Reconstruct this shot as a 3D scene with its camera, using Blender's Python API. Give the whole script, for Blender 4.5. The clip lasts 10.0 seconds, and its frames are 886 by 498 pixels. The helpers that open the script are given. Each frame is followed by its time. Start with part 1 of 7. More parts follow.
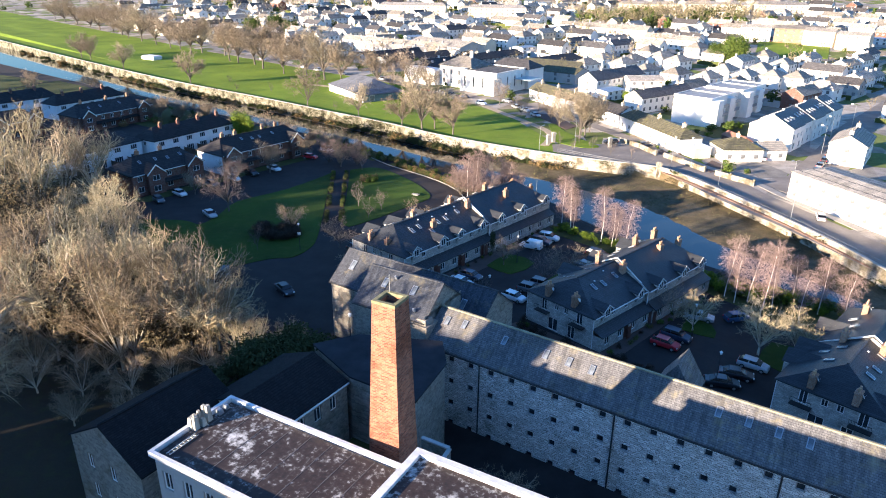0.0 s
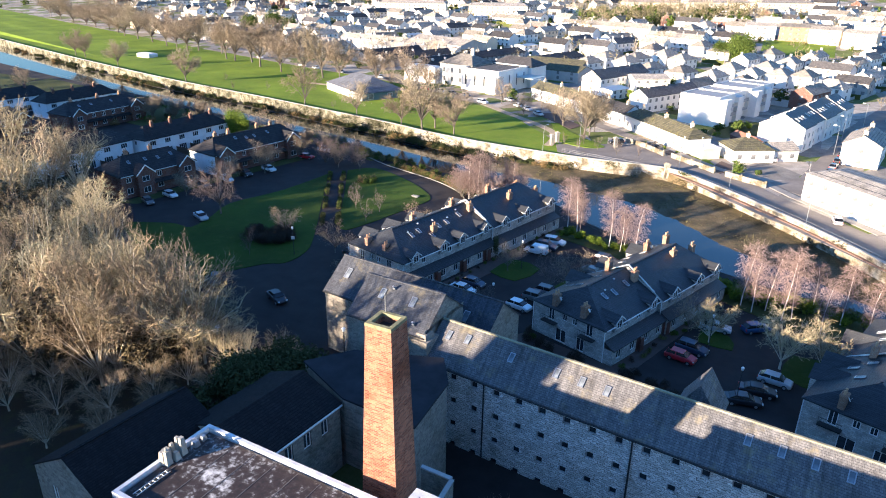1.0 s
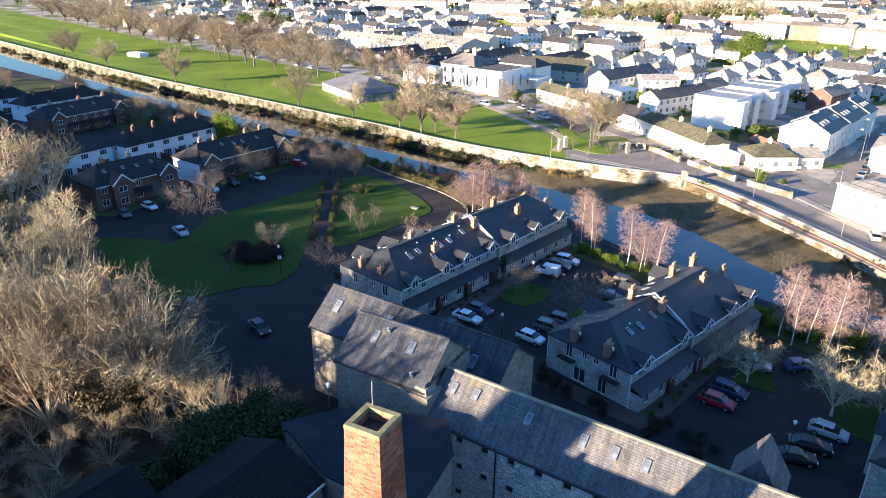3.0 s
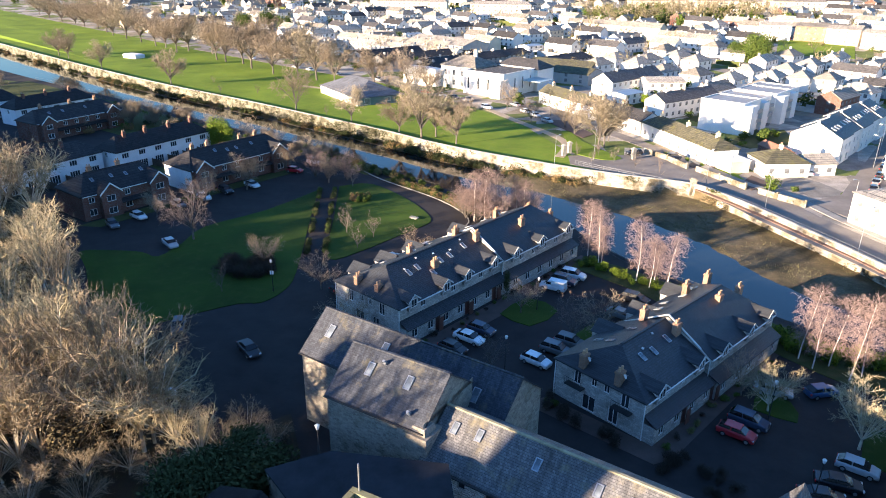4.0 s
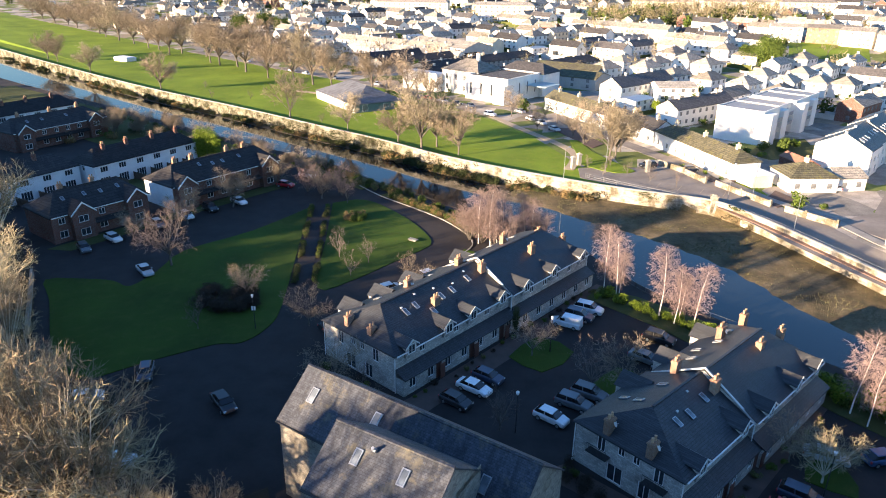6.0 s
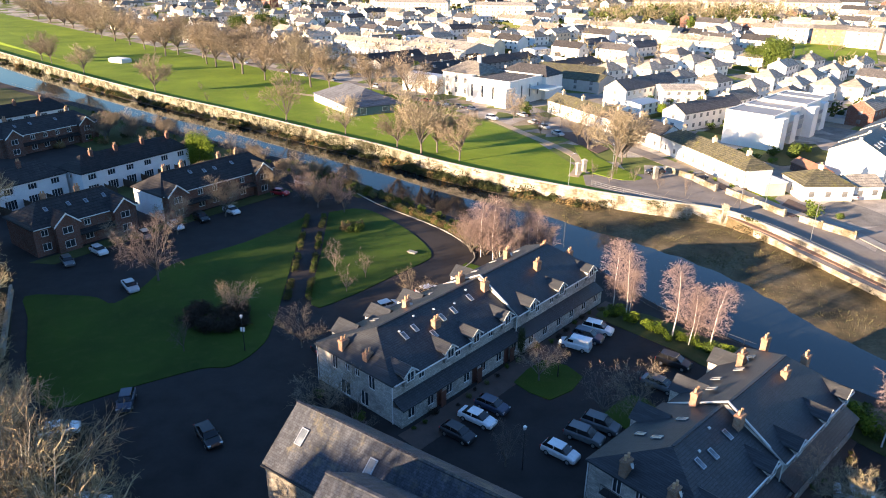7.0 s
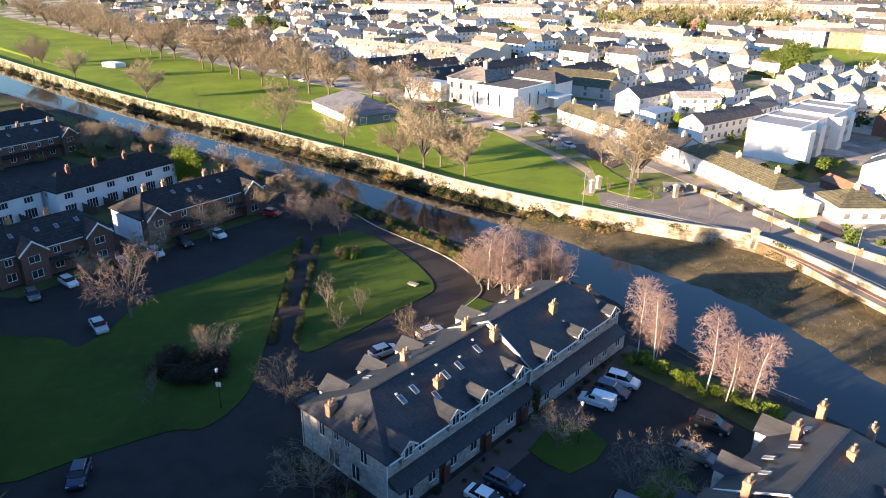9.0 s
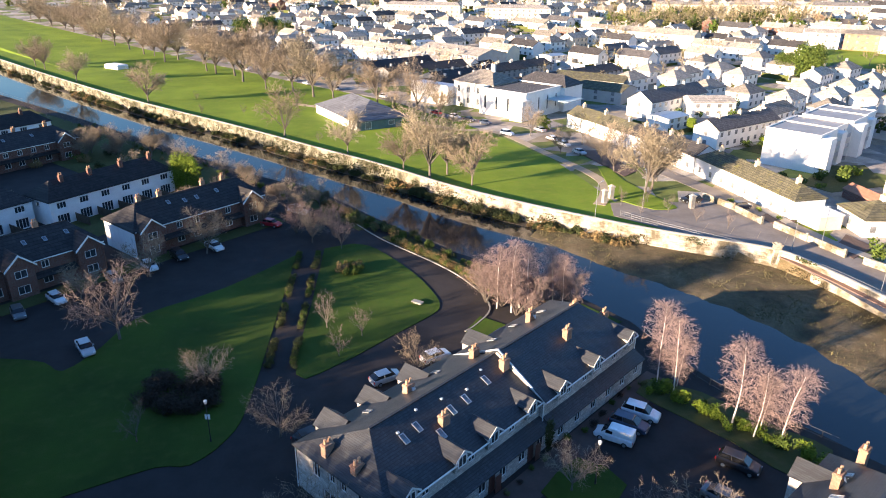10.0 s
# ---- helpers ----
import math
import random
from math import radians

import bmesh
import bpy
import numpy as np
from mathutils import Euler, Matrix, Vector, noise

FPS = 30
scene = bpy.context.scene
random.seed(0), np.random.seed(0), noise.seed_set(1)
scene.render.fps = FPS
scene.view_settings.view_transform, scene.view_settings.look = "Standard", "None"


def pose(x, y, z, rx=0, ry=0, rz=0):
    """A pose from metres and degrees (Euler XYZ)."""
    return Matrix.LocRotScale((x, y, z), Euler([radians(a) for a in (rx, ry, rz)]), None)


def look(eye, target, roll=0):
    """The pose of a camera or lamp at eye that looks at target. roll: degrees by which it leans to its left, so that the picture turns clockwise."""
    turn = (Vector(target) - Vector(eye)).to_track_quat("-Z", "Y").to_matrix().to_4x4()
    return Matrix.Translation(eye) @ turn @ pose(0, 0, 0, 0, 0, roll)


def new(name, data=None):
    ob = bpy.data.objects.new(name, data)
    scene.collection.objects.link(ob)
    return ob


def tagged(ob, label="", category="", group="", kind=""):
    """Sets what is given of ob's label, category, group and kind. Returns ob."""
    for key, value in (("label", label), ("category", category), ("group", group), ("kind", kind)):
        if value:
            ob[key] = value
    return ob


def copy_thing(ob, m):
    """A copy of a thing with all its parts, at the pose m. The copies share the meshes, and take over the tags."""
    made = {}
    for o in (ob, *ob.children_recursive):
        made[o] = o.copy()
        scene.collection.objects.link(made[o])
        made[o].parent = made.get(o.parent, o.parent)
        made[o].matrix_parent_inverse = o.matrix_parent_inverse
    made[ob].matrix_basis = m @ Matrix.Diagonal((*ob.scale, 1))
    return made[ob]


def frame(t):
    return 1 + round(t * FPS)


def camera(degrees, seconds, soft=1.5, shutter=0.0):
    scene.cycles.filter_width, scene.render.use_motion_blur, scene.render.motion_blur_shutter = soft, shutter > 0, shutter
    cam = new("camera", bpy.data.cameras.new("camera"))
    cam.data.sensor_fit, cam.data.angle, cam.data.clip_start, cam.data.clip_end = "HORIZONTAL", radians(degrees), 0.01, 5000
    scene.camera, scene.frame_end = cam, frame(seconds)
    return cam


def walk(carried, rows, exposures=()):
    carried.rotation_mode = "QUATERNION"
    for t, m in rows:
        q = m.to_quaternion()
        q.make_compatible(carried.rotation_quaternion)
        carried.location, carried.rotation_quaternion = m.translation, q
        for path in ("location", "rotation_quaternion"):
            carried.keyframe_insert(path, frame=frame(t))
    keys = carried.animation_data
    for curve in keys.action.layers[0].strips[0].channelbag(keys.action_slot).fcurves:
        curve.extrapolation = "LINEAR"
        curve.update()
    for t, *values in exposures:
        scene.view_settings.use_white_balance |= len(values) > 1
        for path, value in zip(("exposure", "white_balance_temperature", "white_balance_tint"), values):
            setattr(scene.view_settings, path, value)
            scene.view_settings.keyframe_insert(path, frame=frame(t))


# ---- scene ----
cam = camera(65.5, 10.0, 1.0)
PATH = [
    (0, (1.747, -22.207, 50.837), (1.729, -20.361, 50.068), 0.6),
    (0.5, (1.604, -19.314, 50.158), (1.587, -17.469, 49.388), 0.6),
    (1, (1.465, -16.315, 49.486), (1.448, -14.469, 48.715), 0.7),
    (1.5, (1.343, -13.389, 48.897), (1.326, -11.544, 48.125), 0.7),
    (2, (1.247, -10.301, 48.338), (1.23, -8.456, 47.566), 0.7),
    (2.5, (1.077, -7.201, 48.289), (1.061, -5.357, 47.516), 0.7),
    (4, (0.905, 1.563, 48.379), (0.887, 3.407, 47.605), 0.7),
    (4.5, (0.868, 4.57, 48.313), (0.85, 6.414, 47.54), 0.7),
    (5, (0.768, 7.604, 48.297), (0.749, 9.448, 47.523), 0.7),
    (5.5, (0.71, 10.641, 48.298), (0.69, 12.485, 47.524), 0.7),
    (7, (0.429, 19.721, 48.281), (0.408, 21.565, 47.506), 0.7),
    (7.5, (0.382, 22.767, 48.307), (0.361, 24.611, 47.533), 0.7),
    (8, (0.288, 25.826, 48.376), (0.266, 27.67, 47.602), 0.7),
    (8.5, (0.25, 28.906, 48.522), (0.228, 30.75, 47.748), 0.7),
    (9, (0.198, 32.025, 48.591), (0.166, 33.869, 47.817), 0.7),
    (9.5, (0.133, 35.08, 48.645), (0.083, 36.923, 47.872), 0.7),
    (10, (0.046, 38.162, 48.704), (-0.004, 40.006, 47.93), 0.7),
]
walk(cam, [(t, look(eye, target, roll)) for t, eye, target, roll in PATH], [(0, 2.36, 5820, 19), (2.5, 2.39, 5880, 19), (4, 2.40, 6120, 20), (5.5, 2.39, 6450, 20), (7.2, 2.37, 6800, 22), (8.5, 2.36, 6850, 23), (9.3, 2.36, 6600, 22), (10, 2.34, 6380, 22)])

# ---- light ----
SUN_AZ, SUN_EL = math.atan2(-0.505, -0.863), radians(10.6)
SUN = Vector((math.cos(SUN_AZ) * math.cos(SUN_EL), math.sin(SUN_AZ) * math.cos(SUN_EL), math.sin(SUN_EL)))
world = bpy.data.worlds.new("world")
scene.world = world
world.use_nodes = True
wn = world.node_tree
sky = wn.nodes.new("ShaderNodeTexSky")
sky.sky_type, sky.sun_disc, sky.sun_elevation = "NISHITA", False, SUN_EL
sky.sun_rotation = math.atan2(SUN.x, SUN.y) % (2 * math.pi)
back = wn.nodes["Background"]
wn.links.new(sky.outputs[0], back.inputs[0])
sky.ozone_density, sky.dust_density, sky.air_density = 6.0, 0.1, 1.4
back.inputs[1].default_value = 0.082
sun = new("sun", bpy.data.lights.new("sun", "SUN"))
sun.data.energy, sun.data.angle, sun.data.color = 5.0, radians(0.6), (1.0, 0.79, 0.51)
sun.matrix_world = look(SUN * 300, (0, 0, 0))


# ---- materials ----
def nodes_of(name, rough=0.8, metal=0.0, spec=0.5):
    m = bpy.data.materials.new(name)
    m.use_nodes = True
    t = m.node_tree
    b = t.nodes["Principled BSDF"]
    b.inputs["Roughness"].default_value, b.inputs["Metallic"].default_value = rough, metal
    b.inputs["Specular IOR Level"].default_value = spec
    return m, t, b


def link(t, a, b):
    t.links.new(a, b)


def coord(t, how="object"):
    """Object space: as it is, or folded so that x runs along a wall and y up it."""
    c = t.nodes.new("ShaderNodeTexCoord")
    if how == "object":
        return c.outputs["Object"]
    s, k, a = t.nodes.new("ShaderNodeSeparateXYZ"), t.nodes.new("ShaderNodeCombineXYZ"), t.nodes.new("ShaderNodeMath")
    link(t, c.outputs["Object"], s.inputs[0])
    if how == "wall":
        link(t, s.outputs[0], a.inputs[0]), link(t, s.outputs[1], a.inputs[1])
    else:
        a.operation = "MULTIPLY_ADD"
        link(t, s.outputs[1], a.inputs[0]), link(t, s.outputs[0], a.inputs[2])
        a.inputs[1].default_value = 0.12
    link(t, a.outputs[0], k.inputs[0]), link(t, s.outputs[2], k.inputs[1])
    return k.outputs[0]


def noise_of(t, at, scale, detail=4.0, rough=0.6):
    n = t.nodes.new("ShaderNodeTexNoise")
    n.inputs["Scale"].default_value, n.inputs["Detail"].default_value, n.inputs["Roughness"].default_value = scale, detail, rough
    link(t, at, n.inputs["Vector"])
    return n.outputs["Fac"]


def ramp(t, fac, stops):
    r = t.nodes.new("ShaderNodeValToRGB")
    while len(r.color_ramp.elements) < len(stops):
        r.color_ramp.elements.new(0.5)
    for e, (p, c) in zip(r.color_ramp.elements, stops):
        e.position, e.color = p, (*c, 1) if len(c) == 3 else c
    link(t, fac, r.inputs[0])
    return r.outputs[0]


def mixed(t, a, b, fac, how="MIX"):
    m = t.nodes.new("ShaderNodeMix")
    m.data_type, m.blend_type = "RGBA", how
    for v, i in ((a, 6), (b, 7), (fac, 0)):
        if isinstance(v, (int, float)):
            m.inputs[i].default_value = v
        elif isinstance(v, tuple):
            m.inputs[i].default_value = (*v, 1)
        else:
            link(t, v, m.inputs[i])
    return m.outputs[2]


def bump(t, b, height, strength=0.4, dist=0.05):
    n = t.nodes.new("ShaderNodeBump")
    n.inputs["Strength"].default_value, n.inputs["Distance"].default_value = strength, dist
    link(t, height, n.inputs["Height"])
    link(t, n.outputs[0], b.inputs["Normal"])


def vary(t, colour, amount=0.25):
    """Each object a little lighter or darker."""
    o, m = t.nodes.new("ShaderNodeObjectInfo"), t.nodes.new("ShaderNodeMapRange")
    m.inputs[3].default_value, m.inputs[4].default_value = 1 - amount, 1 + amount
    link(t, o.outputs["Random"], m.inputs[0])
    h = t.nodes.new("ShaderNodeHueSaturation")
    link(t, m.outputs[0], h.inputs["Value"])
    link(t, colour, h.inputs["Color"])
    return h.outputs[0]


def scaled(c, k):
    return tuple(min(1, v * k) for v in c)


def plain(name, c, rough=0.7, metal=0.0, var=0.18, scale=1.5, spec=0.5, each=0.0, relief=0.1):
    m, t, b = nodes_of(name, rough, metal, spec)
    at = coord(t)
    n1, n2 = noise_of(t, at, scale), noise_of(t, at, scale * 9)
    col = mixed(t, ramp(t, n1, [(0.3, scaled(c, 1 - var)), (0.7, scaled(c, 1 + var))]), ramp(t, n2, [(0.3, (0.8,) * 3), (0.7, (1.0,) * 3)]), 0.6, "MULTIPLY")
    if each:
        col = vary(t, col, each)
    link(t, col, b.inputs["Base Color"])
    if relief:
        bump(t, b, n2, relief, 0.03)
    return m


def bricks(name, c1, c2, mortar, w, h, gap=0.02, how="wall", rough=0.85, stain=(0.5, 0.5, 0.5), stain_at=(0.5, 0.75), depth=0.04, moss=None, each=0.0, streak=0.0, wild=1.0, spec=0.22):
    """Courses of brick, stone or slate with stains and an optional growth of moss or lichen."""
    m, t, b = nodes_of(name, rough, 0.0, spec)
    at, raw = coord(t, how), coord(t)
    warp = t.nodes.new("ShaderNodeTexNoise")
    warp.inputs["Scale"].default_value = 1.2 / w
    link(t, raw, warp.inputs["Vector"])
    wob = t.nodes.new("ShaderNodeMix")
    wob.data_type = "VECTOR"
    va = t.nodes.new("ShaderNodeVectorMath")
    va.operation = "MULTIPLY_ADD"
    va.inputs[1].default_value = (w * 0.25 * wild, h * 0.35 * wild, 0)
    link(t, warp.outputs["Color"], va.inputs[0]), link(t, at, va.inputs[2])
    k = t.nodes.new("ShaderNodeTexBrick")
    k.inputs["Color1"].default_value, k.inputs["Color2"].default_value, k.inputs["Mortar"].default_value = (*c1, 1), (*c2, 1), (*mortar, 1)
    for i, v in (("Scale", 1.0), ("Mortar Size", gap), ("Mortar Smooth", 0.3), ("Bias", 0.0), ("Brick Width", w), ("Row Height", h)):
        k.inputs[i].default_value = v
    link(t, va.outputs[0], k.inputs["Vector"])
    n1, n2 = noise_of(t, raw, 0.35, 6, 0.65), noise_of(t, raw, 5.0)
    col = mixed(t, k.outputs["Color"], ramp(t, n1, [(stain_at[0], (1, 1, 1)), (stain_at[1], stain)]), 1.0, "MULTIPLY")
    col = mixed(t, col, ramp(t, n2, [(0.3, (0.68,) * 3), (0.7, (1.12,) * 3)]), 0.8, "MULTIPLY")
    if moss:
        n3 = noise_of(t, raw, 0.5, 8, 0.7)
        col = mixed(t, col, moss, ramp(t, n3, [(0.54, (0, 0, 0)), (0.68, (0.85,) * 3)]))
    if streak:
        run = t.nodes.new("ShaderNodeVectorMath")
        run.operation = "MULTIPLY"
        run.inputs[1].default_value = (2.6, 0.22, 1) if how != "wall" else (1.6, 0.12, 1)
        link(t, at, run.inputs[0])
        col = mixed(t, col, ramp(t, noise_of(t, run.outputs[0], 1.0, 5), [(0.35, (0.6,) * 3), (0.7, (1.25,) * 3)]), streak, "MULTIPLY")
    if each:
        col = vary(t, col, each)
    link(t, col, b.inputs["Base Color"])
    hh = mixed(t, ramp(t, k.outputs["Fac"], [(0, (1, 1, 1)), (1, (0, 0, 0))]), n2, 0.35)
    bump(t, b, hh, 0.7, depth)
    return m


def glassy(name, c, rough=0.08):
    m, t, b = nodes_of(name, rough, 0.0, 0.6)
    at = coord(t)
    link(t, ramp(t, noise_of(t, at, 0.6), [(0.35, scaled(c, 0.6)), (0.65, scaled(c, 1.5))]), b.inputs["Base Color"])
    return m


def turf(name, dark, light, dry):
    m, t, b = nodes_of(name, 0.95, 0, 0.15)
    at = coord(t)
    n1, n2, n3 = noise_of(t, at, 0.05, 5), noise_of(t, at, 0.6, 6), noise_of(t, at, 9.0)
    col = mixed(t, ramp(t, n1, [(0.35, dark), (0.7, light)]), dry, ramp(t, n2, [(0.5, (0, 0, 0)), (0.8, (0.55,) * 3)]))
    col = mixed(t, col, ramp(t, n3, [(0.25, (0.65,) * 3), (0.75, (1.25,) * 3)]), 0.8, "MULTIPLY")
    link(t, col, b.inputs["Base Color"])
    bump(t, b, n3, 0.6, 0.08)
    return m


def leafy(name, c1, c2, each=0.15):
    m, t, b = nodes_of(name, 0.85, 0, 0.12)
    g = t.nodes.new("ShaderNodeNewGeometry")
    col = ramp(t, g.outputs["Random Per Island"], [(0.0, c1), (1.0, c2)])
    link(t, vary(t, col, each), b.inputs["Base Color"])
    return m


MILL_STONE = bricks("rubble_limestone", (0.80, 0.775, 0.74), (0.50, 0.485, 0.465), (0.24, 0.23, 0.215), 0.46, 0.23, 0.026, stain=(0.6, 0.56, 0.52), stain_at=(0.52, 0.72), depth=0.06, wild=6.0)
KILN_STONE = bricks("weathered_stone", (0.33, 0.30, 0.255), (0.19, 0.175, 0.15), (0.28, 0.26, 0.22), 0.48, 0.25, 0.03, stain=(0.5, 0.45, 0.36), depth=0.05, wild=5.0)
HOUSE_STONE = bricks("house_stone", (0.60, 0.56, 0.50), (0.36, 0.345, 0.32), (0.36, 0.34, 0.31), 0.45, 0.22, 0.025, depth=0.03, wild=4.0)
MILL_SLATE = bricks("old_slate", (0.19, 0.188, 0.19), (0.125, 0.126, 0.132), (0.06, 0.06, 0.064), 0.26, 0.13, 0.011, "roof", 0.6, (0.6, 0.56, 0.5), moss=(0.20, 0.175, 0.115), depth=0.02, streak=0.85)
KILN_SLATE = bricks("mossy_slate", (0.084, 0.093, 0.112), (0.052, 0.058, 0.072), (0.038, 0.042, 0.052), 0.26, 0.13, 0.01, "roof", 0.65, (0.55, 0.55, 0.55), moss=(0.17, 0.15, 0.10), depth=0.02, streak=0.8)
HOUSE_SLATE = bricks("dark_slate", (0.041, 0.046, 0.053), (0.024, 0.027, 0.032), (0.011, 0.012, 0.014), 0.26, 0.13, 0.014, "roof", 0.5, (0.75, 0.75, 0.75), depth=0.015, each=0.1, streak=0.6, spec=0.42)
TOWN_TILE = bricks("grey_tile", (0.40, 0.36, 0.30), (0.26, 0.24, 0.21), (0.11, 0.105, 0.1), 0.6, 0.35, 0.03, "roof", 0.8, (0.6, 0.58, 0.5), depth=0.04, each=0.35)
DARK_TILE = bricks("dark_tile", (0.044, 0.041, 0.041), (0.026, 0.025, 0.027), (0.012, 0.012, 0.012), 0.6, 0.35, 0.03, "roof", 0.7, (0.7, 0.7, 0.7), depth=0.04, each=0.25)
TOWN_SLATE = bricks("town_slate", (0.105, 0.10, 0.10), (0.062, 0.06, 0.062), (0.03, 0.03, 0.03), 0.6, 0.35, 0.03, "roof", 0.7, (0.7, 0.7, 0.7), depth=0.04, each=0.4)
# slate blackened to carry the shade on the roofs by the mill yard
SHADED_SLATE = bricks("black_slate", (0.022, 0.021, 0.023), (0.013, 0.013, 0.015), (0.006, 0.006, 0.006), 0.26, 0.11, 0.012, "roof", 0.95, (0.7, 0.7, 0.7), depth=0.02, streak=0.4)
MOSS_TILE = bricks("mossy_tile", (0.145, 0.135, 0.085), (0.085, 0.08, 0.055), (0.045, 0.045, 0.035), 0.5, 0.3, 0.03, "roof", 0.85, (0.7, 0.68, 0.5), moss=(0.17, 0.16, 0.05), depth=0.04)
RED_BRICK = bricks("red_brick", (0.19, 0.07, 0.048), (0.12, 0.045, 0.034), (0.19, 0.155, 0.135), 0.225, 0.075, 0.012, stain=(0.7, 0.65, 0.6), depth=0.012, each=0.1)
STACK_BRICK = bricks("stack_brick", (0.38, 0.155, 0.09), (0.15, 0.055, 0.037), (0.27, 0.165, 0.115), 0.40, 0.13, 0.016, stain=(0.62, 0.5, 0.42), stain_at=(0.48, 0.7), depth=0.02)
POT_BRICK = bricks("orange_brick", (0.38, 0.20, 0.12), (0.27, 0.135, 0.085), (0.35, 0.28, 0.22), 0.225, 0.075, 0.012, depth=0.012, each=0.15)
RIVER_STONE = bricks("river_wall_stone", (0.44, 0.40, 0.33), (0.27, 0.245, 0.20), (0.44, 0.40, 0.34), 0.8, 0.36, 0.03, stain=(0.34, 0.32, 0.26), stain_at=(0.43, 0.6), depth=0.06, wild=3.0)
RENDER = plain("white_render", (0.80, 0.77, 0.72), 0.9, var=0.06, scale=0.4, each=0.08)
CREAM = plain("cream_render", (0.66, 0.58, 0.45), 0.9, var=0.08, scale=0.4, each=0.15)
PALE = plain("pale_house_render", (0.80, 0.80, 0.79), 0.9, var=0.07, scale=0.5)
GREY_R = plain("grey_render", (0.38, 0.37, 0.35), 0.9, var=0.1, scale=0.4, each=0.2)
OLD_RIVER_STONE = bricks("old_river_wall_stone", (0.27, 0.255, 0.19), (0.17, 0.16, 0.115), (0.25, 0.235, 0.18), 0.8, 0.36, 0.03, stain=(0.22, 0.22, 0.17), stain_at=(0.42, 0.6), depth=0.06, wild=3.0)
# dark brown that stands in for the wall foot mirrored in the water
FOOT_REFLECTION = plain("wet_river_mud", (0.045, 0.037, 0.026), 0.6, var=0.4, scale=0.8)
FENCING = plain("dark_timber_fence", (0.085, 0.06, 0.042), 0.9, var=0.3, scale=3.0)
COPING = plain("coping", (0.34, 0.32, 0.27), 0.9, var=0.25, scale=0.8)
LICHEN = plain("lichen_coping", (0.29, 0.265, 0.17), 0.95, var=0.35, scale=1.2)
WHITE = plain("white_paint", (0.78, 0.78, 0.76), 0.5, var=0.04)
BARGE = plain("bargeboard_paint", (0.62, 0.62, 0.60), 0.5, var=0.05)
GALV = plain("galvanised_rail", (0.17, 0.18, 0.19), 0.55, 0.2, var=0.15)
METAL = plain("grey_metal", (0.36, 0.38, 0.40), 0.4, 0.7, var=0.1)
BLACK = plain("black_iron", (0.025, 0.026, 0.028), 0.5, var=0.2)
GLASS = glassy("window_glass", (0.035, 0.042, 0.05))
CAR_GLASS = glassy("tinted_car_glass", (0.012, 0.013, 0.015), 0.12)
TOWN_GLASS = glassy("town_window_glass", (0.16, 0.165, 0.17), 0.2)
SKYGLASS = glassy("rooflight_glass", (0.13, 0.15, 0.17), 0.15)
POT = plain("clay_pot", (0.50, 0.30, 0.17), 0.85, var=0.2)
PALE_ROOF = plain("pale_membrane_roof", (0.23, 0.24, 0.25), 0.6, var=0.12, scale=0.3)
# yard tarmac: the shade of the enclosed car parks is put into its colour
SHADED_TARMAC = plain("tarmac", (0.0275, 0.0232, 0.0225), 0.9, var=0.3, scale=0.25, spec=0.3, relief=0.3)
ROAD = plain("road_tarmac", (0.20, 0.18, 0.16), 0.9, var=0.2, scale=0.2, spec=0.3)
PAVING = plain("concrete_paving", (0.25, 0.24, 0.22), 0.9, var=0.15, scale=0.5)
PAV_TILE = bricks("pavilion_tile", (0.15, 0.16, 0.185), (0.115, 0.122, 0.14), (0.07, 0.074, 0.085), 0.6, 0.35, 0.03, "roof", 0.7, depth=0.03)
CAPSTONE = plain("mossy_capstone", (0.20, 0.19, 0.10), 0.95, var=0.4, scale=2.0)
PATHWAY = plain("gravel_path", (0.33, 0.27, 0.19), 0.95, var=0.15, scale=0.5)
BRICKPAVE = plain("red_brick_paving", (0.085, 0.055, 0.045), 0.9, var=0.2, scale=0.6)
FELT = plain("roofing_felt", (0.09, 0.08, 0.075), 0.7, var=0.4, scale=0.5)
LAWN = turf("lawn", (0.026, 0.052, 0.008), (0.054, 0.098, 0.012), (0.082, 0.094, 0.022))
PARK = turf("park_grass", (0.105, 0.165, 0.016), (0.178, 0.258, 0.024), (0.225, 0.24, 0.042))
ROUGH = turf("rough_grass", (0.05, 0.06, 0.02), (0.09, 0.10, 0.035), (0.14, 0.11, 0.06))
EARTH = turf("wood_floor", (0.030, 0.026, 0.018), (0.055, 0.045, 0.03), (0.06, 0.07, 0.02))


def patchwork(name, colours, scale):
    """Yards, drives and gardens seen from far off: uneven plots of different ground."""
    m, t, b = nodes_of(name, 0.95, 0, 0.2)
    at = coord(t)
    v = t.nodes.new("ShaderNodeTexVoronoi")
    v.inputs["Scale"].default_value = scale
    link(t, at, v.inputs["Vector"])
    s = t.nodes.new("ShaderNodeSeparateColor")
    link(t, v.outputs["Color"], s.inputs[0])
    r = t.nodes.new("ShaderNodeValToRGB")
    r.color_ramp.interpolation = "CONSTANT"
    while len(r.color_ramp.elements) < len(colours):
        r.color_ramp.elements.new(0.5)
    for i, (e, c) in enumerate(zip(r.color_ramp.elements, colours)):
        e.position, e.color = i / len(colours), (*c, 1)
    link(t, s.outputs[0], r.inputs[0])
    n1, n2 = noise_of(t, at, 0.3, 6), noise_of(t, at, 3.0, 4)
    col = mixed(t, r.outputs[0], ramp(t, n1, [(0.3, (0.6,) * 3), (0.7, (1.15,) * 3)]), 0.9, "MULTIPLY")
    col = mixed(t, col, ramp(t, n2, [(0.3, (0.7,) * 3), (0.7, (1.1,) * 3)]), 0.8, "MULTIPLY")
    link(t, col, b.inputs["Base Color"])
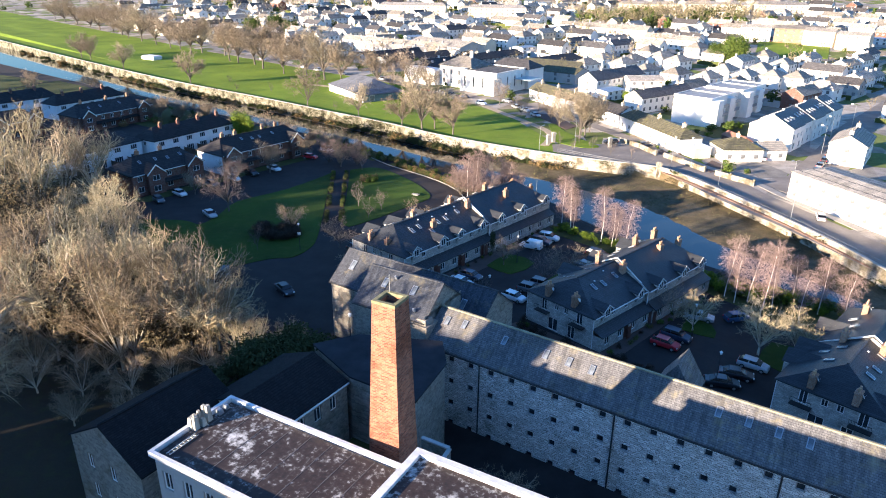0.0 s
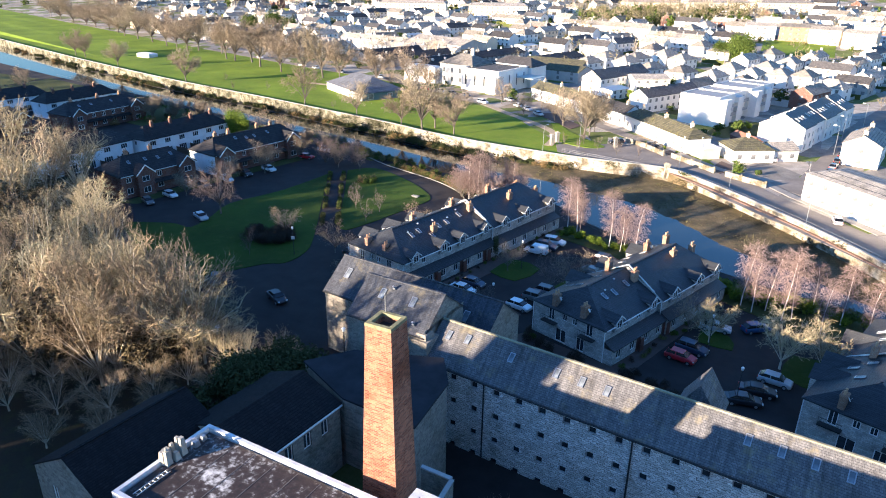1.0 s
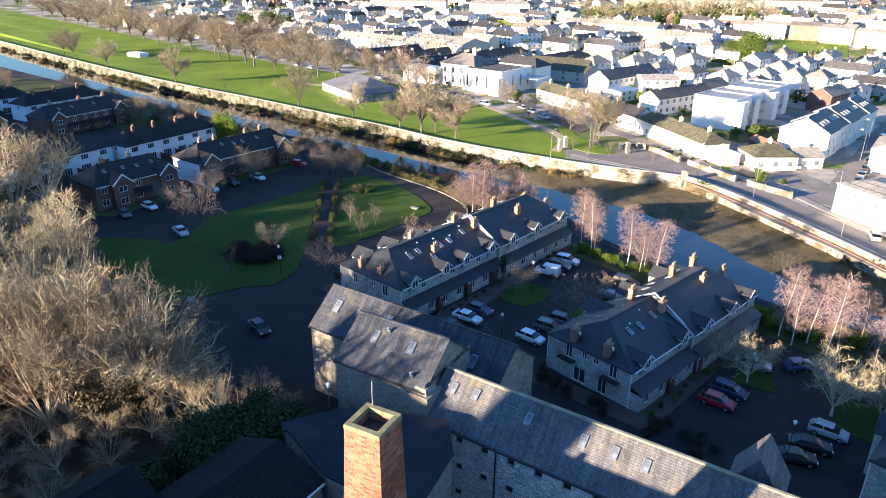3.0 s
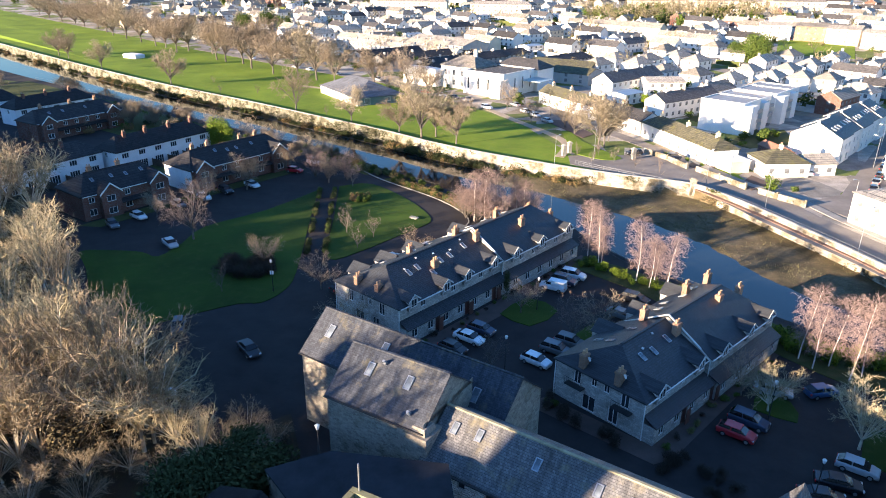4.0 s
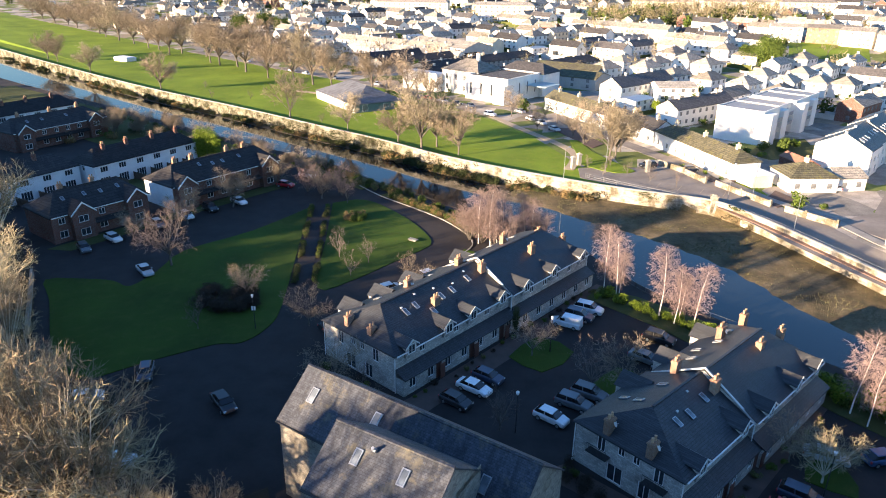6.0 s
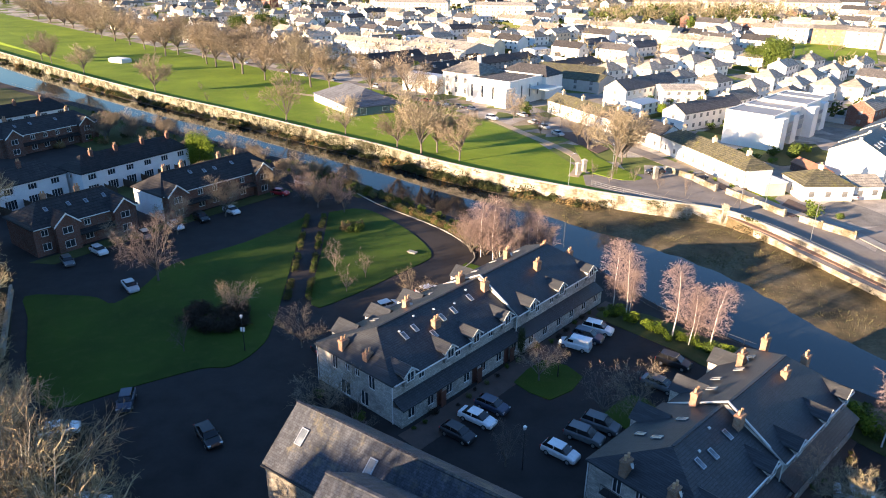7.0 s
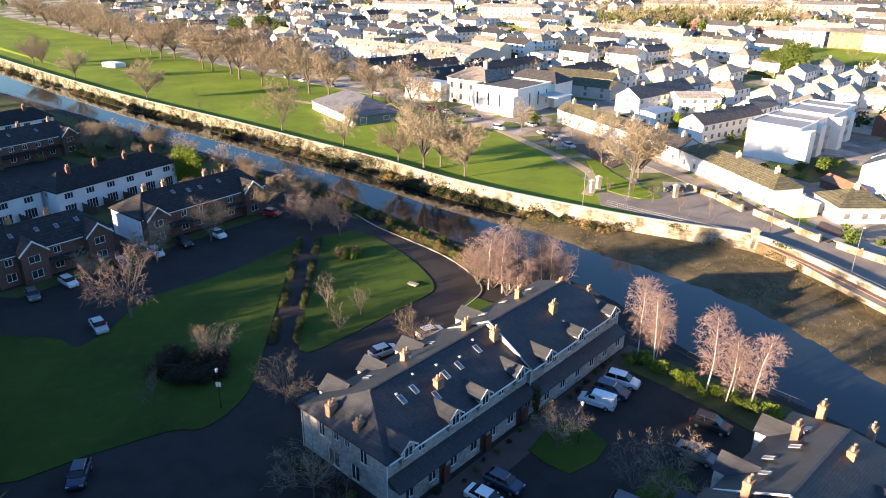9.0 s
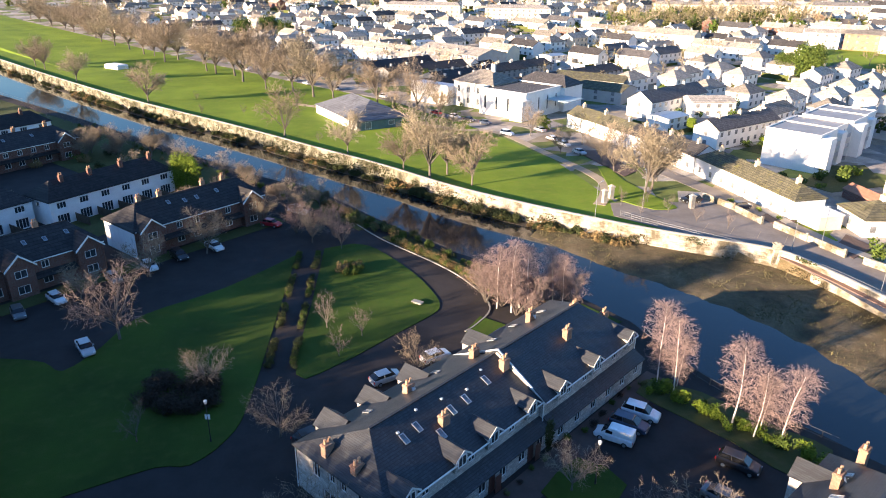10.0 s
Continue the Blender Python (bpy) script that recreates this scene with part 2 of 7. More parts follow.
    return m


TOWNGROUND = patchwork("town_ground", ((0.24, 0.225, 0.20), (0.40, 0.36, 0.31), (0.15, 0.19, 0.05), (0.30, 0.25, 0.18), (0.44, 0.40, 0.34), (0.13, 0.16, 0.045), (0.28, 0.26, 0.24)), 0.11)
m, t, b = nodes_of("mud_flat", 0.9, 0, 0.3)
at = coord(t)
n1, n2, n3 = noise_of(t, at, 0.16, 6, 0.7), noise_of(t, at, 1.1, 6, 0.7), noise_of(t, at, 6.0)
col = mixed(t, ramp(t, n1, [(0.38, (0.055, 0.043, 0.024)), (0.5, (0.13, 0.095, 0.05)), (0.62, (0.19, 0.145, 0.085))]), (0.075, 0.072, 0.035), ramp(t, n2, [(0.42, (0, 0, 0)), (0.7, (0.8,) * 3)]))
link(t, mixed(t, col, ramp(t, n3, [(0.3, (0.45,) * 3), (0.7, (1.2,) * 3)]), 0.9, "MULTIPLY"), b.inputs["Base Color"])
bump(t, b, n3, 0.9, 0.12)
MUD = m
BARK = plain("bark", (0.13, 0.112, 0.095), 0.95, var=0.3, scale=2.0)
PALEBARK = plain("pale_bark", (0.56, 0.50, 0.39), 0.95, var=0.3, scale=2.0)
BIRCHBARK = plain("birch_bark", (0.70, 0.63, 0.57), 0.9, var=0.35, scale=3.0)
TWIG = leafy("beige_twigs", (0.19, 0.16, 0.11), (0.34, 0.29, 0.20), 0.2)
TWIG_WOOD = leafy("pale_twigs", (0.25, 0.21, 0.125), (0.47, 0.40, 0.255), 0.22)
TWIG_PINK = leafy("pinkish_twigs", (0.20, 0.160, 0.105), (0.37, 0.30, 0.195), 0.2)
TWIG_FAR = leafy("olive_twigs", (0.12, 0.105, 0.06), (0.25, 0.215, 0.125), 0.25)
TWIG_RED = leafy("red_brown_twigs", (0.162, 0.130, 0.095), (0.295, 0.238, 0.170), 0.2)
TWIG_BIRCH = leafy("birch_twigs", (0.165, 0.118, 0.105), (0.28, 0.205, 0.185), 0.12)
LEAF = leafy("evergreen_leaves", (0.030, 0.055, 0.012), (0.095, 0.13, 0.025))
LEAF_BRIGHT = leafy("bright_shrub_leaves", (0.07, 0.12, 0.012), (0.17, 0.22, 0.025))
LEAF_IVY = leafy("ivy_leaves", (0.026, 0.036, 0.013), (0.062, 0.072, 0.028))
LEAF_SCRUB = leafy("bramble_leaves", (0.045, 0.038, 0.022), (0.11, 0.09, 0.05))
LEAF_OLIVE = leafy("olive_leaves", (0.055, 0.068, 0.022), (0.15, 0.14, 0.055))
# twig brown darkened to carry the shade the lawn trees stand in
TWIG_SHADED = leafy("dark_brown_twigs", (0.095, 0.075, 0.065), (0.19, 0.15, 0.13), 0.2)
TWIG_GREY = leafy("grey_olive_twigs", (0.225, 0.20, 0.13), (0.42, 0.375, 0.25), 0.22)
TWIG_ROSE = leafy("rose_brown_twigs", (0.19, 0.148, 0.10), (0.36, 0.285, 0.19), 0.22)
LEAF_BROWN = leafy("dead_leaves", (0.13, 0.095, 0.045), (0.24, 0.165, 0.075))

m, t, b = nodes_of("river_water", 0.06, 0, 0.32)
b.inputs["Base Color"].default_value = (0.012, 0.016, 0.018, 1)
at = coord(t)
wv = t.nodes.new("ShaderNodeVectorMath")
wv.operation = "MULTIPLY"
wv.inputs[1].default_value = (0.5, 0.35, 1)
link(t, at, wv.inputs[0])
bump(t, b, noise_of(t, wv.outputs[0], 1.6, 3), 0.035, 0.05)
WATER = m

m, t, b = nodes_of("flat_roof_felt", 0.75)
at = coord(t)
n1, n2 = noise_of(t, at, 0.4, 8, 0.75), noise_of(t, at, 2.6, 6)
f = mixed(t, n1, n2, 0.4)
link(t, ramp(t, f, [(0.38, (0.010, 0.007, 0.007)), (0.49, (0.028, 0.016, 0.014)), (0.53, (0.05, 0.04, 0.037)), (0.565, (0.2, 0.195, 0.19)), (0.65, (0.6, 0.59, 0.57))]), b.inputs["Base Color"])
bump(t, b, f, 0.3, 0.03)
STAINED = m


# ---- builders ----
def mesh_of(name, bm, mats):
    me = bpy.data.meshes.new(name)
    bm.to_mesh(me)
    bm.free()
    for x in mats if isinstance(mats, (list, tuple)) else [mats]:
        me.materials.append(x)
    return me


def raw_mesh(name, verts, faces, mats):
    me = bpy.data.meshes.new(name)
    me.from_pydata(verts, [], faces)
    for x in mats if isinstance(mats, (list, tuple)) else [mats]:
        me.materials.append(x)
    me.update()
    return me


def put(name, me, parent, m=None, label=""):
    ob = new(name, me)
    ob.parent = parent
    if m is not None:
        ob.matrix_basis = m
    return tagged(ob, label)


def part(name, bm, material, parent, label="", m=None):
    return put(name, mesh_of(name, bm, material), parent, m, label)


def thing(name, label, category, m, group="", kind=""):
    ob = new(name)
    ob.empty_display_size = 0.5
    ob.matrix_basis = m
    return tagged(ob, label, category, group, kind)


def box(bm, x0, x1, y0, y1, z0, z1, taper=0.0, mat=0):
    """A block; taper draws in its top."""
    vs = [bm.verts.new(p) for p in ((x0, y0, z0), (x1, y0, z0), (x1, y1, z0), (x0, y1, z0), (x0 + taper, y0 + taper, z1), (x1 - taper, y0 + taper, z1), (x1 - taper, y1 - taper, z1), (x0 + taper, y1 - taper, z1))]
    for f in ((3, 2, 1, 0), (4, 5, 6, 7), (0, 1, 5, 4), (1, 2, 6, 5), (2, 3, 7, 6), (3, 0, 4, 7)):
        bm.faces.new([vs[i] for i in f]).material_index = mat


def blocks(*boxes):
    bm = bmesh.new()
    for q in boxes:
        box(bm, *q)
    return bm


def solid(bm, loops):
    """Skins rings of equal length and closes both ends."""
    rings = [[bm.verts.new(p) for p in ring] for ring in loops]
    n = len(rings[0])
    for a, b in zip(rings, rings[1:]):
        for i in range(n):
            bm.faces.new((a[i], a[(i + 1) % n], b[(i + 1) % n], b[i]))
    bm.faces.new(rings[0][::-1]), bm.faces.new(rings[-1])


def rod(bm, a, b, r0, r1=None, n=6):
    a, b = Vector(a), Vector(b)
    q = (b - a).to_track_quat("Z", "Y")
    r1 = r0 if r1 is None else r1
    ring = [Vector((math.cos(6.2832 * i / n), math.sin(6.2832 * i / n), 0)) for i in range(n)]
    solid(bm, [[a + q @ (v * r0) for v in ring], [b + q @ (v * r1) for v in ring]])


def holed(bm, a, b, z0, z1, holes=(), deep=0.2):
    """An upright wall face from a to b (its outside on the right hand), with openings (u0, u1, z0, z1) and their reveals."""
    a, b = Vector((*a, 0)), Vector((*b, 0))
    length = (b - a).length
    u = (b - a) / length
    inward = Vector((-u.y, u.x, 0)) * deep
    us = sorted({0.0, length, *(h[0] for h in holes), *(h[1] for h in holes)})
    zs = sorted({z0, z1, *(h[2] for h in holes), *(h[3] for h in holes)})
    P = lambda s, z: a + u * s + Vector((0, 0, z))
    for s0, s1 in zip(us, us[1:]):
        for c0, c1 in zip(zs, zs[1:]):
            sm, cm = (s0 + s1) / 2, (c0 + c1) / 2
            if not any(h[0] < sm < h[1] and h[2] < cm < h[3] for h in holes):
                bm.faces.new([bm.verts.new(p) for p in (P(s0, c0), P(s1, c0), P(s1, c1), P(s0, c1))])
    for s0, s1, c0, c1 in holes:
        q = [P(s0, c0), P(s1, c0), P(s1, c1), P(s0, c1)]
        for i in range(4):
            j = (i + 1) % 4
            bm.faces.new([bm.verts.new(p) for p in (q[i], q[i] + inward, q[j] + inward, q[j])])


def roof_bm(L, D, z0, z1, hip0=0.0, hip1=0.0, over=0.3, end=0.2, thick=0.16):
    """A pitched slab over a plan L by D: hip0 and hip1 say how far the ridge is drawn in at its ends (0: gable)."""
    bm = bmesh.new()
    k = (z1 - z0) / (D / 2)
    ze = z0 - over * k
    e0, e1 = (-over if hip0 else -end), (L + over if hip1 else L + end)
    y0, y1 = -over, D + over
    r0, r1 = (hip0 if hip0 else -end), (L - hip1 if hip1 else L + end)
    top = [(e0, y0, ze), (e1, y0, ze), (e1, y1, ze), (e0, y1, ze), (r0, D / 2, z1), (r1, D / 2, z1)]
    v = [bm.verts.new(p) for p in top] + [bm.verts.new((x, y, z - thick)) for x, y, z in top]
    fs = [(0, 1, 5, 4), (2, 3, 4, 5)]
    fs += [(3, 0, 4)] + [(1, 2, 5)]
    for f in fs:
        gable = len(f) == 3 and not (hip0 if f[0] == 3 else hip1)
        if gable:
            a, b, c = f
            bm.faces.new((v[a], v[c], v[c + 6], v[a + 6])), bm.faces.new((v[c], v[b], v[b + 6], v[c + 6]))
        else:
            bm.faces.new([v[i] for i in f]), bm.faces.new([v[i + 6] for i in f[::-1]])
            if len(f) == 3:
                bm.faces.new((v[f[0]], v[f[0] + 6], v[f[1] + 6], v[f[1]]))
    bm.faces.new((v[0], v[6], v[7], v[1])), bm.faces.new((v[2], v[8], v[9], v[3]))
    return bm


def shell_bm(L, D, z0, z1, ridge, gable0, gable1, front=(), back=(), end0=(), end1=(), deep=0.2):
    """The four walls of a block with the gable ends up to the ridge."""
    bm = bmesh.new()
    holed(bm, (0, 0), (L, 0), z0, z1, front, deep)
    holed(bm, (L, 0), (L, D), z0, z1, end1, deep)
    holed(bm, (L, D), (0, D), z0, z1, back, deep)
    holed(bm, (0, D), (0, 0), z0, z1, end0, deep)
    for x, g in ((0, gable0), (L, gable1)):
        if g:
            bm.faces.new([bm.verts.new(p) for p in ((x, 0, z1), (x, D, z1), (x, D / 2, ridge - 0.1))])
    return bm


CACHE = {}


def cached(key, make):
    if key not in CACHE:
        CACHE[key] = make()
    return CACHE[key]


def window_mesh(w, h, bars=1, paint=None):
    def frame_bm():
        bm, f = bmesh.new(), 0.09
        us = [0, f]
        for i in range(bars):
            x = w * (i + 1) / (bars + 1)
            us += [x - 0.035, x + 0.035]
        us += [w - f, w]
        zs = [0, f, h - f, h]
        grid = [[bm.verts.new((u, 0.06, z)) for z in zs] for u in us]
        faces = [bm.faces.new((grid[i][j], grid[i][j + 1], grid[i + 1][j + 1], grid[i + 1][j])) for i in range(len(us) - 1) for j in range(3) if j != 1 or i % 2 == 0]
        pulled = bmesh.ops.extrude_face_region(bm, geom=faces)["geom"]
        bmesh.ops.translate(bm, verts=[v for v in pulled if isinstance(v, bmesh.types.BMVert)], vec=(0, -0.08, 0))
        bmesh.ops.recalc_face_normals(bm, faces=bm.faces)
        return mesh_of("window", bm, paint or WHITE)
    return cached(("win", round(w, 2), round(h, 2), bars, paint and paint.name), frame_bm)


def pane_mesh(w, h):
    return cached(("pane", round(w, 2), round(h, 2)), lambda: mesh_of("pane", blocks((0.02, w - 0.02, 0.03, 0.045, 0.02, h - 0.02)), GLASS))


def windows(parent, a, b, holes, bars=1, deep=0.14, name="window", paint=None):
    """A framed window with its pane in every opening of the wall from a to b."""
    ang = math.degrees(math.atan2(b[1] - a[1], b[0] - a[0]))
    base = pose(a[0], a[1], 0, 0, 0, ang)
    for u0, u1, z0, z1 in holes:
        w = put(name, window_mesh(u1 - u0, z1 - z0, bars, paint), parent, base @ pose(u0, deep, z0))
        put("pane", pane_mesh(u1 - u0, z1 - z0), w)


def darks(parent, a, b, holes, deep=0.08, name="window"):
    """Windows of houses far off: a dark glazed leaf in a pale surround."""
    ang = math.degrees(math.atan2(b[1] - a[1], b[0] - a[0]))
    base = pose(a[0], a[1], 0, 0, 0, ang)
    for u0, u1, z0, z1 in holes:
        w, h = u1 - u0, z1 - z0

        def make():
            bm = blocks((-0.08, w + 0.08, -0.03, 0.0, -0.08, 0), (-0.08, 0, -0.03, 0, 0, h), (w, w + 0.08, -0.03, 0, 0, h), (-0.08, w + 0.08, -0.03, 0, h, h + 0.08))
            box(bm, 0, w, -0.012, 0.0, 0, h, 0, 1)
            return mesh_of("window", bm, [WHITE, TOWN_GLASS])
        put(name, cached(("dark", round(w, 2), round(h, 2)), make), parent, base @ pose(u0, -0.002, z0))


def chimney(parent, x, y, z0, z1, w=0.9, d=0.55, pots=2, material=None, label=""):
    material = material or POT_BRICK
    key = ("chim", w, d, round(z1 - z0, 1), material.name)
    h = z1 - z0
    me = cached(key, lambda: mesh_of("chimney", blocks((-w / 2, w / 2, -d / 2, d / 2, 0, h - 0.25), (-w / 2 - 0.06, w / 2 + 0.06, -d / 2 - 0.06, d / 2 + 0.06, h - 0.25, h - 0.1), (-w / 2, w / 2, -d / 2, d / 2, h - 0.1, h)), material))
    c = put("chimney", me, parent, pose(x, y, z0), label)
    for i in range(pots):
        def make():
            bm = bmesh.new()
            rod(bm, (0, 0, 0), (0, 0, 0.45), 0.15, 0.11, 8)
            rod(bm, (0, 0, 0.4), (0, 0, 0.5), 0.14, 0.14, 8)
            return mesh_of("chimney_pot", bm, POT)
        put("chimney_pot", cached("pot", make), c, pose((i + 0.5) / pots * w - w / 2, 0, h))
    return c


def slope_at(L, D, z0, z1, x, f, side, lift=0.02):
    """A pose lying on the front (side 0) or back (1) slope, f of the way up from eave to ridge."""
    ang = math.degrees(math.atan2(z1 - z0, D / 2))
    y = D / 2 * f if side == 0 else D - D / 2 * f
    return pose(x, y, z0 + (z1 - z0) * f + lift, ang if side == 0 else -ang, 0, 0)


def skylight(parent, m, w=0.7, h=1.1):
    me = cached(("sky", w, h), lambda: mesh_of("skylight", blocks((-w / 2, w / 2, -h / 2, -h / 2 + 0.09, 0, 0.1), (-w / 2, w / 2, h / 2 - 0.09, h / 2, 0, 0.1), (-w / 2, -w / 2 + 0.09, -h / 2 + 0.09, h / 2 - 0.09, 0, 0.1), (w / 2 - 0.09, w / 2, -h / 2 + 0.09, h / 2 - 0.09, 0, 0.1)), METAL))
    s = put("skylight", me, parent, m)
    put("pane", cached(("skyp", w, h), lambda: mesh_of("pane", blocks((-w / 2 + 0.09, w / 2 - 0.09, -h / 2 + 0.09, h / 2 - 0.09, 0.02, 0.07)), SKYGLASS)), s)


def spread(length, n, w, z0, z1, first=None, step=None):
    """n openings of width w along a wall."""
    step = step or length / n
    first = first if first is not None else (length - step * (n - 1)) / 2
    return [(first + i * step - w / 2, first + i * step + w / 2, z0, z1) for i in range(n)]


# ---- ground, river and banks ----
BANK = [((-900, 876), (-900, 994), 71), ((-175, 295), (-190, 342), 71), ((-122, 255), (-120, 281), 68), ((-81, 222), (-72, 244), 64), ((-50, 198), (-40, 218), 55),
        ((-32, 186), (-20, 202), 46), ((-14, 166), (-3, 186.5), 38), ((-0.5, 152.5), (12, 175.5), 25), ((14, 142), (30, 164.5), 8), ((25.5, 128), (42, 158.5), 3), ((29, 119), (55.5, 152.6), 2), ((34.4, 110.3), (61, 143.7), 2),
        ((40, 104), (66, 131), 2), ((49.4, 93.2), (72, 113), 2), ((56, 86.5), (76, 98), 2), ((64.5, 80), (80, 80), 2), ((80, 62), (92, 52), 2), ((160, -120), (180, -130), 2), ((300, -400), (330, -400), 2)]
WATER_Z, NORTH_Z = -1.8, 1.0


def land(x, y):
    """Height of the ground north of the river."""
    d = 0.45 * x + 0.9 * y - 330
    return NORTH_Z + 0.045 * max(0.0, min(d, 560)) * (1 if d > 40 else max(0, d) / 40)


def ground_sheet():
    verts, faces, mats = [], [], []
    south, park = (900, 420, 200, 110, 60, 30, 14, 6, 2), (0.2, 0.5, 0.8, 1.0)
    far = (14, 34, 60, 90, 125, 165, 210, 260, 320, 390, 470, 560, 670, 820, 1100, 2200)
    for s, n, k in BANK:
        s, n = Vector(s), Vector(n)
        a, nn = Vector((-0.70, -0.714)), Vector((0.70, 0.714))
        c = (n - s).normalized()
        row = [(*(s + a * q), 0) for q in south] + [(*s, 0), (*(s + c * 0.8), -1.0), (*(s + c * 2.2), -2.6), (*(s + (n - s) * 0.5), -3.2), (*(n - c * 1.5), -2.6), (*n, -2.5), (*(n + c * 0.3), NORTH_Z)]
        for q in [k * f for f in park] + [k + q for q in far]:
            p = n + c * 0.3 + nn * q
            row.append((*p, land(p.x, p.y)))
        verts.append(row)
    w = len(verts[0])
    for i in range(len(verts) - 1):
        for j in range(w - 1):
            faces.append((i * w + j, (i + 1) * w + j, (i + 1) * w + j + 1, i * w + j + 1))
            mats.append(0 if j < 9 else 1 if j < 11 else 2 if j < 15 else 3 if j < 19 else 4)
    me = raw_mesh("ground", [p for r in verts for p in r], faces, [SHADED_TARMAC, ROUGH, MUD, PARK, TOWNGROUND])
    me.polygons.foreach_set("material_index", mats)
    return tagged(new("ground", me), "tarmac yards, river bed, park grass and town ground", "ground", kind="structure")


ground_sheet()


def slab(name, pts, z, material, label, category="ground", thick=0.12, north=False):
    bm = bmesh.new()
    top = [bm.verts.new((x, y, (land(x, y) - NORTH_Z if north else 0) + z)) for x, y in pts]
    f = bm.faces.new(top)
    f.normal_update()
    if f.normal.z < 0:
        f.normal_flip()
    r = bmesh.ops.extrude_face_region(bm, geom=[f])
    for v in r["geom"]:
        if isinstance(v, bmesh.types.BMVert):
            v.co.z += 0
    for v in top:
        v.co.z -= thick
    bmesh.ops.recalc_face_normals(bm, faces=bm.faces)
    return tagged(new(name, mesh_of(name, bm, material)), label, category, kind="structure")


def strip(pts, width):
    """The outline of a path of that width along the points."""
    left, right = [], []
    for i, p in enumerate(pts):
        a, b = Vector(pts[max(0, i - 1)]), Vector(pts[min(len(pts) - 1, i + 1)])
        d = (b - a).normalized()
        n = Vector((-d.y, d.x)) * width / 2
        left.append(tuple(Vector(p) + n)), right.append(tuple(Vector(p) - n))
    return left + right[::-1]


def smooth(pts, n=4):
    """Catmull-Rom through the points."""
    q = [Vector(p) for p in pts]
    out = []
    for i in range(len(q) - 1):
        p0, p1, p2, p3 = q[max(0, i - 1)], q[i], q[i + 1], q[min(len(q) - 1, i + 2)]
        for k in range(n):
            t = k / n
            out.append(tuple(0.5 * ((2 * p1) + (p2 - p0) * t + (2 * p0 - 5 * p1 + 4 * p2 - p3) * t * t + (3 * p1 - p0 - 3 * p2 + p3) * t ** 3)))
    return out + [tuple(q[-1])]


# water between the banks
bm = bmesh.new()
rows = [(bm.verts.new((*s, WATER_Z)), bm.verts.new((*n, WATER_Z))) for s, n, k in BANK]
for a, b in zip(rows, rows[1:]):
    bm.faces.new((a[0], b[0], b[1], a[1]))
tagged(new("river", mesh_of("river", bm, WATER)), "calm dark blue river water reflecting the sky", "river", kind="structure")

# mud flat at the foot of the far wall
random.seed(4)
edge = smooth([(14, 166), (24.8, 152.8), (37, 141.5), (43, 135), (48.3, 127.5), (52, 119), (57, 107), (64, 96), (70.5, 84), (82, 60), (95, 42)], 6)
foot = smooth([(17, 171.5), (30, 164.3), (42, 158.3), (50, 154.6), (55.3, 152.4), (61, 143.5), (66, 130.8), (72, 112.8), (76, 97.8), (80, 80), (90, 55)], 6)
verts, faces = [], []
for (x0, y0), (x1, y1) in zip(edge, foot):
    for k in range(9):
        f = k / 8
        x, y = x0 + (x1 - x0) * f, y0 + (y1 - y0) * f
        j = noise.noise(Vector((x * 0.25, y * 0.25, 0)))
        verts.append((x + j * 1.0 * (1 - f), y + j * 1.0 * (1 - f), WATER_Z - 0.06 + 0.75 * f ** 0.7 + 0.22 * j * (f > 0) * (f < 1)))
for i in range(len(edge) - 1):
    for k in range(8):
        faces.append((i * 9 + k, (i + 1) * 9 + k, (i + 1) * 9 + k + 1, i * 9 + k + 1))
me = raw_mesh("mud_bank", verts, faces, MUD)
for p in me.polygons:
    p.use_smooth = True
tagged(new("mud_bank", me), "brown mud flat with weeds beside the river", "mud bank", kind="structure")


def river_wall():
    """A battered stone wall with a coping, along the north bank."""
    line = smooth([(-420, 553), (-300, 443)] + [b[1] for b in BANK[1:-2]], 5)
    rings, caps = [], []
    for i, p in enumerate(line):
        a, b = Vector(line[max(0, i - 1)]), Vector(line[min(len(line) - 1, i + 1)])
        d = (b - a).normalized()
        n = Vector((d.y, -d.x)) * -1
        n = n if n.x + n.y > 0 else -n
        p = Vector(p)
        q = lambda off, z: (*(p + n * off), z)
        rings.append([q(-0.35, -2.8), q(-0.05, 2.05), q(0.55, 2.05), q(0.55, 0.6)])
        caps.append([q(-0.13, 2.05), q(-0.13, 2.2), q(0.25, 2.27), q(0.63, 2.2), q(0.63, 2.05)])
    turn = next(i for i, p in enumerate(line) if p[0] > -12)
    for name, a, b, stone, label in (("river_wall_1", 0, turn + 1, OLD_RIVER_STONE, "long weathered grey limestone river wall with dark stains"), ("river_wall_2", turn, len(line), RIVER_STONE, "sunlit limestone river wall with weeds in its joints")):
        wall, cope = bmesh.new(), bmesh.new()
        solid(wall, rings[a:b]), solid(cope, caps[a:b])
        for bm in (wall, cope):
            bmesh.ops.recalc_face_normals(bm, faces=bm.faces)
        w = tagged(new(name, mesh_of(name, wall, stone)), label, "wall", kind="structure")
        part("coping", cope, COPING, w)
    return line


WALL_LINE = river_wall()
w = thing("wall_pillar", "short round-topped stone pillar where the river wall bends", "pillar", pose(56.1, 152.4, 0.9))
part("shaft", blocks((-0.6, 0.6, -0.6, 0.6, -1.5, 2.1), (-0.75, 0.75, -0.75, 0.75, 2.1, 2.35), (-0.55, 0.55, -0.55, 0.55, 2.35, 2.6, 0.25)), RIVER_STONE, w)

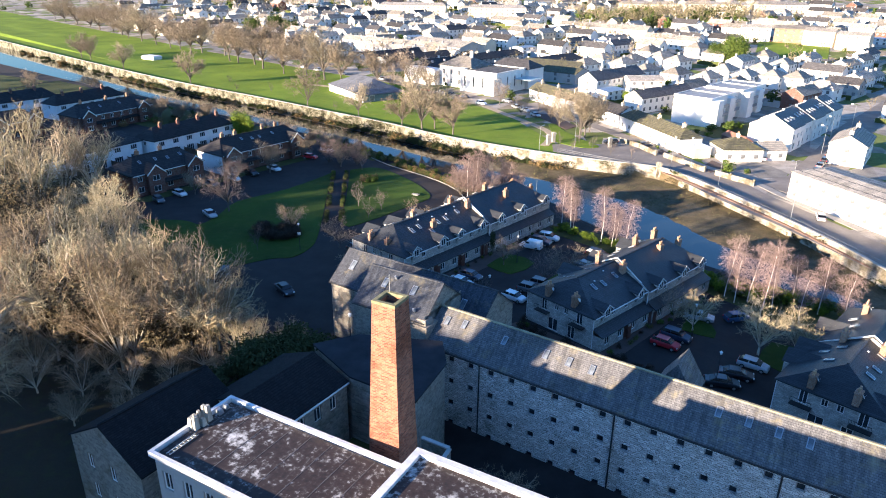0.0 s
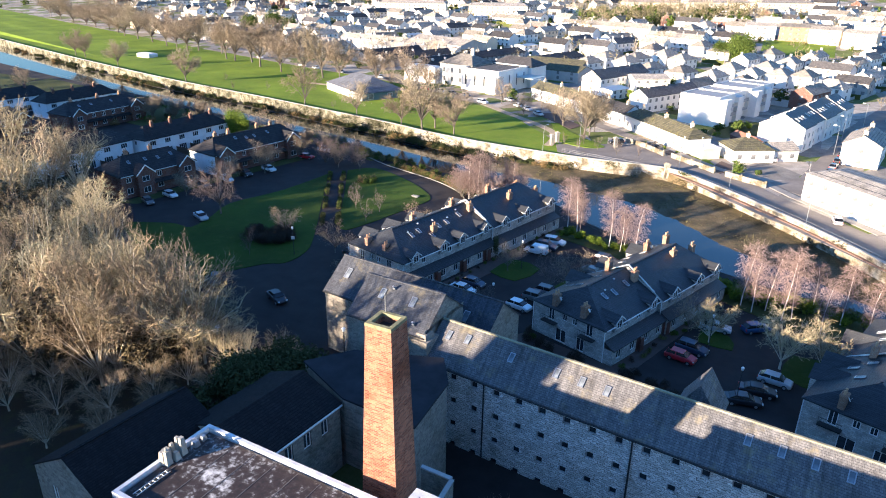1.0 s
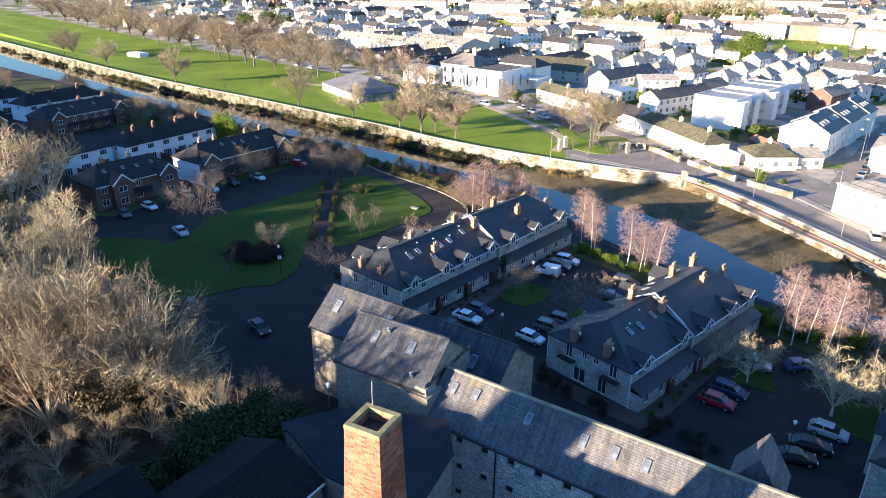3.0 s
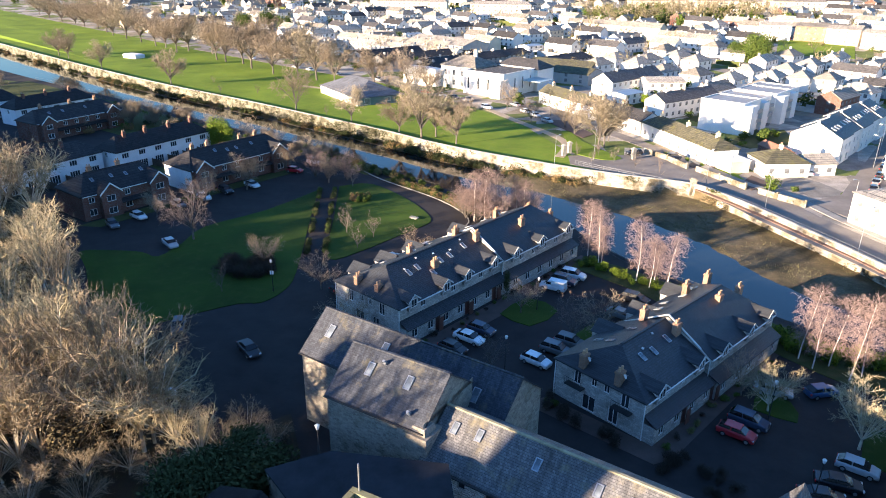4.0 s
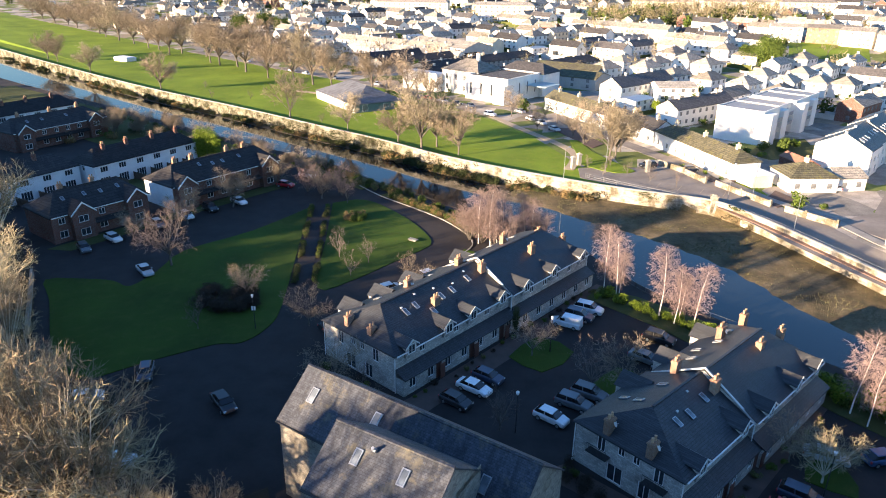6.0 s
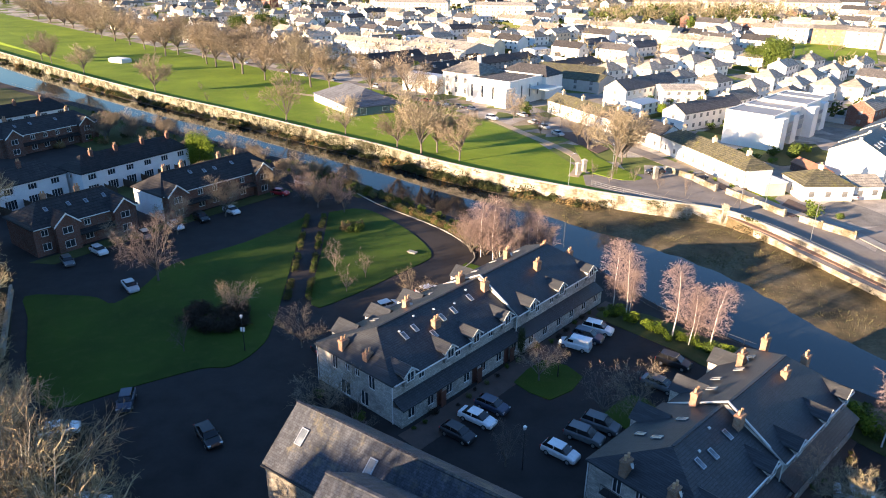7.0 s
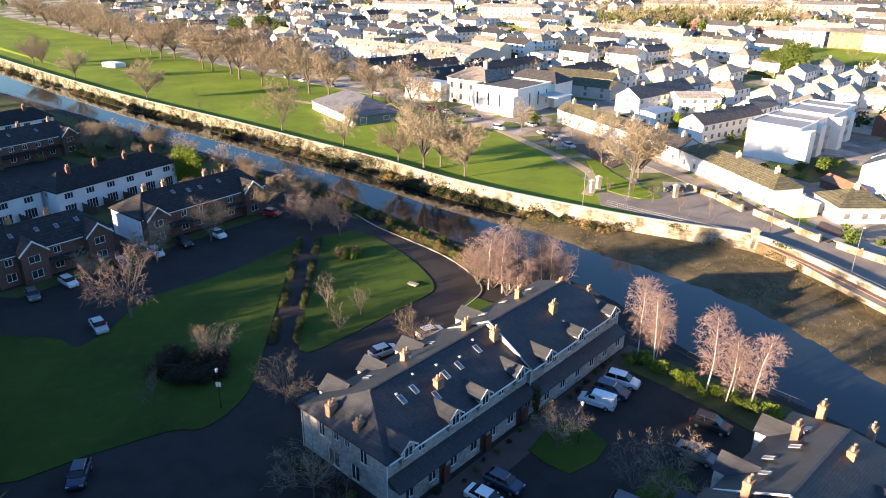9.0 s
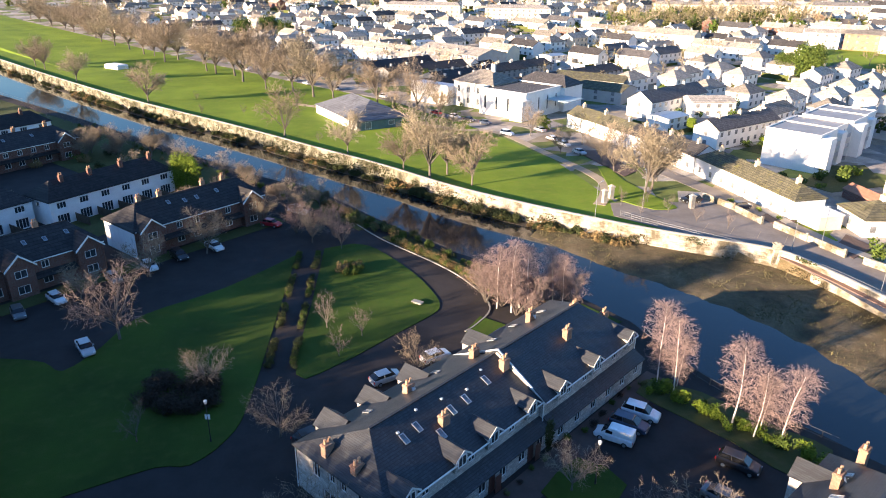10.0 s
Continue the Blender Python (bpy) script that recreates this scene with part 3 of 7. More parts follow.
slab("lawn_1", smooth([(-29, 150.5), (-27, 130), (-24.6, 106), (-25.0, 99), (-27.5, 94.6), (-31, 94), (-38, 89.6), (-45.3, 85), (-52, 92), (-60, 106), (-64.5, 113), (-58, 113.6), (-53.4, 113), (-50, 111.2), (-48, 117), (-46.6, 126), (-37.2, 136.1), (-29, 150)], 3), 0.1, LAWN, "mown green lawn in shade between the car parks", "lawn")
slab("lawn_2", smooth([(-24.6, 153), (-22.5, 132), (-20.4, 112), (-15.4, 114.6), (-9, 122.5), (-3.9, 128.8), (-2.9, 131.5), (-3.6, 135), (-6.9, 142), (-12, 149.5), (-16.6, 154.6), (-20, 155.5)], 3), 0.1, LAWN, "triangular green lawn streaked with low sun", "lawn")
slab("path_1", strip([(-27.3, 155), (-24.9, 132), (-22.5, 110)], 2.2), 0.03, SHADED_TARMAC, "dark tarmac path between two low hedges", "path", 0.05)
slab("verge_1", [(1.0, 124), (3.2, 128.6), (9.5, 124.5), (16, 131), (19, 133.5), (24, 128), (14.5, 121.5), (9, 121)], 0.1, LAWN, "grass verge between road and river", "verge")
slab("verge_2", smooth([(24, 113), (30, 110.5), (37, 103.5), (41, 100), (36, 94.5), (30.5, 101), (24, 107.5), (22, 110)], 2), 0.1, ROUGH, "planted strip along the river bank", "verge")
slab("verge_3", smooth([(43, 90), (48, 91), (56, 83), (64, 77), (58, 69), (49, 77), (44, 84)], 2), 0.1, ROUGH, "planted strip along the river bank", "verge")
slab("verge_4", strip(smooth([(-13.5, 160.4), (-8, 154.8), (-3, 149.6), (3, 141.8), (8.5, 136)], 3), 3.8), 0.1, ROUGH, "scrubby bank with low hedge beside the river", "verge")
slab("kerb_1", strip(smooth([(-20.5, 165.5), (-15.0, 158.4), (-9.6, 153.0), (-4.5, 147.9), (-1.1, 144.0), (1.5, 140.2), (4.0, 135.3), (4.7, 130.6), (2.6, 126.1), (1.0, 124.0)], 4), 0.22), 0.14, PAVING, "pale concrete kerb along the hedge", "kerb", 0.14)
slab("verge_5", strip(smooth([(-36, 182.5), (-27, 174.5), (-17.5, 164.5)], 3), 6.0), 0.1, ROUGH, "scrubby bank beside the river", "verge")
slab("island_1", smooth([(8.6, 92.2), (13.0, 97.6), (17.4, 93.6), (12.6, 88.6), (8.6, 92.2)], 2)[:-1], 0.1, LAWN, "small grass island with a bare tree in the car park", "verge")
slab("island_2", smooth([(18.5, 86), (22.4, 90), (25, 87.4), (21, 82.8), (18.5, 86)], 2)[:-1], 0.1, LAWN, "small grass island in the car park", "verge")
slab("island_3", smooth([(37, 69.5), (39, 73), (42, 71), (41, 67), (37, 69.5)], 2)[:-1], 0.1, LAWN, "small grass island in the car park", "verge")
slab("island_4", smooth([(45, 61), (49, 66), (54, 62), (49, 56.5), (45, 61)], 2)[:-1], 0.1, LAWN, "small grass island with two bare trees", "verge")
slab("forecourt_1", [(-5, 81.5), (-3.5, 83), (24.5, 115), (27, 112.5), (-2.5, 79)], 0.03, BRICKPAVE, "red brick paving along the terrace", "paving", 0.05)
slab("forecourt_2", [(10, 70), (22.6, 59.5), (25, 60.5), (46, 82.5), (43.6, 84.4), (22.4, 63.2), (13, 71.4)], 0.03, BRICKPAVE, "red brick paving along the terrace", "paving", 0.05)
slab("garden_1", [(-71, 125.5), (-66.5, 125), (-50, 147.5), (-35, 166.5), (-38, 169)], 0.05, ROUGH, "small front gardens of the brick houses", "garden", 0.06)
slab("garden_2", [(-80, 158), (-72, 150), (-60, 170), (-46, 184), (-62, 203), (-104, 236), (-175, 290), (-185, 262), (-130, 224), (-92, 196)], 0.05, ROUGH, "back gardens behind the houses", "garden", 0.06)
slab("garden_6", [(-270, 335), (-178, 288), (-186, 262), (-150, 214), (-166, 196), (-310, 300)], 0.05, ROUGH, "rough gardens beyond the estate", "garden", 0.06)
slab("wood_floor", [(-20, 30), (-24, 62), (-34, 66), (-39, 82), (-50, 84), (-68, 116), (-95, 150), (-150, 170), (-190, 60), (-120, -30), (-24, 20)], 0.04, EARTH, "leaf-strewn floor of the wood", "ground", 0.05)
slab("mill_bank", [(-20, 40), (-16, 52), (-14.5, 60), (-17, 67), (-24, 62)], 0.12, EARTH, "overgrown bank behind the mill", "ground", 0.05)

slab("road_1", [(32, 179.5), (31.2, 171.2), (44.2, 160.2), (56.5, 152.2), (60.2, 141), (63.4, 130), (70.2, 112), (76.6, 92), (88, 60), (100, 62), (88, 96), (82, 116), (76.5, 133), (74.5, 142), (69, 155.5), (64.6, 168), (63.3, 177.6), (50.4, 181)], NORTH_Z + 0.06, ROAD, "pale worn tarmac road beside the river wall", "road", 0.08)
slab("pavement_1", strip([(57.2, 151.8), (61.7, 142.2), (66.2, 130.6), (72.6, 112.6), (78, 92), (86, 68)], 2.4), NORTH_Z + 0.2, plain("boardwalk", (0.20, 0.12, 0.085), 0.9, var=0.2, scale=0.8), "reddish boarded footway behind the river wall", "pavement")
slab("pavement_2", strip([(63.5, 178.5), (65.6, 168.4), (70.2, 156), (77, 145.4), (79.5, 133), (86, 110)], 2.2), NORTH_Z + 0.18, PAVING, "concrete pavement along the cottages", "pavement")
slab("road_2", [(77.5, 144), (84.5, 128), (92, 134), (142, 205), (250, 330), (243, 336), (134, 211), (88, 149)], NORTH_Z + 0.07, ROAD, "side road climbing away between parked cars", "road", 0.08)
slab("park_path", strip(smooth([(-60, 282), (-30, 266), (-12, 253), (-1.2, 246), (7, 245.5), (13, 240), (22.7, 220), (30.8, 203), (33.3, 193), (31.8, 184.5), (29.4, 178)], 4), 2.6), NORTH_Z + 0.05, PATHWAY, "pale gravel path curving through the park", "path", 0.06)
slab("park_road", strip(smooth([(-330, 570), (-140, 398), (-80, 340), (-50, 314), (-24, 291), (-3, 263), (22, 252), (36, 232), (52, 200), (60, 180)], 4), 4.6), NORTH_Z + 0.06, ROAD, "road along the edge of the park", "road", 0.08, True)


# ---- the mill and its neighbours ----
def stone_range(name, label, m, L, D, z0, eave, ridge, rows, slate, stone, step, win=0.85, end1_holes=(), first=1.6):
    """A stone building with small square windows in rows and a slate roof."""
    ob = thing(name, label, "building", m)
    holes = [h for z in rows for h in spread(L, int((L - first) / step), win, z - win / 2, z + win / 2, first, step)]
    part("wall", shell_bm(L, D, z0, eave, ridge, True, True, holes, [], [], end1_holes, 0.3), stone, ob)
    part("roof", roof_bm(L, D, eave, ridge, 0, 0, 0.22, 0.12), slate, ob)
    windows(ob, (0, 0), (L, 0), holes, 0, 0.2, "window", METAL)
    part("ridge", blocks((-0.1, L + 0.1, D / 2 - 0.13, D / 2 + 0.13, ridge - 0.06, ridge + 0.08)), LICHEN if L > 30 else KILN_SLATE, ob, "lichened ridge tiles")
    part("gutter", blocks((-0.1, L + 0.1, -0.42, -0.28, eave - 0.36, eave - 0.24)), BLACK, ob)
    if end1_holes:
        windows(ob, (L, 0), (L, D), end1_holes, 1, 0.2)
    return ob


MILL_ANG = -33.3
mill_u, mill_n = Vector((math.cos(radians(MILL_ANG)), math.sin(radians(MILL_ANG)))), Vector((-math.sin(radians(MILL_ANG)), math.cos(radians(MILL_ANG))))
o = Vector((1.1, 51.6)) - mill_n * 4.15
mill = stone_range("mill_range", "long grey stone mill with slate roof and small square windows", pose(o.x, o.y, 0, 0, 0, MILL_ANG), 64, 8.3, -2, 9.85, 12.75, (8.72, 5.78, 2.85, 0.1), MILL_SLATE, MILL_STONE, 2.62, 0.8, first=3.95)
for x in (7.8, 23.6, 39.1, 54.6):
    bm = bmesh.new()
    rod(bm, (x, -0.12, -1), (x, -0.12, 9.6), 0.09)
    part("drainpipe", bm, BLACK, mill)
for x, f in ((1.6, 0.66), (3.9, 0.7), (9.4, 0.64), (14.5, 0.64), (17.2, 0.64), (19.8, 0.63), (32.6, 0.64), (35.3, 0.64), (37.9, 0.63), (40.5, 0.62), (48, 0.63), (50.6, 0.63)):
    skylight(mill, slope_at(64, 8.3, 9.85, 12.75, x, f, 0), 0.6, 1.1)
g = bmesh.new()
solid(g, [[(25.0, 7.4, 9.2), (29.4, 7.4, 9.2), (27.2, 7.4, 12.6)], [(25.0, 11.4, 9.2), (29.4, 11.4, 9.2), (27.2, 11.4, 12.6)]])
part("rear_gable_roof", g, MILL_SLATE, mill)
part("rear_gable_wall", blocks((25.2, 29.2, 8.3, 11.2, -1, 9.2)), MILL_STONE, mill)

o = Vector((-12.6, 69.8)) - mill_n * 4.3
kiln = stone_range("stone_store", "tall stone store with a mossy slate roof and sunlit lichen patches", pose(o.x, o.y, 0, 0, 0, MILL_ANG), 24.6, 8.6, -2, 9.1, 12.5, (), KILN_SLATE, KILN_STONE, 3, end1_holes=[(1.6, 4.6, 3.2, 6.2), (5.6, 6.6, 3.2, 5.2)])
for x, f in ((2.2, 0.55), (9.5, 0.6), (21.0, 0.42)):
    skylight(kiln, slope_at(24.6, 8.6, 9.1, 12.5, x, f, 0), 0.8, 1.5)
o = Vector((-7.6, 57.7)) - mill_n * 4.35
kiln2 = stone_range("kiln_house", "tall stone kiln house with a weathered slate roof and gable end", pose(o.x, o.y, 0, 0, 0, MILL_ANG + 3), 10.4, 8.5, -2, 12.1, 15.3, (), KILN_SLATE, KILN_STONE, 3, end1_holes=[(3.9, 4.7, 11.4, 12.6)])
for x, f in ((3.0, 0.62), (7.2, 0.62)):
    skylight(kiln2, slope_at(10.4, 8.5, 12.1, 15.3, x, f, 0), 0.7, 1.3)
for x in (4.2, 8.6):
    bm = blocks((-0.15, 0.15, -0.15, 0.15, 0, 0.3))
    rod(bm, (0, 0, 0.3), (0, 0, 0.6), 0.1, 0.14, 8)
    part("roof_vent", bm, METAL, kiln2, "", slope_at(10.4, 8.5, 12.1, 15.3, x, 0.8 if x < 5 else 0.15, 0))
pier = thing("stone_pier", "broken stone pier between kiln and mill", "wall", pose(-0.9, 49.9, -2, 0, 0, MILL_ANG))
part("masonry", blocks((-0.9, 1.2, -1.6, 0.9, 0, 13.6), (-0.7, 0.9, -1.3, 0.4, 13.6, 14.2, 0.2)), KILN_STONE, pier)


def stack():
    """Square tapered brick stack, open at the top, with a corbelled and lichened cap."""
    ob = thing("brick_chimney_stack", "tall square tapering orange-red brick mill chimney", "chimney", pose(-2.5, 22.7, 0, 0, 0, -27))
    bm = bmesh.new()
    sq = lambda h, z: [(-h, -h, z), (h, -h, z), (h, h, z), (-h, h, z)]
    solid(bm, [sq(2.0, 0), sq(1.42, 14), sq(0.99, 27.6)])
    part("shaft", bm, STACK_BRICK, ob)
    for x0, x1, y0, y1 in ((-1.06, 1.06, -1.06, -0.72), (-1.06, 1.06, 0.72, 1.06), (-1.06, -0.72, -0.72, 0.72), (0.72, 1.06, -0.72, 0.72)):
        part("rim", blocks((x0 * 0.93, x1 * 0.93, y0 * 0.93, y1 * 0.93, 27.58, 28.0)), STACK_BRICK, ob)
        part("cap", blocks((x0 * 0.95, x1 * 0.95, y0 * 0.95, y1 * 0.95, 28.0, 28.22, 0.02)), CAPSTONE, ob, "mossy stone cap")
    bm = blocks((-0.72, 0.72, -0.72, 0.72, 27.0, 27.62))
    part("flue", bm, BLACK, ob)
    bm = bmesh.new()
    rod(bm, (-0.6, 0.9, 28.2), (-0.6, 0.9, 29.6), 0.04)
    part("lightning_rod", bm, METAL, ob)


stack()


PARAPET = plain("weathered_white_paint", (0.60, 0.61, 0.63), 0.7, var=0.22, scale=1.2)


def flat_roof_mill():
    a = Vector((-20.4, 19.7))
    bdir = Vector((-16.6, 26.6)) - a
    ang = math.degrees(math.atan2(bdir.y, bdir.x)) - 90
    ob = thing("flat_roof_mill", "rendered mill block with stained felt roof and white parapet", "building", pose(a.x, a.y, 0, 0, 0, ang))
    L, D, top = 17.6, 7.9, 16.1
    rows = [h for z in (13.2, 9.6, 6.0) for h in spread(L, 8, 1.0, z, z + 1.7)]
    part("wall", shell_bm(L, D, -2, top, top, False, False, rows, [], spread(D, 3, 1.0, 13.2, 14.9), []), GREY_R, ob)
    windows(ob, (0, 0), (L, 0), rows, 1, 0.15)
    windows(ob, (0, D), (0, 0), spread(D, 3, 1.0, 13.2, 14.9), 1, 0.15)
    part("roof", blocks((0.2, L - 0.2, 0.2, D - 0.2, top - 0.1, top + 0.18)), STAINED, ob, "black roofing felt with pale worn patches")
    for x in range(1, 17, 2):
        part("felt_joint", blocks((x, x + 0.07, 0.3, D - 0.3, top + 0.18, top + 0.2)), FELT, ob)
    for q in ((-0.3, L + 0.2, -0.3, 0.02, top, top + 0.46), (-0.3, L + 0.2, D - 0.02, D + 0.3, top, top + 0.46), (-0.3, 0.02, 0.02, D - 0.02, top, top + 0.46)):
        part("parapet", blocks(q), PARAPET, ob, "white painted parapet")
    for x, y, w, h in ((0.55, 6.1, 0.5, 0.4), (0.5, 6.9, 0.4, 0.35)):
        part("vent", blocks((x - w / 2, x + w / 2, y - w / 2, y + w / 2, top + 0.15, top + 0.2 + h, 0.06)), METAL, ob)
    part("stair_turret", blocks((-0.6, 2.0, 7.95, 10.3, -2, 14.2)), PALE, ob)
    rng = random.Random(3)
    for k in range(9):
        x, y, w, h = rng.uniform(-0.2, 0.7), 3.6 + rng.uniform(0, 1.6), rng.uniform(0.3, 0.6), rng.uniform(0.5, 1.5)
        part("rubble", blocks((x - w / 2, x + w / 2, y - w / 2, y + w / 2, top + 0.15, top + 0.2 + h, 0.1)), COPING, ob, "lichened stub of an old stone chimney" if k == 0 else "")
    bm = bmesh.new()
    for y in (0.0, 0.35):
        rod(bm, (0.9 + y, 0.4, top + 0.26), (0.9 + y, 3.2, top + 0.26), 0.035)
    for i in range(8):
        rod(bm, (0.9, 0.55 + i * 0.35, top + 0.26), (1.25, 0.55 + i * 0.35, top + 0.26), 0.03)
    part("ladder", bm, METAL, ob)
    ob2 = thing("higher_roof_block", "higher block of the mill with a white parapet", "building", pose(a.x, a.y, 0, 0, 0, ang))
    part("wall", blocks((L + 0.25, 40, 1.2, 9.2, -2, 17.1)), PALE, ob2)
    part("roof", blocks((L + 0.6, 39.6, 1.6, 8.8, 17.1, 17.2)), STAINED, ob2)
    for q in ((L + 0.05, 40.2, 8.8, 9.4, 17.1, 17.5), (L + 0.05, L + 0.65, 1.0, 8.8, 17.1, 17.5), (L + 0.65, 40.2, 1.0, 1.6, 17.1, 17.5)):
        part("parapet", blocks(q), PARAPET, ob2)


flat_roof_mill()

# unseen blocks added out of view; their heights set the shadow line
for at, run, top in ((0, 32, 31.2), (32.5, 24, 31.8), (56.8, 40.5, 19), (97.6, 31.5, 19), (130, 32, 22), (162.6, 32, 26), (195, 32, 25.4), (227.6, 32, 24.4), (260, 32, 23.4)):
    far = thing("warehouse_row", "unseen stone block added out of view to shade the ground", "building", pose(-70 - 0.4983 * at, -35 + 0.8674 * at, 0, 0, 0, 119.8), "warehouse row")
    part("wall", shell_bm(run, 14, -1, top - 4.5, top, True, True), KILN_STONE, far)
    part("roof", roof_bm(run, 14, top - 4.5, top - 0.2, 0, 0, 0.3), HOUSE_SLATE, far)

# unseen gabled block added to lift the shadow line above the row
tower = thing("warehouse_tower", "unseen gabled block added to raise the shadow line", "building", pose(-82.7, -12.9, 0, 0, 0, 29.8), "warehouse row")
part("wall", shell_bm(14, 7.6, -1, 31.9, 33.9, True, True), KILN_STONE, tower)
part("roof", roof_bm(14, 7.6, 31.9, 33.9, 0, 0, 0.1), HOUSE_SLATE, tower)
gab = thing("gabled_mill_house", "stone gabled house with a dark slate roof in shade", "building", pose(-24.3, 24.2, 0, 0, 0, 58))
hs = [(2.2, 3.1, 7.4, 9.0), (5.6, 6.5, 7.4, 9.0), (2.2, 3.1, 4, 5.6), (5.6, 6.5, 4, 5.6)]
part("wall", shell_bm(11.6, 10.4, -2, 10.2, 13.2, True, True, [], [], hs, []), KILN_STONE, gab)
windows(gab, (0, 10.4), (0, 0), hs, 1, 0.12)
part("roof", roof_bm(11.6, 10.4, 10.2, 13.2, 0, 0, 0.25, 0.1), SHADED_SLATE, gab)
part("ridge", blocks((0, 11.6, 5.08, 5.32, 13.15, 13.28)), SHADED_SLATE, gab)

wing = thing("yard_wing", "two-storey stone wing with a slate roof coloured black for shade round the mill yard", "building", pose(-14.2, 29.6, 0, 0, 0, 57.3))
hs = spread(10.2, 4, 0.95, 8.4, 10.0, 1.2, 2.3)
part("wall", shell_bm(10.2, 9, -2, 10.9, 12.7, True, True, hs, [], [], []), KILN_STONE, wing)
windows(wing, (0, 0), (10.2, 0), hs, 1, 0.15)
part("roof", roof_bm(10.2, 9, 10.9, 12.7, 0, 0, 0.25, 0.1), SHADED_SLATE, wing)
part("gutter", blocks((0, 10.2, -0.4, -0.27, 10.55, 10.68)), WHITE, wing)
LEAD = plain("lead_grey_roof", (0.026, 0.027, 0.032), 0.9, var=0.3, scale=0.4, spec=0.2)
wing2 = thing("yard_range", "stone range with a smooth grey-blue flat roof beside the chimney", "building", pose(0, 0, 0))
plan = [(-8.3, 38.3), (-1.4, 34.1), (1.5, 41.1), (1.0, 45.6), (-8.4, 46.9), (-13.2, 44.6)]
bm = bmesh.new()
solid(bm, [[(x, y, -2) for x, y in plan], [(x, y, 11.1) for x, y in plan]])
part("wall", bm, KILN_STONE, wing2)
bm = bmesh.new()
grow = [(x + (x + 6) * 0.02, y + (y - 44) * 0.02) for x, y in plan]
solid(bm, [[(x, y, 11.1) for x, y in grow], [(x, y, 11.3) for x, y in grow]])
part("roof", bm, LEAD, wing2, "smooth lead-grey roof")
yard = thing("yard_enclosure", "walled mill yard with rough grass behind the chimney", "yard", pose(0, 0, 0))
plan = [(-13.4, 30.6), (-8.3, 38.2), (-1.4, 34.0), (-0.7, 32.7), (1.9, 31.2), (0.0, 26.8), (-3.4, 19.6)]
bm = bmesh.new()
solid(bm, [[(x, y, -1) for x, y in plan], [(x, y, 3.6) for x, y in plan]])
part("floor", bm, ROUGH, yard, "dark rough grass of the yard")
for p, q in zip(plan[3:], plan[4:]):
    d = Vector(q) - Vector(p)
    at = pose(p[0], p[1], 0, 0, 0, math.degrees(math.atan2(d.y, d.x)))
    part("wall", blocks((0, d.length, 0, 0.3, -1, 7.85)), KILN_STONE, yard, "", at)
    part("coping", blocks((-0.05, d.length + 0.05, -0.06, 0.36, 7.85, 8.0)), GREY_R, yard, "", at)


# ---- terraces of stone houses in the old mill grounds ----
def dormer(parent, x, eave, front, w=1.75):
    """A gabled wall dormer at the front eave, with pale bargeboards and its window."""
    d = put("dormer", cached(("dormer", w), lambda: mesh_of("dormer", blocks((-w / 2, w / 2, -0.12, 2.4, -1.1, 0.55)), HOUSE_STONE)), parent, pose(x, front, eave))

    def tri():
        bm = bmesh.new()
        solid(bm, [[(-w / 2, -0.12, 0.55), (w / 2, -0.12, 0.55), (0, -0.12, 1.2)], [(-w / 2, 2.4, 0.55), (w / 2, 2.4, 0.55), (0, 2.4, 1.2)]])
        return mesh_of("gable", bm, HOUSE_STONE)

    def roof():
        bm, h = bmesh.new(), w / 2 + 0.25
        solid(bm, [[(-h, -0.35, 0.45), (0, -0.35, 1.3), (h, -0.35, 0.45), (h, -0.35, 0.33), (0, -0.35, 1.16), (-h, -0.35, 0.33)], [(-h, 2.85, 0.45), (0, 2.85, 1.3), (h, 2.85, 0.45), (h, 2.85, 0.33), (0, 2.85, 1.16), (-h, 2.85, 0.33)]])
        return mesh_of("dormer_roof", bm, HOUSE_SLATE)

    def barge():
        bm, h = bmesh.new(), w / 2 + 0.28
        solid(bm, [[(-h, -0.42, 0.25), (0, -0.42, 1.15), (0, -0.42, 1.36), (-h, -0.42, 0.47)], [(-h, -0.36, 0.25), (0, -0.36, 1.15), (0, -0.36, 1.36), (-h, -0.36, 0.47)]])
        solid(bm, [[(h, -0.42, 0.25), (0, -0.42, 1.15), (0, -0.42, 1.36), (h, -0.42, 0.47)], [(h, -0.36, 0.25), (0, -0.36, 1.15), (0, -0.36, 1.36), (h, -0.36, 0.47)]])
        return mesh_of("bargeboard", bm, BARGE)
    put("gable", cached(("dgable", w), tri), d)
    put("dormer_roof", cached(("droof", w), roof), d)
    put("bargeboard", cached(("dbarge", w), barge), d)
    put("window", window_mesh(1.2, 1.25, 1), d, pose(-0.6, -0.2, -0.62))
    put("pane", pane_mesh(1.2, 1.25), d, pose(-0.6, -0.19, -0.62))


def back_gable(parent, x, D, eave, w=3.2):
    """A small hipped return at the back of the terrace."""
    bm = bmesh.new()
    solid(bm, [[(x - w / 2, D - 2.6, eave + 0.2), (x + w / 2, D - 2.6, eave + 0.2), (x, D - 2.6, eave + 1.5)], [(x - w / 2, D + 1.2, eave - 0.1), (x + w / 2, D + 1.2, eave - 0.1), (x, D + 1.2, eave + 1.3)]])
    part("return_roof", bm, HOUSE_SLATE, parent)
    part("return_wall", blocks((x - w / 2 + 0.2, x + w / 2 - 0.2, D - 0.3, D + 1.0, 0, eave + 0.0)), HOUSE_STONE, parent)


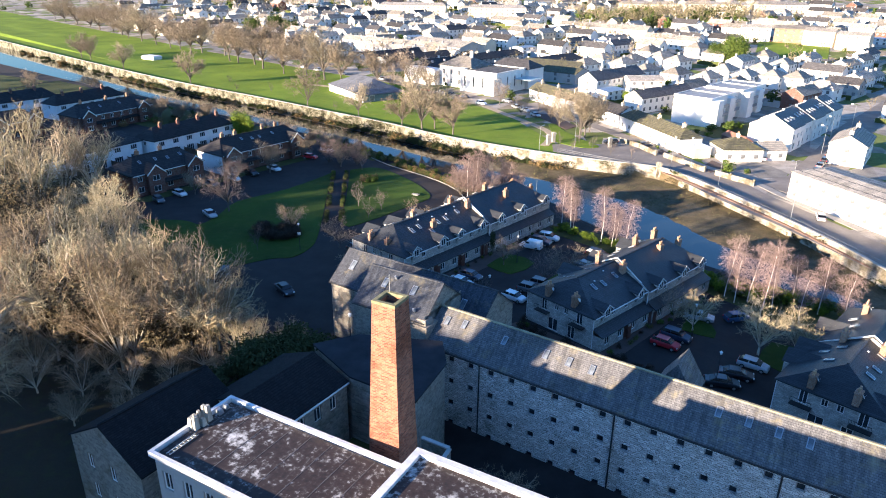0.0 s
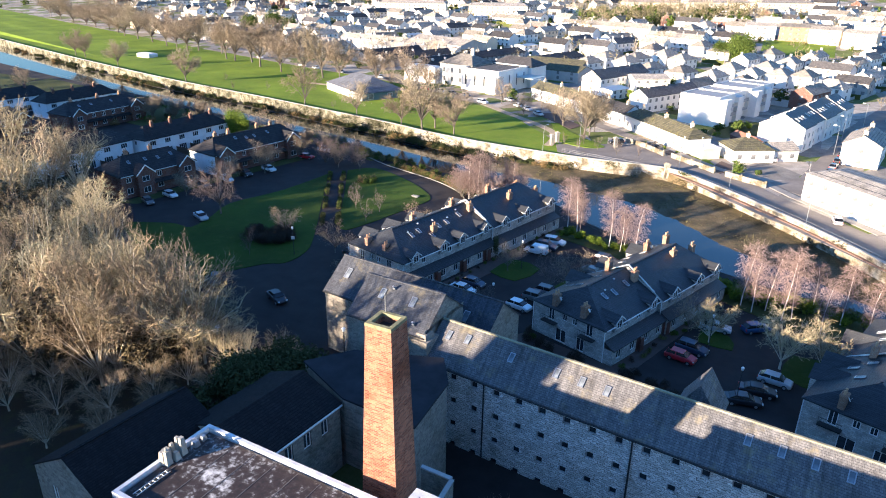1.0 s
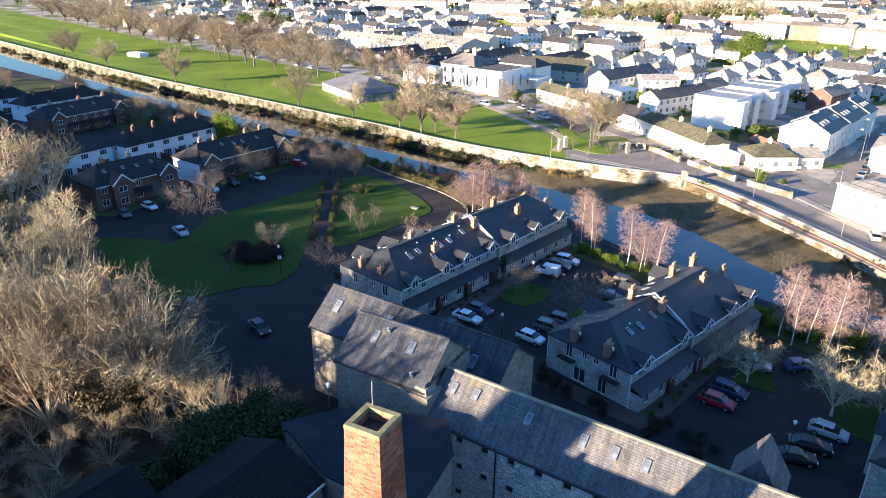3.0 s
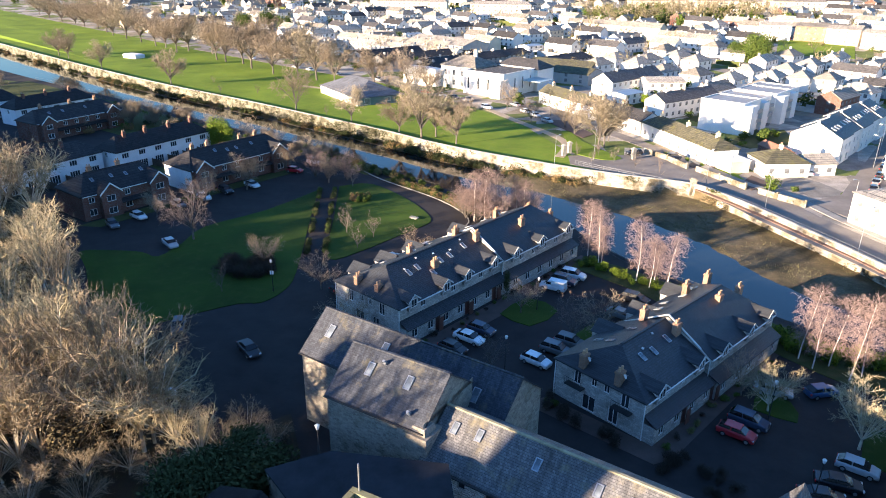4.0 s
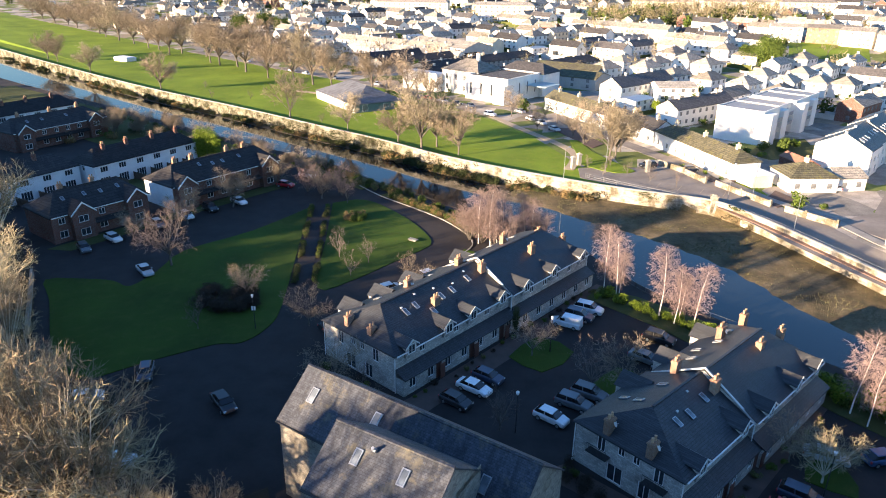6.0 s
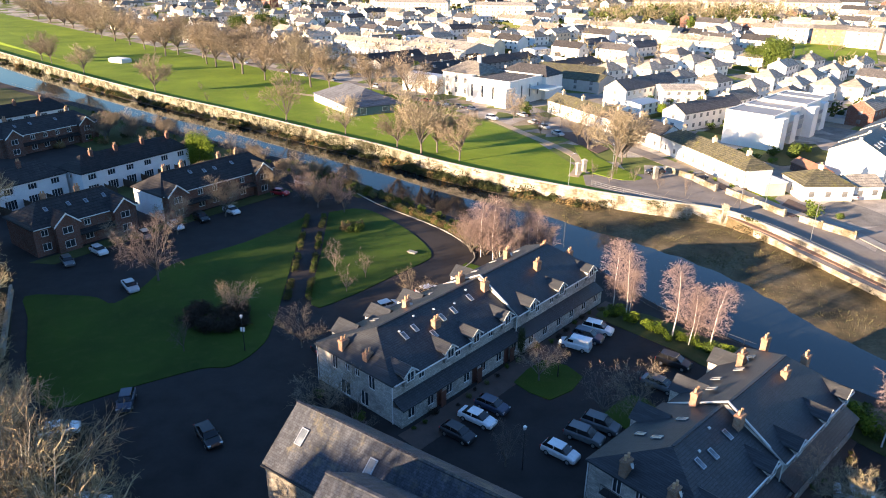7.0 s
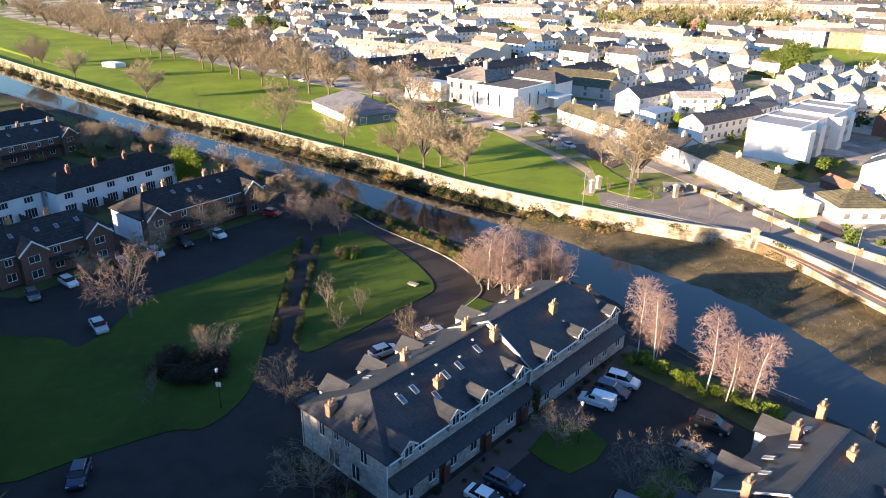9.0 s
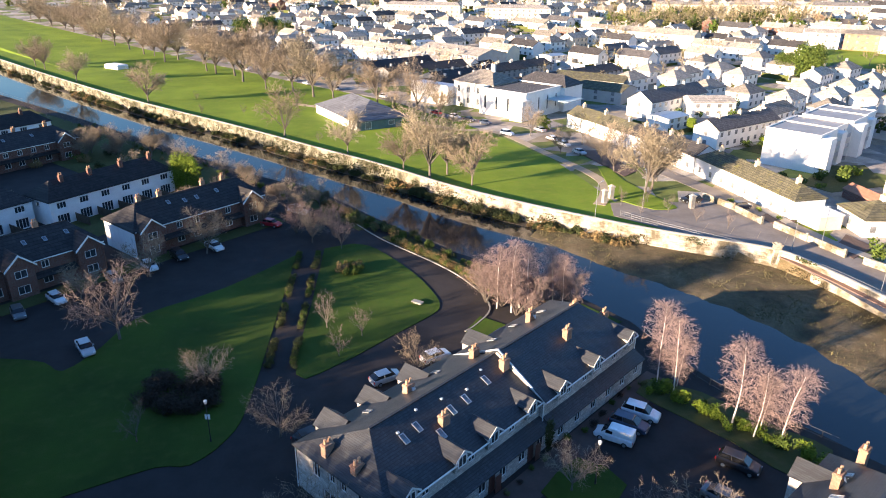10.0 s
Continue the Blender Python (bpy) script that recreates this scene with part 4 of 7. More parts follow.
def dish_mesh():
    bm = bmesh.new()
    rings = []
    for r, z in ((0.02, 0.0), (0.2, 0.03), (0.36, 0.1)):
        rings.append([(math.cos(k * 0.6283) * r, math.sin(k * 0.6283) * r, z) for k in range(10)])
    solid(bm, rings)
    rod(bm, (0, -0.1, 0.05), (0, 0, 0.42), 0.015, 0.015, 4)
    return mesh_of("satellite_dish", bm, BARGE)


DOOR = plain("door_paint", (0.13, 0.05, 0.035), 0.5)


def terrace(label, m, L, D, step, eave, ridge, dormers, chims, lights, gables, end_holes, rise=0.45, balconies=()):
    ob = thing("stone_terrace", label, "house", m, "stone terraces")
    units = ((0, step, 0.0, 0.0, 3.8, 0), (step, L, -0.45, rise, 0, 3.8))
    for x0, x1, y, up, h0, h1 in units:
        n = x1 - x0
        low = [h for h in spread(n, int(n / 2.9), 1.15, 0.75, 2.15)]
        high = [h for h in spread(n, int(n / 3.1), 1.0, 3.75, 4.75) if not any(abs(d - x0 - (h[0] + h[1]) / 2) < 1.6 for d in dormers)]
        e, r = eave + up * 0.3, ridge + up
        bm = shell_bm(n, D, -0.5, e, r, h0 == 0, h1 == 0, high, spread(n, int(n / 3.5), 1.0, 3.4, 4.6), end_holes if x0 == 0 else [], [])
        bmesh.ops.translate(bm, verts=bm.verts, vec=(x0, y, 0))
        part("wall", bm, HOUSE_STONE, ob)
        windows(ob, (x0, y), (x1, y), high, 1, 0.1)
        windows(ob, (x1, D + y), (x0, D + y), spread(n, int(n / 3.5), 1.0, 3.4, 4.6), 1, 0.1)
        bm = roof_bm(n, D, e, r, h0, h1, 0.3, 0.05)
        bmesh.ops.translate(bm, verts=bm.verts, vec=(x0, y, 0))
        part("roof", bm, HOUSE_SLATE, ob)
        part("ridge", blocks((x0 + h0, x1 - h1, y + D / 2 - 0.14, y + D / 2 + 0.14, r - 0.05, r + 0.08)), HOUSE_SLATE, ob)
        part("gutter", blocks((x0, x1, y - 0.46, y - 0.34, e - 0.32, e - 0.2)), WHITE, ob)
        # pent roof over the ground floor
        bm = bmesh.new()
        solid(bm, [[(x0, y - 1.7, 2.35), (x0, y + 0.02, 3.2), (x0, y + 0.02, 3.05), (x0, y - 1.7, 2.22)], [(x1, y - 1.7, 2.35), (x1, y + 0.02, 3.2), (x1, y + 0.02, 3.05), (x1, y - 1.7, 2.22)]])
        part("pent_roof", bm, HOUSE_SLATE, ob)
        low = [(q0, q1, 0.7, 2.0) for q0, q1, _, _ in low]
        bm = bmesh.new()
        holed(bm, (x0, y - 1.45), (x1, y - 1.45), -0.5, 2.3, low, 0.15)
        holed(bm, (x1, y - 1.45), (x1, y), -0.5, 2.3), holed(bm, (x0, y), (x0, y - 1.45), -0.5, 2.3)
        part("ground_floor_wall", bm, HOUSE_STONE, ob)
        windows(ob, (x0, y - 1.45), (x1, y - 1.45), low, 1, 0.1)
        for q0, q1, _, _ in low[1::2]:
            part("front_door", blocks((q1 + 0.35, q1 + 1.25, y - 1.52, y - 1.45, 0, 2.05)), DOOR, ob)
    bm = bmesh.new()
    for a, b, za, zb in ((-0.75, D / 2 - 0.45, eave - 0.3, ridge + rise + 0.1), (D / 2 - 0.45, D - 0.2, ridge + rise + 0.1, eave - 0.1)):
        solid(bm, [[(step - 0.06, a, za), (step + 0.12, a, za), (step + 0.12, a, za + 0.18), (step - 0.06, a, za + 0.18)], [(step - 0.06, b, zb), (step + 0.12, b, zb), (step + 0.12, b, zb + 0.18), (step - 0.06, b, zb + 0.18)]])
    part("parapet_coping", bm, BARGE, ob, "pale coping across the roof")
    for x in dormers:
        e = eave if x < step else eave + rise * 0.3
        dormer(ob, x, e, -0.3 if x < step else -0.75)
    for x in gables:
        back_gable(ob, x, D, eave)
    for x, y, top in chims:
        c = chimney(ob, x, y, eave + 0.2, top - 1.3, 1.05, 0.7, 2)
        if int(x * 10) % 3 == 0:
            put("satellite_dish", cached("dish", dish_mesh), c, pose(0.3, -0.36, top - 2.2 - eave, 60, 0, 20))
    for x, f, side in lights:
        up = 0 if x < step else rise
        skylight(ob, slope_at(L, D, eave + up * 0.3, ridge + up, x, f, side, 0.03), 0.62, 1.15)
    for i in range(int(L / 3.4)):
        x, f = 2.6 + 3.3 * i, (0.82, 0.74, 0.88)[i % 3]
        if 4 < x < L - 4.5 and abs(x - step) > 0.8:
            up = 0 if x < step else rise
            me = cached("tile_vent", lambda: mesh_of("tile_vent", blocks((-0.16, 0.16, -0.13, 0.13, 0, 0.09, 0.03)), BARGE))
            put("tile_vent", me, ob, slope_at(L, D, eave + up * 0.3, ridge + up, x, f, 0, 0.03) @ pose(0, 0, 0))
    windows(ob, (0, D), (0, 0), end_holes, 1, 0.1)
    for u, z in balconies:
        bm = blocks((-0.9, 0, D - u - 1.2, D - u + 1.2, z - 0.12, z))
        for i in range(9):
            y = D - u - 1.15 + i * 0.2875
            rod(bm, (-0.86, y, z), (-0.86, y, z + 0.95), 0.02)
        rod(bm, (-0.86, D - u - 1.18, z + 0.95), (-0.86, D - u + 1.18, z + 0.95), 0.035)
        part("balcony", bm, BLACK, ob)
    for x, y in ((-0.1, -0.1), (-0.1, D + 0.05), (step - 0.2, -0.6), (L + 0.08, -0.5)):
        bm = bmesh.new()
        rod(bm, (x, y, 0), (x, y, eave - 0.2), 0.06)
        part("downpipe", bm, WHITE, ob)
    return ob


ENDS = [(2.6, 3.6, 2.9, 4.7), (5.0, 5.8, 3.6, 4.6), (6.7, 7.5, 3.6, 4.6), (9.0, 10.1, 2.9, 4.7), (4.0, 5.8, 0.1, 2.1), (7.6, 8.9, 0.1, 2.1)]
terrace("stone terrace with slate roof, gabled dormers and orange chimneys", pose(-5.7, 83.6, 0, 0, 0, 48.9), 42.4, 13.0, 22.4, 5.3, 8.3, (2.4, 9.2, 14.0, 20.4, 25.4, 32.4, 40.4),
        ((0.8, 9.0, 8.3), (1.0, 5.0, 8.1), (10.7, 3.3, 9.2), (12.0, 9.6, 9.2), (21.8, 4.6, 10.0), (21.4, 8.6, 9.8), (32.3, 3.4, 10.0), (33, 9.3, 9.8), (38.4, 6.4, 10.0), (41.2, 3.6, 8.8)),
        [(6, 0.62, 0), (8, 0.66, 0), (9.6, 0.4, 0), (12.5, 0.6, 0), (14.8, 0.62, 0), (18.6, 0.7, 0), (24.2, 0.72, 0), (27, 0.62, 0), (29.4, 0.5, 0), (31.4, 0.55, 0), (34, 0.7, 0), (35.5, 0.8, 0), (7, 0.4, 1), (12, 0.5, 1), (17, 0.4, 1), (26, 0.5, 1), (31, 0.4, 1), (36, 0.5, 1)],
        (4.5, 10, 16, 27), ENDS)
terrace("stone terrace with slate roof, end-wall balconies and orange chimneys", pose(22.2, 63.5, 0, 0, 0, 43.6), 30.4, 12.0, 13.2, 5.1, 8.0, (2.6, 11.2, 16.0, 23.0, 28.4),
        ((13.0, 8.7, 9.6), (12.4, 3.9, 9.8), (24.3, 9.2, 9.4), (29.6, 8.9, 9.4), (23.6, 4.2, 9.8), (29.9, 4.4, 9.0), (0.3, 3.6, 8.4), (0.3, 8.4, 8.4)),
        [(4.8, 0.62, 0), (7, 0.6, 0), (10.4, 0.66, 0), (15.4, 0.66, 0), (18, 0.62, 0), (20.6, 0.55, 0), (22, 0.5, 0), (5.2, 0.62, 1), (5.6, 0.3, 1), (9.4, 0.65, 1), (16.5, 0.55, 1), (19.4, 0.4, 1), (22, 0.6, 1), (26, 0.5, 1)],
        (9.8, 17.5, 26), ENDS, 0.45, ((3.1, 2.85), (9.5, 2.85)))
terrace("stone terrace with slate roof and balconies beside the small car park", pose(50.2, 40.6, 0, 0, 0, 46), 26, 12.0, 12, 5.1, 8.0, (2.6, 10, 15, 23), ((0.3, 3.6, 8.4), (0.3, 8.4, 8.4), (11, 4, 9.7), (11.6, 8.6, 9.6), (22, 4, 9.6), (22.5, 9, 9.4)),
        [(4.8, 0.62, 0), (7, 0.6, 0), (10.4, 0.66, 0), (5.2, 0.62, 1), (8, 0.4, 1), (9.4, 0.65, 1), (16.5, 0.55, 1), (19.4, 0.4, 1)], (6, 9.8, 17.5), ENDS, 0.45, ((3.1, 2.85), (9.5, 2.85)))


# ---- brick and white rows of the estate ----
def brick_row(label, m, L, D, eave, ridge, bays, chims, hip=(3.5, 3.5), wall=None, lights=()):
    wall = wall or RED_BRICK
    ob = thing("brick_row_house", label, "house", m, "estate rows")
    free = [h for h in spread(L, int(L / 3.2), 1.2, 3.4, 4.6) if not any(abs(b - (h[0] + h[1]) / 2) < 2.9 for b in bays)]
    low = [h for h in spread(L, int(L / 3.2), 1.5, 0.8, 2.2) if not any(abs(b - (h[0] + h[1]) / 2) < 3.0 for b in bays)]
    part("wall", shell_bm(L, D, -0.5, eave, ridge, False, False, free + low, spread(L, int(L / 4), 1.1, 3.4, 4.5), [], []), wall, ob)
    windows(ob, (0, 0), (L, 0), free + low, 1, 0.1)
    windows(ob, (L, D), (0, D), spread(L, int(L / 4), 1.1, 3.4, 4.5), 1, 0.1)
    part("roof", roof_bm(L, D, eave, ridge, *hip, 0.35), DARK_TILE, ob)
    part("ridge", blocks((hip[0], L - hip[1], D / 2 - 0.13, D / 2 + 0.13, ridge - 0.04, ridge + 0.08)), DARK_TILE, ob)
    for x in bays:
        w = 4.0
        hs = [(1.1, 2.9, 3.3, 4.6), (1.1, 2.9, 0.7, 2.1)]
        bm = bmesh.new()
        holed(bm, (x - w / 2, -1.3), (x + w / 2, -1.3), -0.5, eave, hs, 0.12)
        holed(bm, (x + w / 2, -1.3), (x + w / 2, 0), -0.5, eave), holed(bm, (x - w / 2, 0), (x - w / 2, -1.3), -0.5, eave)
        bm.faces.new([bm.verts.new(p) for p in ((x - w / 2, -1.3, eave), (x + w / 2, -1.3, eave), (x, -1.3, eave + 1.7))])
        bay = part("bay", bm, wall, ob)
        ang = pose(x - w / 2, -1.3, 0)
        for h in hs:
            put("window", window_mesh(1.8, round(h[3] - h[2], 2), 1), bay, ang @ pose(h[0], 0.08, h[2]))
            put("pane", pane_mesh(1.8, round(h[3] - h[2], 2)), bay, ang @ pose(h[0], 0.08, h[2]))
        bm, hw = bmesh.new(), w / 2 + 0.35
        sec = lambda y: [(x - hw, y, eave - 0.25), (x, y, eave + 1.85), (x + hw, y, eave - 0.25), (x + hw, y, eave - 0.4), (x, y, eave + 1.68), (x - hw, y, eave - 0.4)]
        solid(bm, [sec(-1.6), sec(3.4)])
        part("bay_roof", bm, DARK_TILE, ob)
        bm = bmesh.new()
        for s in (-1, 1):
            q = lambda y: [(x + s * hw, y, eave - 0.5), (x, y, eave + 1.6), (x, y, eave + 1.92), (x + s * hw, y, eave - 0.18)]
            solid(bm, [q(-1.7), q(-1.6)])
        part("bargeboard", bm, WHITE, ob)
    for a, b in zip(bays, bays[1:]):
        if b - a > 6:
            bm = bmesh.new()
            solid(bm, [[(a + 2.1, -1.3, 2.45), (a + 2.1, 0, 3.0), (a + 2.1, 0, 2.85), (a + 2.1, -1.3, 2.3)], [(b - 2.1, -1.3, 2.45), (b - 2.1, 0, 3.0), (b - 2.1, 0, 2.85), (b - 2.1, -1.3, 2.3)]])
            part("pent_roof", bm, DARK_TILE, ob)
    part("gutter", blocks((0, L, -0.48, -0.36, eave - 0.35, eave - 0.22)), WHITE, ob)
    for x in chims:
        chimney(ob, x, D / 2 + 0.4, ridge - 0.8, ridge + 0.95, 0.85, 0.55, 2)
    for x, f in lights:
        skylight(ob, slope_at(L, D, eave, ridge, x, f, 0, 0.03), 0.6, 1.0)
    return ob


def white_row(label, m, L, D, eave, ridge, chims, hip=(3, 3), wall=None, roof=None):
    ob = thing("white_row_house", label, "house", m, "estate rows")
    n = int(L / 4.5)
    up, low = spread(L, n, 1.9, 3.3, 4.6), spread(L, n, 2.5, 0.1, 2.15)
    part("wall", shell_bm(L, D, -0.5, eave, ridge, not hip[0], not hip[1], up + low, [], spread(D, 1, 1.0, 3.4, 4.6), []), wall or PALE, ob)
    windows(ob, (0, 0), (L, 0), up, 2, 0.1)
    windows(ob, (0, 0), (L, 0), low, 3, 0.1, "french_door")
    windows(ob, (0, D), (0, 0), spread(D, 1, 1.0, 3.4, 4.6), 1, 0.1)
    part("roof", roof_bm(L, D, eave, ridge, *hip, 0.3), roof or DARK_TILE, ob)
    for x in chims:
        chimney(ob, x, D / 2 - 0.8, ridge - 0.9, ridge + 0.8, 0.8, 0.6, 2, RED_BRICK)
    for i in range(n - 1):
        x = L / n * (i + 1)
        part("garden_fence", blocks((x - 0.04, x + 0.04, -4.6, -0.02, -0.2, 1.75), *((x - 0.08, x + 0.08, -y - 0.06, -y + 0.06, -0.2, 1.85) for y in (0.2, 1.6, 3.0, 4.5))), FENCING, ob, "dark timber garden fence")
    return ob


brick_row("red brick row house with white gable bargeboards and dark tiled roof", pose(-70.6, 127.6, 0, 0, 0, 53.2), 18.6, 10.5, 5.3, 8.2, (5.2, 15.8), (5, 11), (3.5, 3.0), None, ((4, 0.6), (8, 0.6), (11, 0.55), (14.5, 0.6)))
second = brick_row("red brick row house with pale side wall and orange chimneys", pose(-55.9, 146.4, 0, 0, 0, 53.2), 27.4, 10.5, 5.3, 8.2, (2.6, 23.6), (4.5, 8.5, 17.5, 22), (3.5, 2.5), None, ((9, 0.7), (12, 0.6), (14.5, 0.6), (19, 0.65)))
part("end_wall", blocks((-0.07, -0.01, 0.05, 10.45, -0.3, 5.1)), PALE, second, "pale rendered end wall")
white_row("white rendered row house with dark roof and french doors", pose(-78.7, 160.4, 0, 0, 0, 59.4), 28, 8.5, 5.3, 8.0, (5, 11, 18, 25))
white_row("white rendered row house with garden doors", pose(-97.5, 136, 0, 0, 0, 60), 29.5, 8.5, 5.3, 8.0, (6, 14, 22))
brick_row("red brick row house behind the white row", pose(-114, 189, 0, 0, 0, 60), 27, 10, 5.3, 8.0, (3, 23), (5, 14, 22), (2.5, 3.0), None, ((6, 0.6), (10, 0.6), (17, 0.6)))
white_row("white rendered row house near the river", pose(-131, 208, 0, 0, 0, 60), 26, 8.5, 5.3, 8.0, (5, 12, 20))
brick_row("dark brick row house with gables", pose(-138, 166, 0, 0, 0, 60), 26, 10, 5.3, 8.0, (3, 13, 23), (6, 16), (2.5, 3.0))
white_row("white rendered row house at the wood's edge", pose(-155, 205, 0, 0, 0, 55), 26, 8.5, 5.3, 8.0, (5, 12, 20))


# ---- the town across the river ----
def simple_house(name, label, category, m, L, D, h, rise, hip, wall, roof, group="", storeys=2, chims=(), win=1.2, gap=3.2, back=True, ends=True, base=2.0, small=False):
    """A town house: walls sunk a little into the slope, pitched roof, windows on each side, chimneys."""
    ob = thing(name, label, category, m, group)
    part("wall", shell_bm(L, D, -base, h, h + rise, not hip, not hip), wall, ob)
    part("roof", roof_bm(L, D, h, h + rise, hip, hip, 0.3), roof, ob)
    zs = [0.9 + i * (h - 0.3) / storeys for i in range(storeys)]
    n = max(1, int(L / gap))
    if small:
        bm = bmesh.new()
        for z in zs:
            for u0, u1, z0, z1 in spread(L, n, win, z, z + 1.25):
                box(bm, u0, u1, -0.05, 0.0, z0, z1), box(bm, u0, u1, D, D + 0.05, z0, z1)
            for u0, u1, z0, z1 in spread(D, 1, win, z, z + 1.25):
                box(bm, -0.05, 0, u0, u1, z0, z1)
        tagged(part("glazing", bm, TOWN_GLASS, ob), kind="stuff")
        zs = []
    for z in zs:
        darks(ob, (0, 0), (L, 0), spread(L, n, win, z, z + 1.25))
        if back:
            darks(ob, (L, D), (0, D), spread(L, max(1, n - 1), win, z, z + 1.25))
        if ends:
            darks(ob, (0, D), (0, 0), spread(D, max(1, int(D / 5)), win, z, z + 1.25))
    for x in chims:
        chimney(ob, x, D / 2, h + rise - 0.5, h + rise + 0.95, 0.6, 1.0, 0 if small else 2, GREY_R if small else CREAM)
    return ob


def on_land(x, y, ang):
    return pose(x, y, land(x, y), 0, 0, ang)


TAKEN = []          # plan circles already built on


def take(x, y, ang, L, D):
    c, s = math.cos(radians(ang)), math.sin(radians(ang))
    for i in range(int(L / 6) + 1):
        u = min(L, i * 6 + 3)
        TAKEN.append((x + c * u - s * D / 2, y + s * u + c * D / 2, max(D * 0.75, 6)))


def placed(name, label, category, x, y, ang, L, D, h, rise, hip, wall, roof, **more):
    take(x, y, ang, L, D)
    more.setdefault("small", y > 262)
    return simple_house(name, label, category, on_land(x, y, ang), L, D, h, rise, hip, wall, roof, **more)


def row_of(label, x, y, ang, L, D, h, rise, wall, roof, n, hip=0.0, group="town terraces"):
    """A terrace as one house per unit would be too fine to see: one roof, a chimney on each party wall."""
    return placed("terraced_house", label, "house", x, y, ang, L, D, h, rise, hip, wall, roof, chims=[L / n * (i + 0.5) for i in range(n)], group=group)


# pavilion in the park
pv = thing("park_pavilion", "low white pavilion with a grey hipped roof in the park", "pavilion", pose(-49.2, 267.6, NORTH_Z, 0, 0, -56.7))
part("wall", shell_bm(31.5, 18.5, -0.3, 3.0, 6, False, False), RENDER, pv)
part("side_wall", blocks((31.5, 31.56, 0.3, 18.2, 0, 2.9)), plain("teal_boards", (0.10, 0.16, 0.17), 0.7), pv, "dark teal boarded side")
part("roof", roof_bm(31.5, 18.5, 3.0, 7.2, 9, 9, 0.4), PAV_TILE, pv)
darks(pv, (31.56, 0), (31.56, 18.5), [(3, 5, 0.4, 2.4), (11, 13, 1.0, 2.2)], 0.08)
take(-49.2, 267.6, -56.7, 31.5, 18.5)

# hall with a flat-roofed front block
hall = thing("white_hall", "large white rendered hall with tall narrow windows and grey roofs", "hall", pose(5.4, 271.6, NORTH_Z, 0, 0, -38))
tall = spread(18.4, 4, 1.0, 2.0, 6.4)
side = spread(21.5, 4, 1.0, 2.0, 6.6)
part("front_block", shell_bm(18.4, 21.5, -0.5, 8.4, 8.4, False, False, tall, [], [], side, 0.25), RENDER, hall)
windows(hall, (0, 0), (18.4, 0), tall, 0, 0.2), windows(hall, (18.4, 0), (18.4, 21.5), side, 0, 0.2)
part("flat_roof", blocks((0.4, 18.0, 0.4, 21.1, 8.2, 8.35)), TOWN_TILE, hall)
for q in ((-0.15, 18.55, -0.15, 0.4, 8.3, 8.8), (-0.15, 18.55, 21.1, 21.65, 8.3, 8.8), (-0.15, 0.4, 0.4, 21.1, 8.3, 8.8), (18.0, 18.55, 0.4, 21.1, 8.3, 8.8)):
    part("parapet", blocks(q), RENDER, hall)
part("porch", blocks((14.2, 18.9, -2.6, 2, -0.5, 6.2), (14.0, 19.1, -2.8, 2.2, 6.2, 6.6)), RENDER, hall)
bm = shell_bm(17, 15, -0.5, 9.0, 11.5, False, False, spread(17, 4, 1.2, 5, 7.2) + spread(17, 4, 1.2, 1.2, 3.4))
bmesh.ops.translate(bm, verts=bm.verts, vec=(-15.5, 5.5, 0))
part("main_block", bm, RENDER, hall)
windows(hall, (-15.5, 5.5), (1.5, 5.5), spread(17, 4, 1.2, 5, 7.2) + spread(17, 4, 1.2, 1.2, 3.4), 1, 0.15)
bm = roof_bm(17, 15, 9.0, 12.4, 6, 6, 0.5)
bmesh.ops.translate(bm, verts=bm.verts, vec=(-15.5, 5.5, 0))
part("main_roof", bm, TOWN_TILE, hall)
bm = shell_bm(20, 12, -0.5, 8.6, 11, False, False)
bmesh.ops.translate(bm, verts=bm.verts, vec=(0, 21.5, 0))
part("rear_block", bm, RENDER, hall)
bm = roof_bm(20, 12, 8.6, 11.4, 4, 4, 0.5)
bmesh.ops.translate(bm, verts=bm.verts, vec=(0, 21.5, 0))
part("rear_roof", bm, TOWN_SLATE, hall)
chimney(hall, -4, 13, 11.4, 14.6, 1.3, 1.0, 2, RENDER)
part("side_wing", blocks((-33, -15.6, 2.0, 9, -0.5, 6.6), (-33.2, -15.6, 1.8, 2.3, 6.6, 7.1)), RENDER, hall)
part("canopy_roof", blocks((18.7, 27, 12, 22, 5.2, 5.5)), plain("blue_glazed_roof", (0.32, 0.42, 0.46), 0.3), hall)
take(5.4, 271.6, -38, 20, 34), take(-22, 292, -38, 34, 16)

# white terrace facing the river, in three stretches that follow the road
for x, y, ang, L, rf in ((32.4, 252.6, -62.6, 28, MOSS_TILE), (45.4, 227.6, -64.5, 26.5, TOWN_SLATE), (57.0, 203.4, -73.6, 34, MOSS_TILE)):
    placed("white_cottage_terrace", "white rendered cottage terrace with a mossy tiled roof", "house", x, y, ang, L, 7.5, 4.4, 2.2, 3.2 if y < 210 else 0, RENDER, rf, chims=[L * 0.12, L * 0.5, L * 0.88], group="river cottages", gap=4.2, win=0.9, storeys=1)
ce = thing("yellow_end_wall", "pale yellow lean-to at the end of the terrace", "annex", pose(66.6, 170.2, NORTH_Z, 0, 0, -73.6))
part("wall", blocks((0.4, 6, 0.8, 6.2, -0.3, 2.9)), CREAM, ce)
part("roof", blocks((0.2, 6.2, 0.6, 6.4, 2.9, 3.1)), WHITE, ce)
placed("white_bungalow", "white bungalow with a mossy hipped roof behind a garden wall", "house", 76.2, 162.2, 3, 11, 9.5, 3.6, 2.3, 4.4, RENDER, MOSS_TILE, chims=[5.5], storeys=1)
